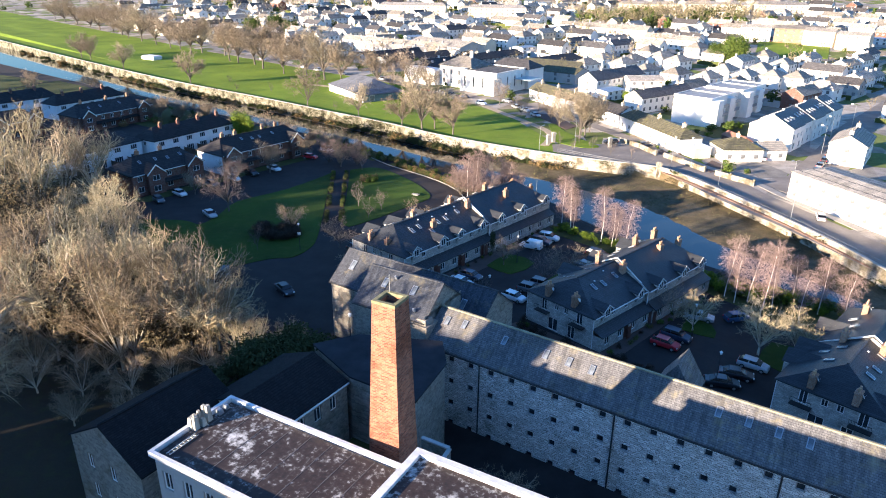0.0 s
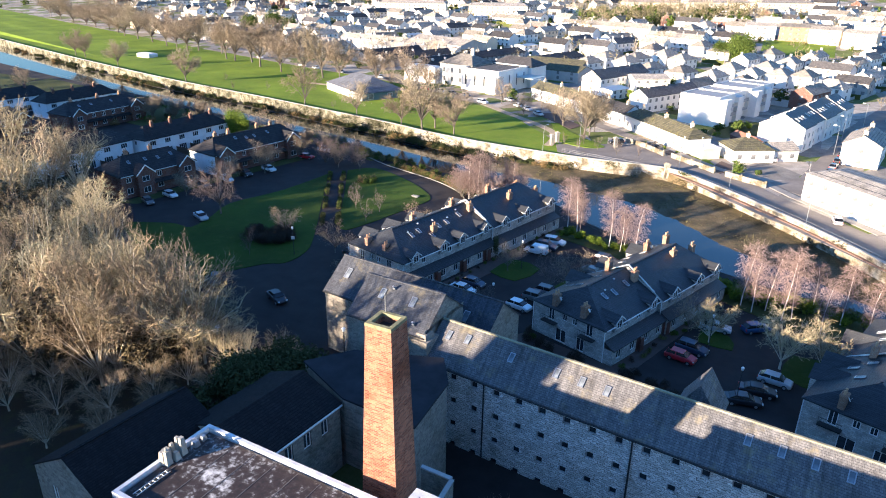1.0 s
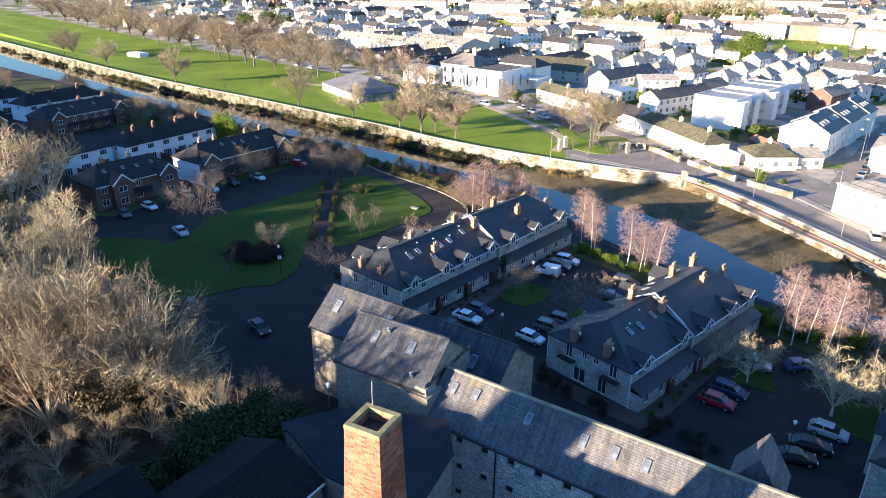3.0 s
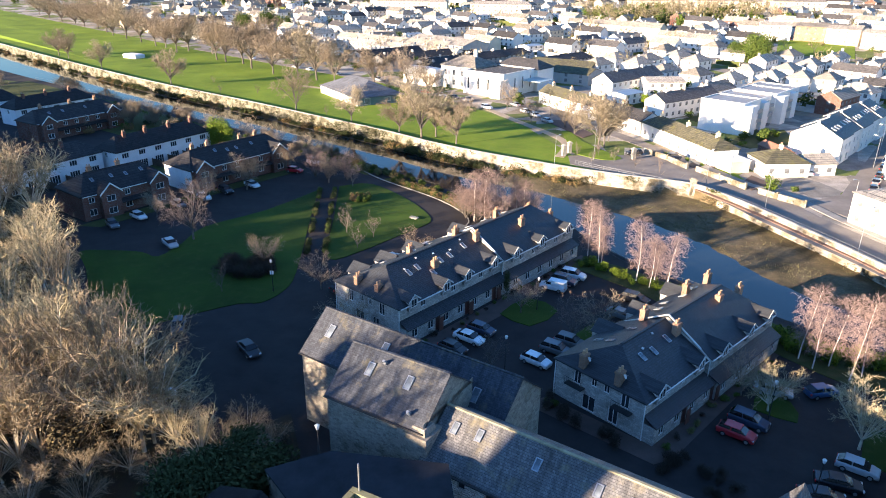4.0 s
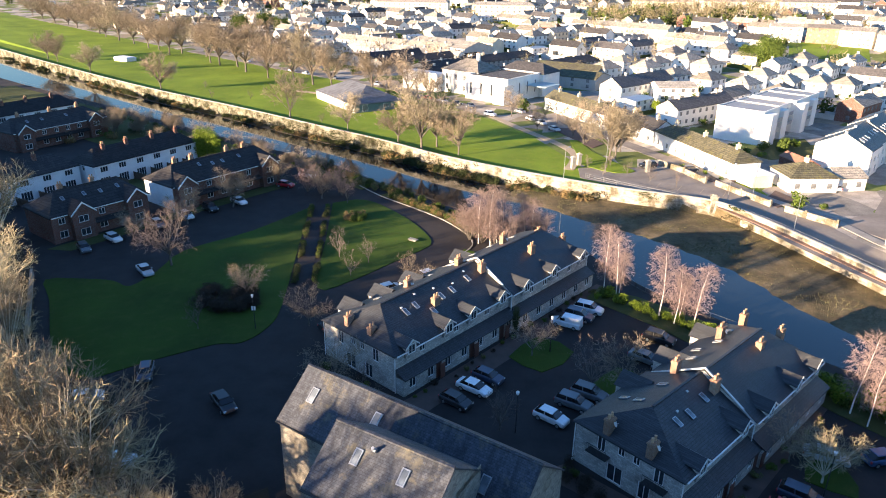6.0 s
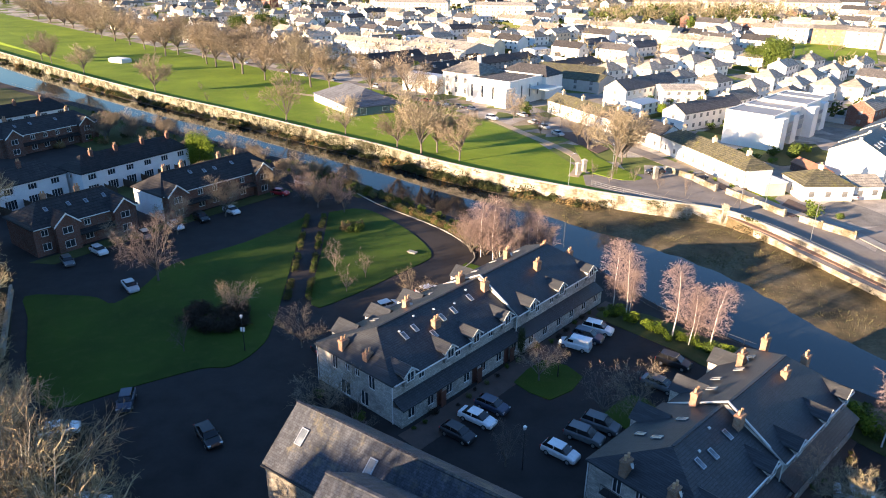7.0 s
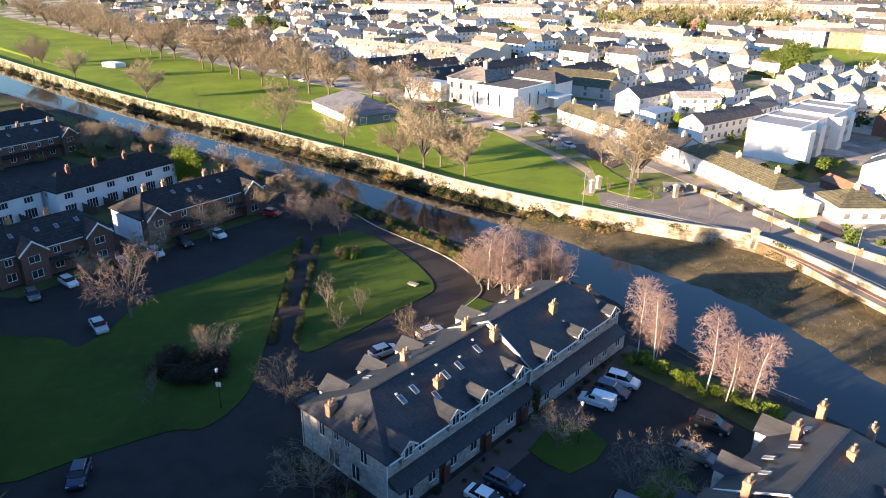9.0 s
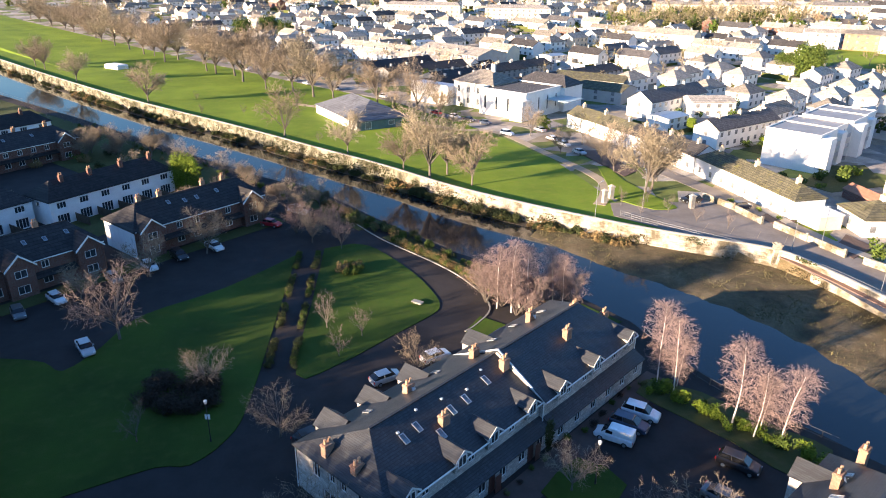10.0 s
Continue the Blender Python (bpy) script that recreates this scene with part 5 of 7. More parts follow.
placed("white_bungalow", "small white bungalow extension with a grey roof", "house", 87.5, 163.5, 8, 7, 7, 3.2, 1.6, 0, RENDER, TOWN_TILE, storeys=1)


def apartment_row(label, x, y, ang, n, w, D, top, pitched):
    """Stepped units side by side, each with its own roof, balconies and glazing on the street side."""
    ob = thing("apartment_row", label, "apartments", pose(x, y, NORTH_Z, 0, 0, ang), "white apartments")
    for i in range(n):
        x0, x1, y0 = i * w, (i + 1) * w, (0.5 if pitched else 1.3) * (i % 2)
        h = top + (0 if pitched else 0.55 * ((i + 1) % 2))
        hs = spread(w, 3, 1.3, 6.2, 7.6) + spread(w, 3, 1.3, 3.4, 4.9) + spread(w, 2, 1.5, 0.5, 2.3)
        if pitched:
            bm = shell_bm(w, D, -0.5, h - 1.2, h + 2.2, True, True, [q for q in hs if q[3] < h - 1.3], [])
        else:
            bm = shell_bm(w - 0.05, D, -0.5, h, h, False, False, hs, [])
        bmesh.ops.translate(bm, verts=bm.verts, vec=(x0, y0, 0))
        part("wall", bm, RENDER, ob)
        windows(ob, (x0, y0), (x1, y0), [q for q in hs if q[3] < (h - 1.3 if pitched else h)], 1, 0.12)
        if pitched:
            bm = roof_bm(w, D, h - 1.2, h + 2.2, 0, 0, 0.15, 0.0)
            bmesh.ops.translate(bm, verts=bm.verts, vec=(x0, y0, 0))
            part("roof", bm, HOUSE_SLATE, ob)
            part("party_coping", blocks((x0 - 0.2, x0 + 0.2, y0 + D / 2 - 0.3, y0 + D / 2 + 0.3, h + 1.9, h + 2.5)), RENDER, ob)
            for k in range(3):
                a = math.degrees(math.atan2(3.4, D / 2))
                f = 0.5
                skylight(ob, pose(x0 + w * (k + 1) / 4, y0 + D / 2 * f, h - 1.2 + 3.4 * f + 0.03, a), 0.8, 1.5)
        else:
            part("roof", blocks((x0 + 0.25, x1 - 0.3, y0 + 0.2, y0 + D - 0.2, h - 0.1, h + 0.12)), PALE_ROOF, ob, "pale grey flat roof")
            part("parapet", blocks((x0, x1 - 0.05, y0 - 0.1, y0 + 0.2, h, h + 0.4), (x0, x0 + 0.25, y0 + 0.2, y0 + D - 0.2, h, h + 0.4), (x1 - 0.3, x1 - 0.05, y0 + 0.2, y0 + D - 0.2, h, h + 0.4), (x0, x1 - 0.05, y0 + D - 0.2, y0 + D + 0.1, h, h + 0.4)), RENDER, ob)
            part("bay", blocks((x0 + 0.4, x0 + 4.6, y0 - 2.4, y0, -0.3, h - 0.4)), RENDER, ob)
            for z in (2.9, 5.7):
                part("balcony", blocks((x0 + 4.7, x1 - 0.6, y0 - 1.3, y0, z - 0.15, z), (x0 + 4.7, x1 - 0.6, y0 - 1.34, y0 - 1.3, z, z + 1.0)), METAL, ob)
    take(x, y, ang, n * w, D)
    return ob


apartment_row("white apartment row with stepped pale roofs and balconies", 86.8, 205.3, 46.3, 4, 12.3, 13.2, 8.6, False)
apartment_row("white gabled apartment row with slate roofs and rooflights", 99.6, 173.6, 47.5, 5, 9.6, 12.5, 8.0, True)
placed("white_corner_house", "white two-storey corner shop row with a flat grey roof", "house", 80.2, 131.6, -70, 30, 12, 6.4, 0.8, 3, RENDER, TOWN_TILE, gap=3.6, win=1.0)
placed("cream_house", "cream rendered house behind a rough plot", "house", 111.5, 157, 54, 16, 9, 6, 2.4, 0, RENDER, TOWN_TILE, chims=[2, 14])

row_of("white terrace with pale tiled roof and many chimneys", -66, 418, -35, 78, 8, 5.6, 2.2, RENDER, TOWN_TILE, 9)
row_of("white terrace with pale tiled roof and many chimneys", -58, 402, -35, 74, 7, 4.2, 2.0, RENDER, TOWN_TILE, 9)
row_of("low workshop range with a long black roof", -12, 301, 41, 38, 12.5, 3.9, 2.0, GREY_R, DARK_TILE, 5)
row_of("low workshop range with a long black roof", -10, 318, 43, 52, 12.5, 3.9, 2.0, GREY_R, DARK_TILE, 6)
row_of("low workshop range with a long black roof", 4, 333, 44, 52, 12.5, 3.9, 2.0, GREY_R, DARK_TILE, 6)
row_of("low workshop range with a long black roof", 24, 308, 45, 66, 12.5, 3.9, 2.0, GREY_R, DARK_TILE, 8)
row_of("low workshop range with a long black roof", -30, 330, 43, 60, 12.5, 3.9, 2.0, GREY_R, DARK_TILE, 7)
row_of("low workshop range with a long black roof", -42, 345, 43, 56, 12.5, 3.9, 2.0, GREY_R, DARK_TILE, 7)
placed("warehouse", "wide dark warehouse with a shallow roof", "warehouse", -24, 396, -44, 42, 20, 6.5, 2.6, 0, GREY_R, TOWN_TILE, gap=6)
placed("workshop_shed", "long workshop shed with an olive felt roof", "shed", 24, 313, -35, 40, 14, 4.6, 1.8, 0, GREY_R, MOSS_TILE, gap=6)
placed("workshop_shed", "second workshop shed with an olive felt roof", "shed", 36, 327, -30, 30, 12, 4.6, 1.8, 0, GREY_R, MOSS_TILE, gap=6)
row_of("cream terrace high on the slope", 86, 452, -39, 46, 9, 7.0, 2.4, CREAM, TOWN_TILE, 6)
row_of("white terrace on the slope", 117, 412, -45, 34, 8, 5.4, 2.2, RENDER, TOWN_TILE, 4)
row_of("white house with a black pitched roof and a row of windows", 61.5, 266, 42, 34, 9.5, 5.6, 3.0, RENDER, TOWN_SLATE, 2)
row_of("white house with a dark roof behind a long garden wall", 70, 226.5, 37, 30, 8, 5.6, 2.4, RENDER, TOWN_SLATE, 3)
placed("white_house", "white house with a shallow grey roof", "house", 76, 270, 6, 15, 10, 5.2, 1.4, 0, RENDER, TOWN_TILE)
for x, y, a in ((90, 296, 43), (101, 287, 43), (111, 276, 43), (107, 357, 40), (109, 341, 40), (114, 328, 42), (65, 314, 40), (131, 283, 48), (143, 282, 48), (152, 279, 48), (118, 260, 46), (162, 316, 48), (147, 305, 48), (128, 300, 46), (84, 318, 40), (92, 332, 40), (78, 336, 40)):
    placed("semi_detached_house", "white semi-detached house with a hipped brownish tile roof", "house", x, y, a, 12, 9, 5.4, 2.6, 4.0, RENDER, TOWN_TILE, chims=[6], group="semi-detached houses")
for x, y, a, c in ((181, 427, -20, RENDER), (199, 421, -30, POT_BRICK), (211, 409, -40, CREAM), (222, 392, -40, CREAM)):
    placed("flats_block", "three-storey flats with brick and pale panels", "flats", x, y, a, 17, 11, 8.5, 1.6, 0, c, TOWN_TILE, storeys=3, gap=3.5, group="flats")
for x, y, L in ((-60, 586, 56), (14, 556, 46), (138, 572, 44), (188, 566, 50), (242, 556, 40)):
    placed("institution_block", "long pale institutional building on the hill", "building", x, y, -6, L, 14, 9, 2, 3, CREAM, TOWN_TILE, storeys=3, gap=4)

# the rest of the town: streets of houses that follow the same two directions
random.seed(11)
kinds = []
for k, (nm, lab, L, D, h, r, hip, wall, roof, ch) in enumerate((
        ("town_house", "white town house with a grey tiled roof", 15, 8, 5.4, 2.4, 0, RENDER, TOWN_TILE, (0.6, 14.4)), ("town_house", "white town house with a dark slate roof", 18, 8, 5.4, 2.6, 0, RENDER, TOWN_SLATE, (0.6, 9, 17.4)),
        ("town_house", "white town house with a hipped tile roof", 12, 9, 5.4, 2.6, 4, RENDER, TOWN_TILE, (6,)), ("town_house", "cream town house with a tile roof", 14, 8.5, 5.6, 2.4, 0, CREAM, TOWN_TILE, (7,)),
        ("town_house", "low white cottage row with a pale roof", 22, 7, 3.6, 2.0, 0, RENDER, TOWN_TILE, (4, 11, 18)), ("town_house", "grey rendered town house with a dark roof", 13, 8, 5.4, 2.2, 0, GREY_R, TOWN_SLATE, (1, 12)),
        ("town_house", "brick town house with a grey roof", 16, 8, 5.8, 2.4, 0, RED_BRICK, TOWN_TILE, (1, 8, 15)), ("town_house", "white flat-roofed extension block", 11, 8, 4.2, 0.5, 0, RENDER, METAL, ()))):
    kinds.append((simple_house(nm, lab, "house", pose(0, -3000, -60), L, D, h, r, hip, wall, roof, chims=ch, back=False, small=True, group="town houses", base=3), L, D))
used = set()


def free_plot(x, y, r):
    if any((x - a) ** 2 + (y - b) ** 2 < (r + c) ** 2 for a, b, c in TAKEN):
        return False
    d = x * 0.70 + y * 0.714                                    # keep off park, roads and the field
    if x < 32:
        edge = [(-900, 994), (-190, 342), (-104, 264), (-50, 218), (-22, 196), (12, 174), (32, 164)]
        for (x0, y0), (x1, y1) in zip(edge, edge[1:]):
            if x0 <= x - 55 <= x1 or (x1 == 32 and x - 55 > x1):
                f = min(1, max(0, (x - 55 - x0) / (x1 - x0)))
                if y < y0 + (y1 - y0) * f + 78:
                    return False
        if y < 300 and x < 5:
            return False
        return True
    if y < 205 and x < 95:
        return False
    if 165 < x < 245 and 350 < y < 418:
        return False
    if x < 62 and y < 262 - (x - 30) * 1.2:
        return False
    # the side road
    if abs((x - 92) * 0.815 - (y - 140) * 0.58) < 9 and y < 350:
        return False
    return True


GARDEN, PLOTS = [], []
for i in range(-16, 40):
    for j in range(0, 24):
        u, v = Vector((math.cos(radians(43)), math.sin(radians(43)))), Vector((-math.sin(radians(43)), math.cos(radians(43))))
        p = Vector((60, 200)) + u * (i * 0 + j * 19.5 + random.uniform(-2, 2)) + v * (i * 19.0 + random.uniform(-2.5, 2.5)) + u * (8 * (i % 2))
        if not (215 < p.y < 700 and abs(p.x) < 0.66 * p.y + 30) or (i > 25 and (i + j) % 3):
            continue
        far_off = p.y > 480
        if 90 < p.x < 210 and 500 < p.y < 560 or random.random() < (0.36 if far_off else 0.1):
            GARDEN.append((p.x, p.y))
            continue
        if not free_plot(p.x, p.y, 6.5):
            continue
        ob, L, D = kinds[random.choices(range(8), (5, 4, 5, 3, 4, 2, 1, 2))[0]]
        ang = random.choice((43, 43, -47, 133)) + random.uniform(-4, 4)
        c, s = math.cos(radians(ang)), math.sin(radians(ang))
        x, y = p.x - c * L / 2 + s * D / 2, p.y - s * L / 2 - c * D / 2
        q = on_land(x, y, ang)
        if ob in used:
            copy_thing(ob, q)
        else:
            ob.matrix_basis = q
            used.add(ob)
        TAKEN.append((p.x, p.y, 7))
        PLOTS.append((q, L, D))
        GARDEN.append((p.x + random.uniform(-10, 10), p.y + random.uniform(8, 12)))
rng = random.Random(17)
walls, sheds, hedges = bmesh.new(), bmesh.new(), bmesh.new()
for q, L, D in PLOTS:
    deep = rng.uniform(5, 9)
    for side in (1, -1):
        y0, y1 = (D, D + deep) if side > 0 else (-deep * 0.6, 0)
        runs = [(0, 0.2, y0, y1), (L - 0.2, L, y0, y1), (0.2, L - 0.2, y1 - 0.2, y1) if side > 0 else (0.2, L - 0.2, y0, y0 + 0.2)]
        if L > 14:
            runs.append((L / 2 - 0.1, L / 2 + 0.1, y0, y1 - 0.25 if side > 0 else y1))
        for r in runs:
            bm = rng.choice((walls, walls, hedges))
            k = len(bm.verts)
            box(bm, *r[:2], *r[2:], -2.5, rng.uniform(1.1, 1.9))
            bm.verts.ensure_lookup_table()
            bmesh.ops.transform(bm, matrix=q, verts=bm.verts[k:])
    if rng.random() < 0.7:
        x, w, d = rng.uniform(0.5, L - 4), rng.uniform(2.2, 4.2), rng.uniform(2.5, 4.5)
        k = len(sheds.verts)
        box(sheds, x, x + w, D + 0.05, D + d, -2.5, rng.uniform(2.2, 3.2))
        sheds.verts.ensure_lookup_table()
        bmesh.ops.transform(sheds, matrix=q, verts=sheds.verts[k:])
for bm, nm, mt, lab in ((walls, "garden_walls", GREY_R, "rendered garden walls between the town houses"), (sheds, "back_extensions", TOWN_TILE, "low extensions and sheds behind the town houses"), (hedges, "garden_hedges", leafy("hedge_leaves", (0.05, 0.065, 0.02), (0.09, 0.1, 0.03)), "clipped hedges between the town houses")):
    tagged(new(nm, mesh_of(nm, bm, mt)), lab, "garden", kind="stuff")
slab("field_1", [(170, 375), (203, 360), (232, 416), (192, 424)], NORTH_Z + 0.15, PARK, "sunlit grass slope below the flats", "grass", 0.1, True)
slab("field_2", [(-74, 570), (-10, 566), (-12, 590), (-76, 594)], NORTH_Z + 0.2, PARK, "green field on the hill", "grass", 0.1, True)


# ---- trees and shrubs ----
def tube(verts, faces, a, b, r0, r1, n):
    d = (b - a).normalized()
    x = d.orthogonal().normalized()
    y = d.cross(x)
    k = len(verts)
    for p, r in ((a, r0), (b, r1)):
        for i in range(n):
            t = 6.28318 * i / n
            verts.append(tuple(p + x * (math.cos(t) * r) + y * (math.sin(t) * r)))
    for i in range(n):
        j = (i + 1) % n
        faces.append((k + i, k + j, k + n + j, k + n + i))


def pipe(verts, faces, pts, radii, n):
    """One continuous tapering limb through the points."""
    k = len(verts)
    d = (pts[-1] - pts[0]).normalized()
    x = d.orthogonal().normalized()
    y = d.cross(x)
    for p, r in zip(pts, radii):
        for i in range(n):
            t = 6.28318 * i / n
            verts.append(tuple(p + x * (math.cos(t) * r) + y * (math.sin(t) * r)))
    for j in range(len(pts) - 1):
        for i in range(n):
            a, b = k + j * n + i, k + j * n + (i + 1) % n
            faces.append((a, b, b + n, a + n))


def sprig(verts, faces, p, d, length, w, rng):
    """One fine twig: a slim blade."""
    s = d.cross(Vector((rng.uniform(-1, 1), rng.uniform(-1, 1), rng.uniform(-1, 1))))
    if s.length < 1e-4:
        return
    s = s.normalized() * w / 2
    k = len(verts)
    verts.extend((tuple(p - s), tuple(p + s), tuple(p + d * length)))
    faces.append((k, k + 1, k + 2))


SHAPE = dict(broad=(0.20, 0.50, 0.58, 0.40), multi=(0.05, 0.46, 0.55, 0.42), dome=(0.12, 0.44, 0.54, 0.42), vase=(0.16, 0.58, 0.56, 0.42))


def bare_tree(seed, height, kind, dense, fine, stout=1.0):
    """Trunk and crown meshes of a leafless tree: limbs bend out to a rounded crown, then fork into branches, shoots and twigs."""
    rng = random.Random(seed)
    tv, tf, cv, cf = [], [], [], []
    H, up = height, Vector((0, 0, 1))
    limbs, per_limb, per_branch, twigs = dense

    def turn(d, a):
        x = d.orthogonal().normalized()
        x.rotate(Matrix.Rotation(rng.uniform(0, 6.283), 3, d))
        return (d * math.cos(a) + x * math.sin(a)).normalized()

    def shoots(p, d, length, lean):
        for _ in range(per_branch):
            q = p + d * (length * rng.uniform(0.15, 1.0))
            e = (turn(d, rng.uniform(0.4, 1.15)) + lean).normalized()
            n = H * rng.uniform(0.05, 0.10)
            sprig(cv, cf, q, e, n, fine * 1.5 * (0.5 + 0.5 * stout), rng)
            for _ in range(twigs):
                sprig(cv, cf, q + e * (n * rng.uniform(0.2, 0.95)), (turn(e, rng.uniform(0.2, 0.9)) + lean * 0.6).normalized(), H * rng.uniform(0.025, 0.06), fine, rng)

    if kind == "birch":
        p, d, stem = Vector((0, 0, -0.2)), Vector((rng.gauss(0, 0.05), rng.gauss(0, 0.05), 1)).normalized(), []
        for i in range(9):
            d = (d + Vector((rng.gauss(0, 0.035), rng.gauss(0, 0.035), 0.05))).normalized()
            q = p + d * (H / 9)
            stem.append((p, q))
            p = q
        pipe(tv, tf, [a for a, b in stem] + [p], [H * (0.0105 - 0.001 * i) for i in range(10)], 6)
        for i in range(limbs * per_limb):
            f = 0.2 + 0.78 * (i + rng.random()) / (limbs * per_limb)
            a, b = stem[min(8, int(f * 9))]
            p = a + (b - a) * (f * 9 % 1)
            az = i * 2.4 + rng.uniform(-0.4, 0.4)
            d = Vector((math.cos(az), math.sin(az), rng.uniform(0.9, 1.7))).normalized()
            n = H * rng.uniform(0.13, 0.2) * (0.25 + 0.8 * math.sin(3.14 * min(1, (f - 0.12) / 0.9)) ** 0.8)
            q = p + d * n
            tube(cv, cf, p, q, fine * 1.2, fine * 0.7, 3)
            shoots(p, d, n, Vector((0, 0, -0.15)))
            e = (d + Vector((0, 0, -0.6))).normalized()
            sprig(cv, cf, q, e, n * 0.6, fine * 1.4, rng)
            shoots(q, e, n * 0.6, Vector((0, 0, -0.45)))
        return tv, tf, cv, cf
    base, rx, cz, rz = SHAPE[kind]
    top = Vector((rng.gauss(0, 0.01) * H, rng.gauss(0, 0.01) * H, base * H))
    if kind != "multi":
        tube(tv, tf, Vector((0, 0, -0.3)), top * 0.5, H * 0.019, H * 0.016, 7), tube(tv, tf, top * 0.5, top, H * 0.016, H * 0.013, 7)
    for i in range(limbs):
        az = i * 2.4 + rng.uniform(-0.5, 0.5)
        el = math.asin(min(0.98, -0.28 + 1.25 * ((i * 0.618 + rng.uniform(0, 0.15)) % 1)))
        out = Vector((math.cos(az), math.sin(az), 0))
        reach = rng.uniform(0.72, 0.98)
        end = out * (math.cos(el) * rx * H * reach) + up * (H * (cz + math.sin(el) * rz * reach))
        a = top + up * (rng.uniform(-0.05, 0.08) * H if kind == "broad" else 0.0)
        if kind == "multi":
            a = out * (0.012 * H) + up * -0.1
        mid = a + (end - a) * 0.5 + up * (H * rng.uniform(0.0, 0.10)) + out * (H * rng.uniform(-0.03, 0.05))
        at = lambda t: a * (1 - t) ** 2 + mid * (2 * t * (1 - t)) + end * t * t
        r0 = H * rng.uniform(0.006, 0.0105) * (0.7 if kind in ("vase", "dome") else 1)
        pipe(tv, tf, [at(k / 5) for k in range(6)], [r0 * (1 - 0.16 * k) for k in range(6)], 4)
        for k in range(per_limb):
            f = 0.28 + 0.72 * (k + rng.random()) / per_limb
            p, d = at(f), (at(min(1, f + 0.05)) - at(f - 0.05)).normalized()
            e = (turn(d, rng.uniform(0.5, 1.25)) + up * 0.12).normalized()
            n = H * rng.uniform(0.14, 0.25) * (1.15 - 0.45 * f)
            q = p + e * (n * 0.55)
            e2 = (e + Vector((rng.gauss(0, 0.25), rng.gauss(0, 0.25), rng.gauss(0.15, 0.2)))).normalized()
            tube(cv, cf, p, q, max(r0 * 0.34, fine * 0.7) * stout, fine * 0.6 * stout, 3)
            tube(cv, cf, q, q + e2 * (n * 0.45), fine * 0.6 * stout, fine * 0.35 * stout, 3)
            shoots(p, e, n, up * 0.08)
    return tv, tf, cv, cf


def tree_kind(seed, height, kind, twig, bark, dense, fine, stout=1.0):
    tv, tf, cv, cf = bare_tree(seed, height, kind, dense, fine, stout)
    top = max(p[2] for p in cv)
    k = height / top
    sc = lambda vs: [(x * k, y * k, z * k) for x, y, z in vs]
    return raw_mesh("trunk", sc(tv), tf, bark), raw_mesh("crown", sc(cv), cf, twig)


def set_tree(name, label, meshes, x, y, z, s=1.0, group="", category="tree", wide=1.0):
    ob = thing(name, label, category, pose(x, y, z, 0, 0, random.uniform(0, 360)) @ Matrix.Diagonal((s * wide, s * wide, s, 1)), group)
    put("trunk", meshes[0], ob), put("crown", meshes[1], ob)
    return ob


def leaf_ball(name, seed, rx, ry, rz, n, size, material, lumps=5):
    """A shrub: small leaves in uneven overlapping lumps."""
    rng = random.Random(seed)
    vs, fs = [], []
    cs = [(Vector((rng.uniform(-0.55, 0.55) * rx, rng.uniform(-0.55, 0.55) * ry, rng.uniform(0.35, 0.8) * rz)), rng.uniform(0.4, 0.62)) for _ in range(lumps)]
    for _ in range(n):
        c, k = rng.choice(cs)
        d = Vector((rng.gauss(0, 1), rng.gauss(0, 1), rng.gauss(0, 1))).normalized()
        rad = rng.uniform(0.55, 1.0)
        p = c + Vector((d.x * rx, d.y * ry, d.z * rz)) * k * rad
        if p.z < 0.02:
            continue
        e = (d + Vector((rng.gauss(0, 0.6), rng.gauss(0, 0.6), rng.gauss(0, 0.6)))).normalized()
        x = e.orthogonal().normalized() * size * rng.uniform(0.6, 1.3)
        y = e.cross(x)
        i = len(vs)
        vs.extend((tuple(p - x), tuple(p + y * 0.55), tuple(p + x), tuple(p - y * 0.55)))
        fs.append((i, i + 1, i + 2, i + 3))
    return raw_mesh(name, vs, fs, material)


BROAD = [tree_kind(s, 12, "broad", TWIG_SHADED, BARK, (16, 9, 5, 6), 0.036) for s in (1, 2, 3)]
AVENUE = [tree_kind(s, 12, "broad", tw, BARK, (28, 9, 5, 4), 0.05) for s, tw in ((11, TWIG), (12, TWIG_RED), (13, TWIG_RED))]
REDDISH = [tree_kind(s, 12, "dome", TWIG_RED, BARK, (18, 9, 5, 6), 0.034) for s in (5, 6)]
FAR = [tree_kind(s, 12, "broad", tw, BARK, (7, 4, 2, 1), 0.17) for s, tw in ((7, TWIG_FAR), (8, TWIG), (9, TWIG_FAR))]
WOOD = [tree_kind(s, 15, k, tw, PALEBARK, (18, 10, 6, 5), 0.032, 1.9) for s, k, tw in ((21, "broad", TWIG_WOOD), (22, "dome", TWIG_ROSE), (23, "dome", TWIG_WOOD), (24, "broad", TWIG_GREY), (25, "dome", TWIG_PINK), (26, "broad", TWIG_ROSE))]
BIRCH = [tree_kind(s, 11, "birch", TWIG_BIRCH, BIRCHBARK, (8, 9, 5, 7), 0.023) for s in (31, 32, 33)]
SMALL = [tree_kind(s, 6, "dome", TWIG_SHADED, BARK, (11, 7, 4, 4), 0.016) for s in (41, 42)]
VASE = [tree_kind(s, 6, "vase", TWIG_RED, BARK, (18, 9, 5, 4), 0.017) for s in (51, 52)]
VASE_GOLD = tree_kind(54, 6, "dome", TWIG_WOOD, PALEBARK, (20, 9, 6, 5), 0.018)
ROUND = tree_kind(57, 6, "dome", TWIG_RED, BARK, (34, 12, 6, 6), 0.03)
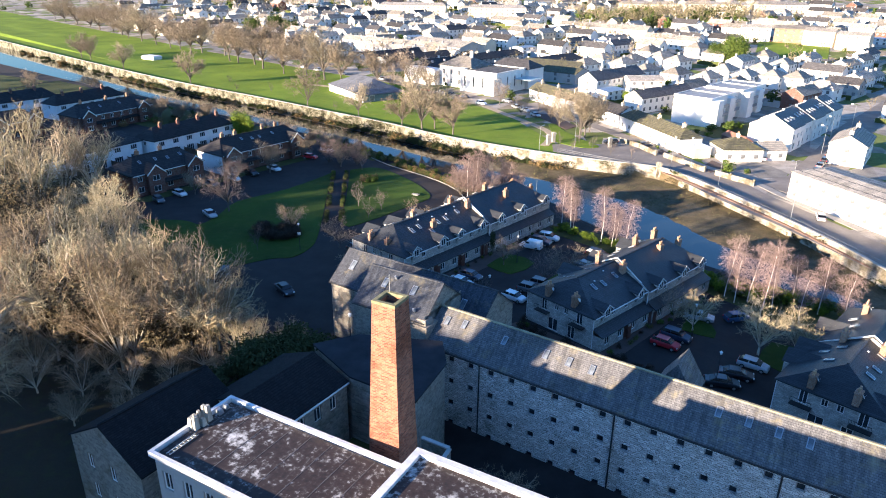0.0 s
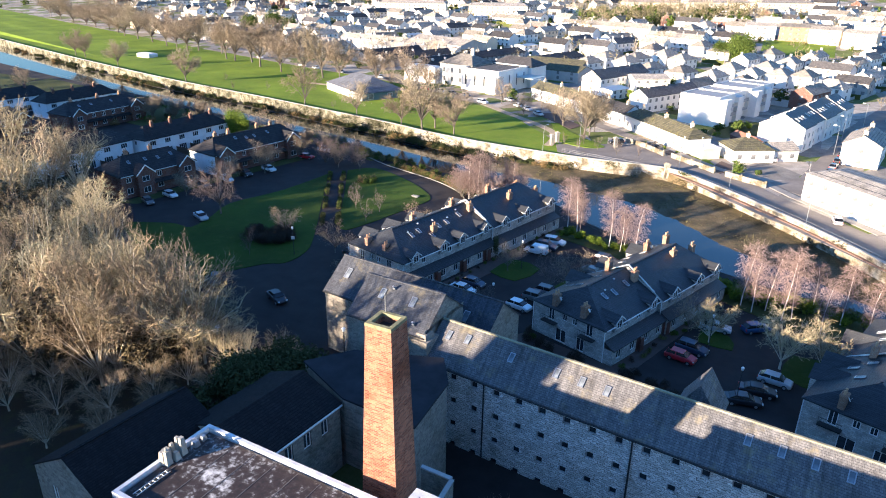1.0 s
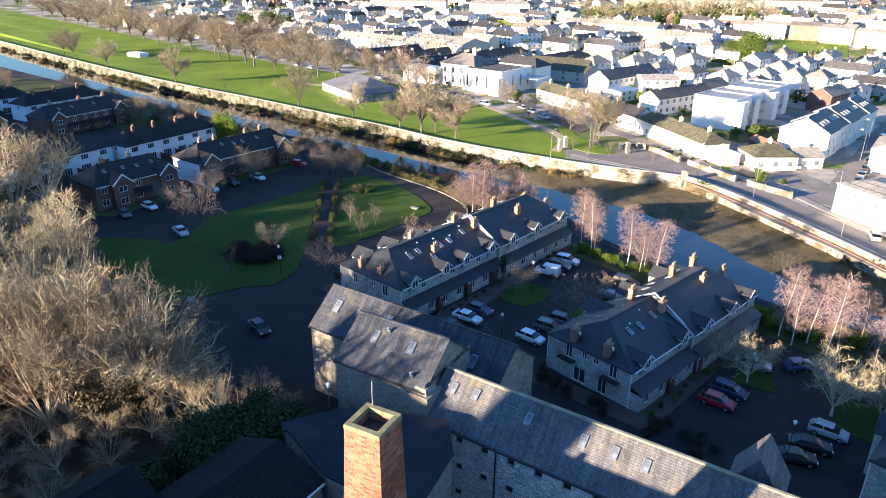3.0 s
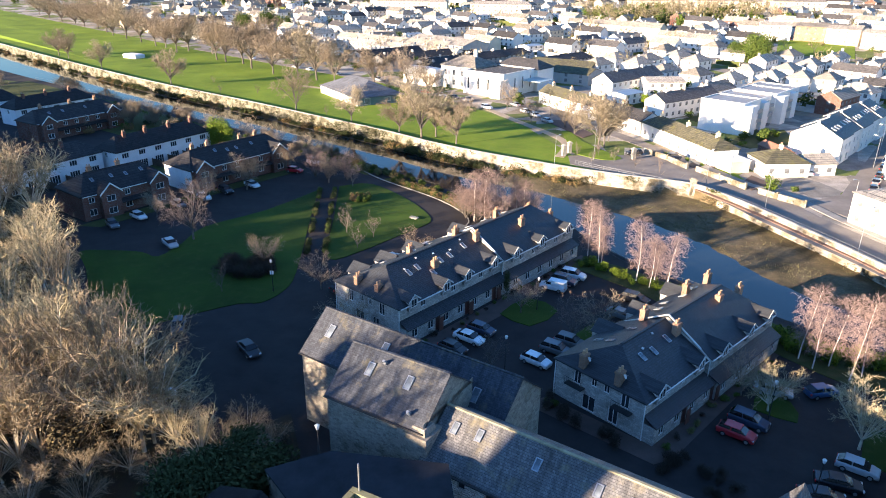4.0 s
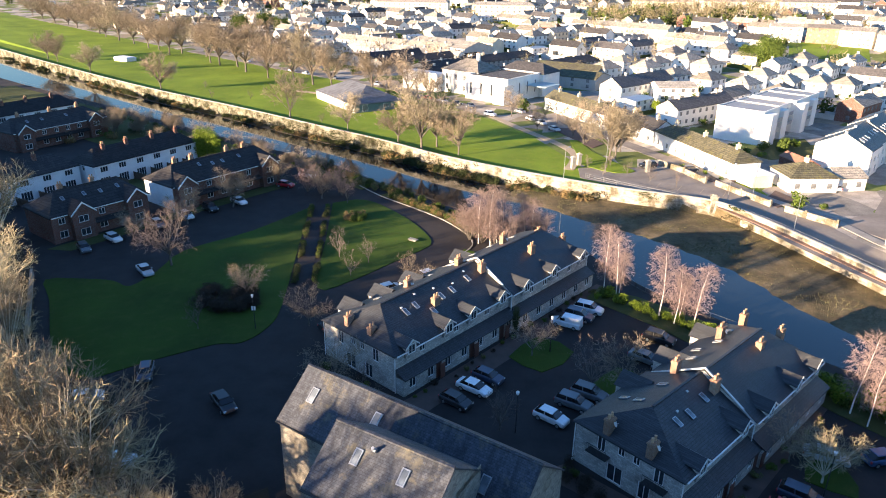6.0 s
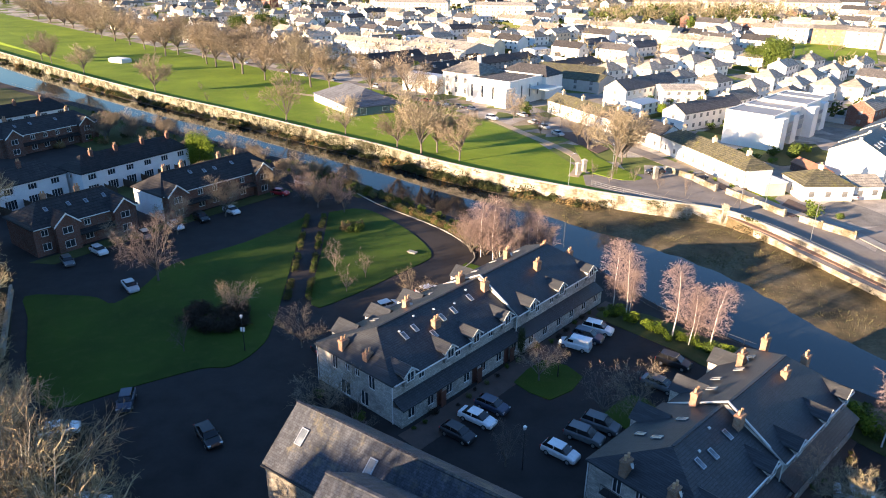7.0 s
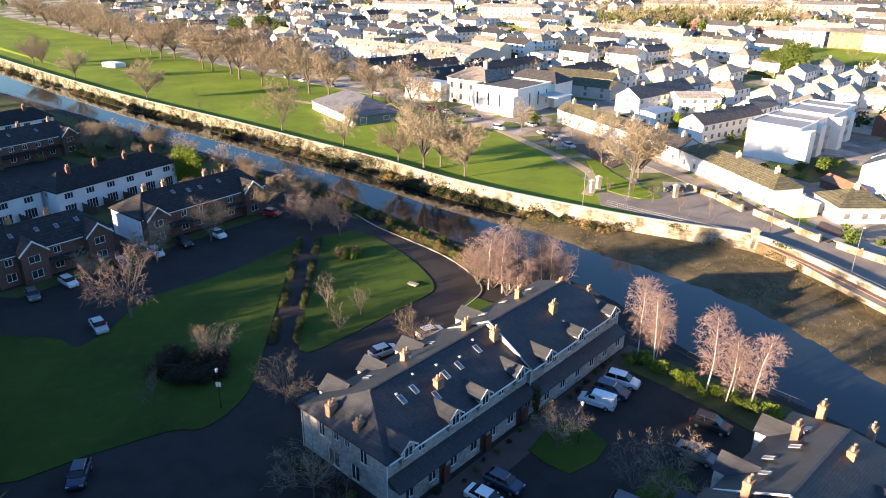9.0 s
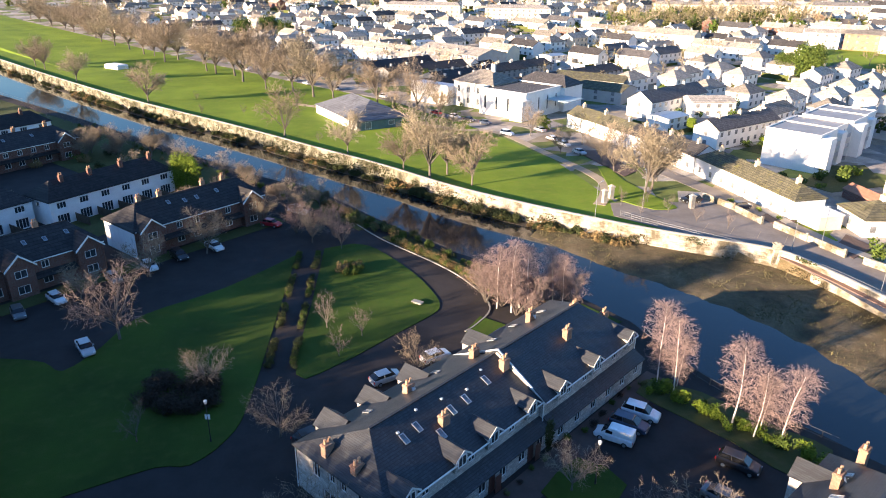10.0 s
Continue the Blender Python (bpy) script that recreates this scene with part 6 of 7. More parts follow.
VASE_ROSE = tree_kind(53, 6, "multi", TWIG_BIRCH, BARK, (22, 9, 5, 5), 0.018)
SHRUB = [leaf_ball("shrub", s, 1.3, 1.3, 1.5, 400, 0.165, LEAF) for s in (61, 62)]
BRIGHT = [leaf_ball("shrub", s, 1.3, 1.3, 1.5, 400, 0.165, LEAF_BRIGHT) for s in (63, 64)]
BEDBUSH = leaf_ball("shrub", 74, 1.3, 1.3, 1.4, 1000, 0.09, leafy("dark_bramble", (0.022, 0.019, 0.015), (0.06, 0.048, 0.036)), 8)
OLIVEBUSH = leaf_ball("shrub", 70, 1.3, 1.3, 1.5, 420, 0.15, LEAF_OLIVE)
DARKBUSH = leaf_ball("shrub", 68, 1.3, 1.3, 1.5, 700, 0.14, LEAF_IVY)
BUSH_FAR = [leaf_ball("shrub", s, 2.2, 2.2, 3.2, 240, 0.36, LEAF) for s in (65, 66)]
BUSH_GOLD = leaf_ball("shrub", 69, 2.2, 2.2, 3.2, 240, 0.36, LEAF_OLIVE)
BUSH_BR = [leaf_ball("shrub", s, 1.5, 1.5, 1.6, 520, 0.15, LEAF_BROWN) for s in (67,)]

MASS = {}


def mass_at(name, x, y, z, s, me, wide=1.0):
    """Adds a shrub to growth that nobody could count."""
    m = pose(x, y, z, 0, 0, random.uniform(0, 360)) @ Matrix.Diagonal((s * wide, s * wide, s, 1))
    vs, fs = MASS.setdefault((name, me.materials[0].name), ([], []))
    k = len(vs)
    vs.extend(tuple(m @ v.co) for v in me.vertices)
    fs.extend(tuple(i + k for i in p.vertices) for p in me.polygons)


def shrub_at(x, y, s, me, name="shrub", label="rounded green garden shrub", wide=1.0, z=0.0, group=""):
    ob = new(name, me)
    ob.matrix_basis = pose(x, y, z, 0, 0, random.uniform(0, 360)) @ Matrix.Diagonal((s * wide, s * wide, s, 1))
    return tagged(ob, label, "shrub", group)


random.seed(21)
# wood west of the lawn
WOOD_EDGE = [(-20.5, 56), (-29, 61), (-33, 65), (-38, 67.5), (-43, 75), (-47, 83.5), (-53, 89), (-59, 97), (-65, 106), (-70, 114), (-76, 124)]
spots = []


def clear(x, y, d):
    if all((x - a) ** 2 + (y - b) ** 2 > d * d for a, b in spots):
        spots.append((x, y))
        return True
    return False


for x, y in WOOD_EDGE[1:]:
    spots.append((x - 2, y - 1))
for i in range(1400):
    x, y = random.uniform(-130, -22), random.uniform(10, 150)
    line_x = -20
    for (x0, y0), (x1, y1) in zip(WOOD_EDGE, WOOD_EDGE[1:]):
        if y0 <= y <= y1:
            line_x = x0 + (x1 - x0) * (y - y0) / (y1 - y0)
    if y > 124:
        line_x = -105 - (y - 124)
    if y < 58:
        continue
    if x < line_x - 2 and x > -0.72 * (y + 32) and not (x > -100 and y > 128):
        clear(x, y, 5.9 if x > -85 else 9.5)
for x, y in spots:
    near = x > -100
    me = random.choice(WOOD)
    set_tree("bare_tree", "tall leafless tree with tangled beige twigs", me, x, y, 0, random.uniform(0.85, 1.4) * (1.0 if y < 82 else 0.8 if y < 105 or x > -78 else 1.25), "wood", wide=random.uniform(0.72, 0.98) if near else 0.95)
# the last eight, from (-46.5, 30.5) on, are unseen, added to dapple the kiln roofs
for x, y, s in ((-30.5, 61.5, 0.95), (-34, 60.5, 1.25), (-39.5, 60, 1.3), (-45.5, 61.5, 1.25), (-52, 61, 1.3), (-58, 62, 1.3), (-41, 66, 1.1), (-48, 67, 1.2), (-24, 57.5, 0.55), (-41.5, 56, 1.1), (-46.5, 30.5, 1.85), (-48.5, 35, 1.75), (-51, 33, 1.8), (-53, 29.5, 1.75), (-56, 24, 1.7), (-62, 23, 1.8), (-52.5, 19.5, 1.65), (-57, 17, 1.75)):
    set_tree("bare_tree", "tall leafless tree with tangled beige twigs", WOOD[(0, 1, 3)[int(x * y) % 3]], x, y, 0, s, "wood", wide=0.8)
for x, y, s in ((-27, 55, 0.3), (-31, 56.5, 0.36), (-35, 55.5, 0.4), (-39.5, 56.5, 0.34), (-43, 55, 0.42), (-48, 56.5, 0.4), (-53, 55.5, 0.45), (-58, 56.5, 0.42), (-33, 51.5, 0.34), (-38, 50.5, 0.4), (-44, 50, 0.38), (-50, 50.5, 0.42), (-30, 47, 0.3), (-36, 45.5, 0.34), (-42, 44, 0.36), (-22.5, 59.5, 0.32), (-19.5, 57.5, 0.3), (-20.5, 62.5, 0.34), (-17.5, 60.5, 0.28)):
    set_tree("brush", "dark leafless brush before the wood", WOOD[(1, 4)[int(x * 7) % 2]], x, y, 0, s, "brush", "shrub", wide=1.2)
# dense leaf masses added inside the wood to block the low sun
UNDER = [leaf_ball("bramble_thicket", s, 3.4, 3.4, 8.0, 2200, 0.24, LEAF_SCRUB, 10) for s in (91, 92)]
for (x0, y0), (x1, y1) in zip(WOOD_EDGE[1:], WOOD_EDGE[2:]):
    for f, off, tall in ((0.0, 5.5, 0.8), (0.5, 6.5, 0.8), (0.25, 12, 1.1), (0.75, 12, 1.1), (0.0, 19, 1.25), (0.5, 19, 1.25)):
        ob = new("bramble_thicket", random.choice(UNDER))
        ob.matrix_basis = pose(x0 + (x1 - x0) * f - off, y0 + (y1 - y0) * f - 1.5, 0, 0, 0, random.uniform(0, 360)) @ Matrix.Scale(random.uniform(0.8, 1.05) * tall, 4)
        tagged(ob, "dark leaf mass added inside the wood to block low sun", "shrub", "wood undergrowth")
# four more added to shade the end wall of the stone store
for x, y, k in ((-32.5, 61, 0.85), (-37, 58, 0.95), (-34, 64.5, 1.0), (-42, 60, 1.1)):
    ob = new("bramble_thicket", UNDER[int(-x) % 2])
    ob.matrix_basis = pose(x, y, 0, 0, 0, x * 40) @ Matrix.Scale(k, 4)
    tagged(ob, "dark leaf mass added inside the wood to block low sun", "shrub", "wood undergrowth")
set_tree("willow_shrub", "small pale spreading leafless tree with ivy at its foot", WOOD[2], -27.5, 60.5, 0, 0.62)

for x, y, s, wide in ((-99, 215, 1.25, 1.2), (-91, 212, 0.85, 1.25), (-84, 219, 0.8, 1.3), (-51.5, 194, 0.7, 1.3), (-40, 180, 0.72, 1.2), (-46.8, 157.5, 1.0, 1.0), (-70, 200, 0.65, 1.2), (-107, 222, 0.9, 1.2), (-34, 172, 0.6, 1.3)):
    set_tree("garden_tree", "rounded leafless garden tree with dense brown twigs", ROUND, x, y, 0, s, "garden trees", wide=wide)
for i in range(26):
    f = i / 25
    x, y = -150 + 95 * f + random.uniform(-2, 2), 271 - 74 * f + random.uniform(-2.5, 1)
    set_tree("bank_bush", "low dark leafless bush on the river bank", SMALL[i % 2], x, y, 0, random.uniform(0.35, 0.62), "bank bushes", "shrub", wide=1.5)
# park avenue and single trees
for x, y in [(-287, 531), (-256, 501), (-240, 488), (-214, 453), (-226, 470), (-199, 438), (-183, 422), (-168, 406), (-160, 400), (-147, 381), (-143, 388), (-117, 355), (-110, 347), (-100, 342), (-92, 327), (-78, 311), (-66, 306), (-56, 296), (-47, 288), (-126, 376), (-84, 334), (-272, 520), (-310, 556), (-330, 578), (-30, 280)]:
    set_tree("park_tree", "large leafless park tree beside the road", random.choice(AVENUE), x, y, land(x, y), random.uniform(1.55, 2.15), "park avenue", wide=random.uniform(1.0, 1.25))
for x, y, s, kind in ((-199, 360, 1.0, 0), (-190, 352, 0.9, 1), (-158, 319, 0.95, 0), (-111, 279, 1.0, 1), (-51.5, 233, 1.15, 3), (-30.4, 216, 0.85, 0), (-14.3, 200.5, 0.9, 2), (-7.5, 195, 1.35, 0), (-3.5, 198.5, 1.1, 2), (2.4, 190, 0.95, 1), (-16, 273, 1.25, 3), (-23, 268, 0.8, 3), (-8, 262, 0.8, 1), (41.2, 187, 1.15, 0), (43.4, 189.5, 1.0, 1), (37.6, 204, 0.8, 4), (36, 212, 0.8, 4), (26.4, 220, 0.6, 4), (20, 240, 0.7, 3), (46, 196, 0.7, 4)):
    set_tree("park_tree", "leafless park tree with a rounded crown" if kind < 3 else "leafless park tree with reddish twigs", (AVENUE + REDDISH)[kind], x, y, land(x, y), s * 1.25, "park trees")
for x, y in ((-86, 262), (-72, 262), (-40, 226), (-96, 285), (34, 178), (38, 175.6), (42.8, 173.8), (47, 168.6), (36.8, 172.6), (52, 165), (40, 180)):
    set_tree("young_tree", "slim young leafless tree", SMALL[0], x, y, land(x, y), random.uniform(0.55, 0.8), "young trees", wide=0.7)
# lawn trees
for x, y, s, me in ((-46.5, 119.4, 1.25, BROAD[1]), (-30.3, 108, 1.1, VASE[1]), (-34.6, 98, 0.8, SMALL[0]), (-19.3, 99.6, 1.15, VASE[0]), (-13.4, 121.9, 0.8, SMALL[1]), (-18.7, 124, 0.85, SMALL[0]), (-15.7, 116.5, 0.7, SMALL[1]), (-5, 112.9, 1.0, VASE[1]), (-27.5, 156, 1.0, REDDISH[0]), (-21.5, 153, 1.05, SMALL[1]), (-24.5, 160, 1.1, SMALL[0])):
    s = s * (0.8 if me in BROAD else 0.66 if me in REDDISH else 1.0)
    set_tree("lawn_tree", "small leafless tree on the lawn", me, x, y, 0.05, s * (1.15 if me in SMALL else 1.0), "lawn trees", wide=0.8 if me in SMALL else 1.0)
for x, y, s, me in ((11.7, 92.6, 0.95, VASE[0]), (18.2, 85.6, 1.0, SMALL[0]), (22.0, 86, 1.05, VASE[1]), (36.6, 72.4, 1.0, VASE[0]), (38.5, 69.2, 1.15, VASE_GOLD), (45.6, 62.6, 1.5, VASE_GOLD), (50.5, 61.5, 1.3, VASE_GOLD), (6.5, 76.8, 0.9, SMALL[0]), (-13, 84.5, 1.1, VASE[1]), (-9.5, 80.5, 0.9, SMALL[1])):
    set_tree("car_park_tree", "small leafless tree with upswept pinkish branches", me, x, y, 0.05, s * 1.1, "car park trees", wide=1.05)
for x, y, s in ((-50.9, 139.6, 0.75), (-45, 149.6, 0.85), (-58, 131, 0.6), (-39, 163.5, 0.7), (-33.5, 170.5, 0.75), (-97, 209, 0.9), (-92, 215.6, 0.8), (-82, 213, 0.75), (-48, 186, 0.7), (-70, 205, 0.7), (-57, 196, 0.65), (-30, 176, 0.6)):
    set_tree("garden_tree", "rounded leafless garden tree with dense brown twigs", REDDISH[int(x) % 2], x, y, 0, s * 0.9, "garden trees", wide=1.15)
for i in range(46):
    x, y = random.choice(((-70, 190), (-84, 198), (-98, 208), (-116, 217), (-132, 226), (-54, 180), (-86, 176), (-100, 168), (-118, 158), (-104, 200), (-122, 208), (-146, 196), (-60, 178)))
    x, y = x + random.gauss(0, 3.5), y + random.gauss(0, 3)
    if i % 3:
        shrub_at(x, y, random.uniform(0.7, 1.2), random.choice((DARKBUSH, SHRUB[0], BUSH_BR[0])), label="dark garden shrub behind the estate houses", group="estate gardens", wide=1.2)
    else:
        set_tree("garden_tree", "rounded leafless garden tree with dense brown twigs", REDDISH[i % 2], x, y, 0, random.uniform(0.35, 0.55), "garden trees", wide=1.1)
# reddish many-stemmed bushes between the birches and the road
for x, y, s in ((4.2, 133.4, 1.25), (6.6, 132.2, 1.4), (8.6, 129.4, 1.2), (3.4, 136.6, 1.05), (11.2, 130.6, 1.15), (13.2, 134.6, 1.2), (16.4, 135.2, 1.15), (6.2, 135.8, 1.2), (17.6, 133.2, 1.0), (-23.5, 158.6, 1.1), (-28.5, 159.5, 1.2), (-31.5, 160.5, 1.0)):
    set_tree("river_bush", "leafless reddish many-stemmed bush by the river", VASE_ROSE, x, y, 0.05, s * 1.05, "river bushes", wide=1.05)
# birches by the river
for x, y, s in ((5.8, 131.4, 1.0), (7.9, 130.2, 1.05), (10.6, 133, 0.95), (9.2, 131.6, 0.8), (14.6, 134.4, 0.85), (16.0, 133.6, 0.8), (25, 112, 1.0), (26.6, 110.2, 0.98), (27.4, 111.6, 0.7), (31.7, 104.4, 1.05), (33.2, 102, 0.85), (34.0, 102.6, 0.7), (35.6, 100.8, 0.95), (47.5, 81, 1.0), (48.2, 78.6, 0.9), (50.6, 79.2, 0.95), (51.6, 76, 1.1), (53.6, 76.8, 0.9), (57.4, 78.6, 0.8), (60, 75, 0.95), (55, 71, 0.8), (62, 71.5, 0.85)):
    set_tree("birch", "slender white-stemmed birch with drooping pinkish twigs", random.choice(BIRCH), x, y, 0.05, s * 1.05, "river birches", wide=0.95)


for i in range(30):
    f = i / 29
    x, y = 24 + 15 * f + random.uniform(-0.8, 0.8), 110.6 - 13.5 * f + random.uniform(-0.8, 0.8)
    shrub_at(x, y, random.uniform(0.6, 1.1), random.choice(BRIGHT if i % 3 else SHRUB), label="yellow-green shrub on the river bank", group="bank shrubs")
for i in range(34):
    f = i / 33
    x, y = 44 + 19 * f + random.uniform(-1.2, 1.2), 86.5 - 12 * f + random.uniform(-1.8, 1.8)
    shrub_at(x, y, random.uniform(0.7, 1.3), random.choice(BRIGHT if i % 2 else SHRUB), label="yellow-green shrub on the river bank", group="bank shrubs")
for i in range(60):
    f = i / 59
    x, y = -34 + 24 * f, 184 - 25 * f - 3 * math.sin(f * 3)
    mass_at("river_hedge", x + random.uniform(-1.0, 1.6), y + random.uniform(-1.0, 1.6), 0, random.uniform(0.45, 1.05), random.choice(SHRUB + BUSH_BR + [DARKBUSH, OLIVEBUSH, OLIVEBUSH]))
for i, (x, y) in enumerate(smooth([(-12.6, 157.6), (-7.6, 152.4), (-2.6, 147.2), (0.9, 142.8), (3.2, 139.2), (5.2, 136)], 14)):
    mass_at("river_hedge", x + random.uniform(-0.25, 0.25), y + random.uniform(-0.25, 0.25), 0.05, random.uniform(0.62, 0.82), random.choice((OLIVEBUSH, OLIVEBUSH, SHRUB[1], BUSH_BR[0])), 0.85)
    if i % 3 == 0:
        mass_at("river_hedge", x + 2.2 + random.uniform(-0.8, 0.8), y + 2.0 + random.uniform(-0.8, 0.8), 0.05, random.uniform(0.4, 1.0), random.choice((DARKBUSH, BUSH_BR[0], SHRUB[0])), 0.9)
for i in range(30):
    f = i / 29
    x, y = -118 + 80 * f, 247 - 62 * f - 3 * math.sin(f * 3.1)
    shrub_at(x + random.uniform(-2, 2), y + random.uniform(-3, 1), random.uniform(0.4, 0.85), random.choice(SHRUB + BUSH_BR), label="scrubby shrub beside the river", group="river scrub")
for dx in (-1.6, 1.6):
    for i in range(64):
        f = i / 63
        if 0.2 < f * 4 % 1 < 0.92:
            mass_at("path_hedge", -27.2 + 4.6 * f + dx + random.uniform(-0.12, 0.12), 153 - 41 * f, 0.05, random.uniform(0.38, 0.5), random.choice((DARKBUSH, OLIVEBUSH, SHRUB[0])), 1.15)
for i in range(7):
    a = i * 0.9
    shrub_at(-18.4 + math.cos(a) * 1.5, 143.6 + math.sin(a) * 1.5, 0.8, random.choice(SHRUB + BUSH_BR), label="rounded shrub in a lawn bed", group="lawn bed")
for i in range(30):
    a, r = random.uniform(0, 6.28), 3.4 * math.sqrt(random.random())
    shrub_at(-33 + math.cos(a) * r * 1.45, 106.5 + math.sin(a) * r, random.uniform(0.95, 1.15), BEDBUSH, label="dark leafless bramble shrub in a large lawn bed", wide=1.2, group="dark lawn bed")
# evergreens
EVER = leaf_ball("evergreen_crown", 71, 3.6, 3.6, 7.5, 9000, 0.2, LEAF_BRIGHT, 16)
EVER2 = leaf_ball("evergreen_crown", 72, 7.5, 7.5, 13, 8000, 0.42, LEAF, 22)
for x, y, me, s in ((-62, 185, EVER, 1.0), (146.8, 345, EVER2, 1.0), (140, 352, EVER2, 0.7), (-137, 478, EVER2, 0.8), (-108, 470, EVER2, 0.7), (-124, 490, EVER2, 0.8), (70, 250, EVER, 0.5), (96, 262, EVER, 0.4)):
    z = 0 if y < 200 else land(x, y)
    ob = thing("evergreen_tree", "dense evergreen tree with an uneven crown", "tree", pose(x, y, z, 0, 0, x) @ Matrix.Scale(s, 4))
    put("crown", me, ob)
    bm = bmesh.new()
    rod(bm, (0, 0, -0.5), (0, 0, 4.5), 0.4, 0.2)
    part("trunk", bm, BARK, ob)
cy = leaf_ball("columnar_shrub", 73, 0.75, 0.75, 4.4, 1500, 0.1, LEAF_IVY, 6)
q = Vector((-5.7, 83.6)) + Vector((math.cos(radians(48.9)), math.sin(radians(48.9)))) * 21.0 + Vector((math.sin(radians(48.9)), -math.cos(radians(48.9)))) * 2.4
shrub_at(q.x, q.y, 1.0, cy, "columnar_shrub", "dark narrow columnar evergreen against the terrace")
# ivy-covered bank by the yard
IVY = [leaf_ball("ivy_mound", s, 2.6, 2.6, 1.6, 1000, 0.17, LEAF_IVY, 8) for s in (81, 82)]
for i in range(46):
    f = random.random()
    x, y = -21.5 + 7.5 * f + random.uniform(-3.2, 1.5), 34 + 15 * f + random.uniform(-1.5, 3)
    shrub_at(x, y, random.uniform(0.8, 1.2), random.choice(IVY), "ivy_mound", "ivy and bramble covering the bank", z=random.uniform(6.5, 9.6), group="ivy bank")
for i in range(24):
    x, y = random.uniform(-27, -15), random.uniform(48, 62)
    shrub_at(x, y, random.uniform(0.6, 1.1), BEDBUSH, "bramble_mound", "dark leafless bramble covering the bank", z=random.uniform(0, 1.5), group="ivy bank")
bank = thing("earth_bank", "steep overgrown earth bank behind the mill wing", "bank", pose(-17.2, 41, 0, 0, 0, 63))
part("soil", blocks((-8, 9.5, 0, 7, -1, 8.6, 1.5)), EARTH, bank)
for i in range(26):
    x, y = random.uniform(3, 22), random.uniform(16, 32)
    if y < 41 - x * 0.62:
        shrub_at(x, y, random.uniform(0.7, 1.2), random.choice(IVY), "ivy_mound", "bramble in the dark mill yard", group="yard bramble")
for x, y, h in ((6, 31, 1.0), (8.5, 29, 1.1), (11, 27.5, 0.9)):
    set_tree("yard_shrub", "bare whippy shrub in the mill yard", VASE[0], x, y, 0, h, "yard shrubs")
# shrubs by the terraces
for ox, oy, a, L in ((-5.7, 83.6, 48.9, 42), (22.2, 63.5, 43.6, 30)):
    u = Vector((math.cos(radians(a)), math.sin(radians(a))))
    v = Vector((u.y, -u.x))
    for i in range(int(L / 2.2)):
        p = Vector((ox, oy)) + u * (i * 2.2 + random.uniform(0, 1)) + v * random.uniform(2.3, 3.2)
        shrub_at(p.x, p.y, random.uniform(0.25, 0.55), random.choice((SHRUB[0], BEDBUSH, OLIVEBUSH)), label="low planting along the terrace front", group="terrace planting")
    for i in range(10):
        p = Vector((ox, oy)) - u * random.uniform(1.5, 3.5) - v * random.uniform(0, 12)
        shrub_at(p.x, p.y, random.uniform(0.5, 0.95), random.choice((SHRUB[0], BEDBUSH, BEDBUSH)), label="dark shrub beside the terrace end", group="terrace planting")
for i in range(16):
    shrub_at(26 + random.uniform(-3, 4), 58 + random.uniform(-3, 3), random.uniform(0.5, 0.9), BEDBUSH, label="dark leafless shrub beside the terrace", group="terrace planting")
# town gardens; far off they merge into one growth
far_lists = {}


def far_off(me, m):
    """Adds a copy of a mesh to the far growth of its material."""
    vs, fs = far_lists.setdefault(me.materials[0].name, ([], []))
    k = len(vs)
    vs.extend(tuple(m @ v.co) for v in me.vertices)
    fs.extend(tuple(i + k for i in p.vertices) for p in me.polygons)


def green_at(x, y, tall, bush, s):
    z = land(x, y)
    m = pose(x, y, z, 0, 0, random.uniform(0, 360)) @ Matrix.Scale(s, 4)
    if y > 330:
        for me in ([random.choice(BUSH_FAR + [BUSH_GOLD] * 2)] if bush else random.choice(FAR)):
            far_off(me, m)
    elif bush:
        shrub_at(x, y, s, random.choice(BUSH_FAR), "garden_bush", "green garden bush between town houses", z=z, group="town greenery")
    else:
        set_tree("town_tree", "leafless tree between town houses", random.choice(FAR), x, y, z, s, "town trees")


for i, (x, y) in enumerate(GARDEN):
    if random.random() < 0.55:
        green_at(x, y, 0, True, random.uniform(0.7, 1.6))
    else:
        green_at(x, y, 0, False, random.uniform(0.4, 0.85))
for i in range(150):
    x, y = random.uniform(92, 225), random.uniform(480, 562)
    green_at(x, y, 0, i % 2, random.uniform(0.9, 1.3) * (2.0 if i % 2 else 1.1))
for x, y, r, g, *_ in [(*q, 0) for q in TAKEN if q[1] > 255 and q[2] >= 6][::2]:
    green_at(x + random.choice((-1, 1)) * (r + 2), y - r - 2, 0, random.random() < 0.75, random.uniform(0.45, 1.1))
for i in range(240):
    x = random.uniform(-520, 420)
    y = random.uniform(610, 800) if x > -260 else random.uniform(max(590, 0.92 * -x + 265), 860)
    green_at(x, y, 0, i % 4 == 0, random.uniform(0.8, 1.3) * (1.5 if i % 4 == 0 else 1))
for mat, (vs, fs) in far_lists.items():
    tagged(new("far_growth", raw_mesh("far_growth", vs, fs, bpy.data.materials[mat])), "bare trees and green bushes on the far hillside", "trees", kind="stuff")
# dark strip painted for the wall's reflection, and scrub, at the far river wall's foot
slab("foreshore", strip([(x - 1.1, y - 1.1) for x, y in WALL_LINE if -185 < x < 19], 2.4), WATER_Z + 0.06, FOOT_REFLECTION, "narrow dark strip standing for the river wall's reflection", "mud bank", 0.1)
random.seed(91)
for i in range(190):
    k = random.randrange(7, 46)
    x, y = WALL_LINE[k]
    q = random.random()
    x, y = x + (WALL_LINE[k + 1][0] - x) * q, y + (WALL_LINE[k + 1][1] - y) * q
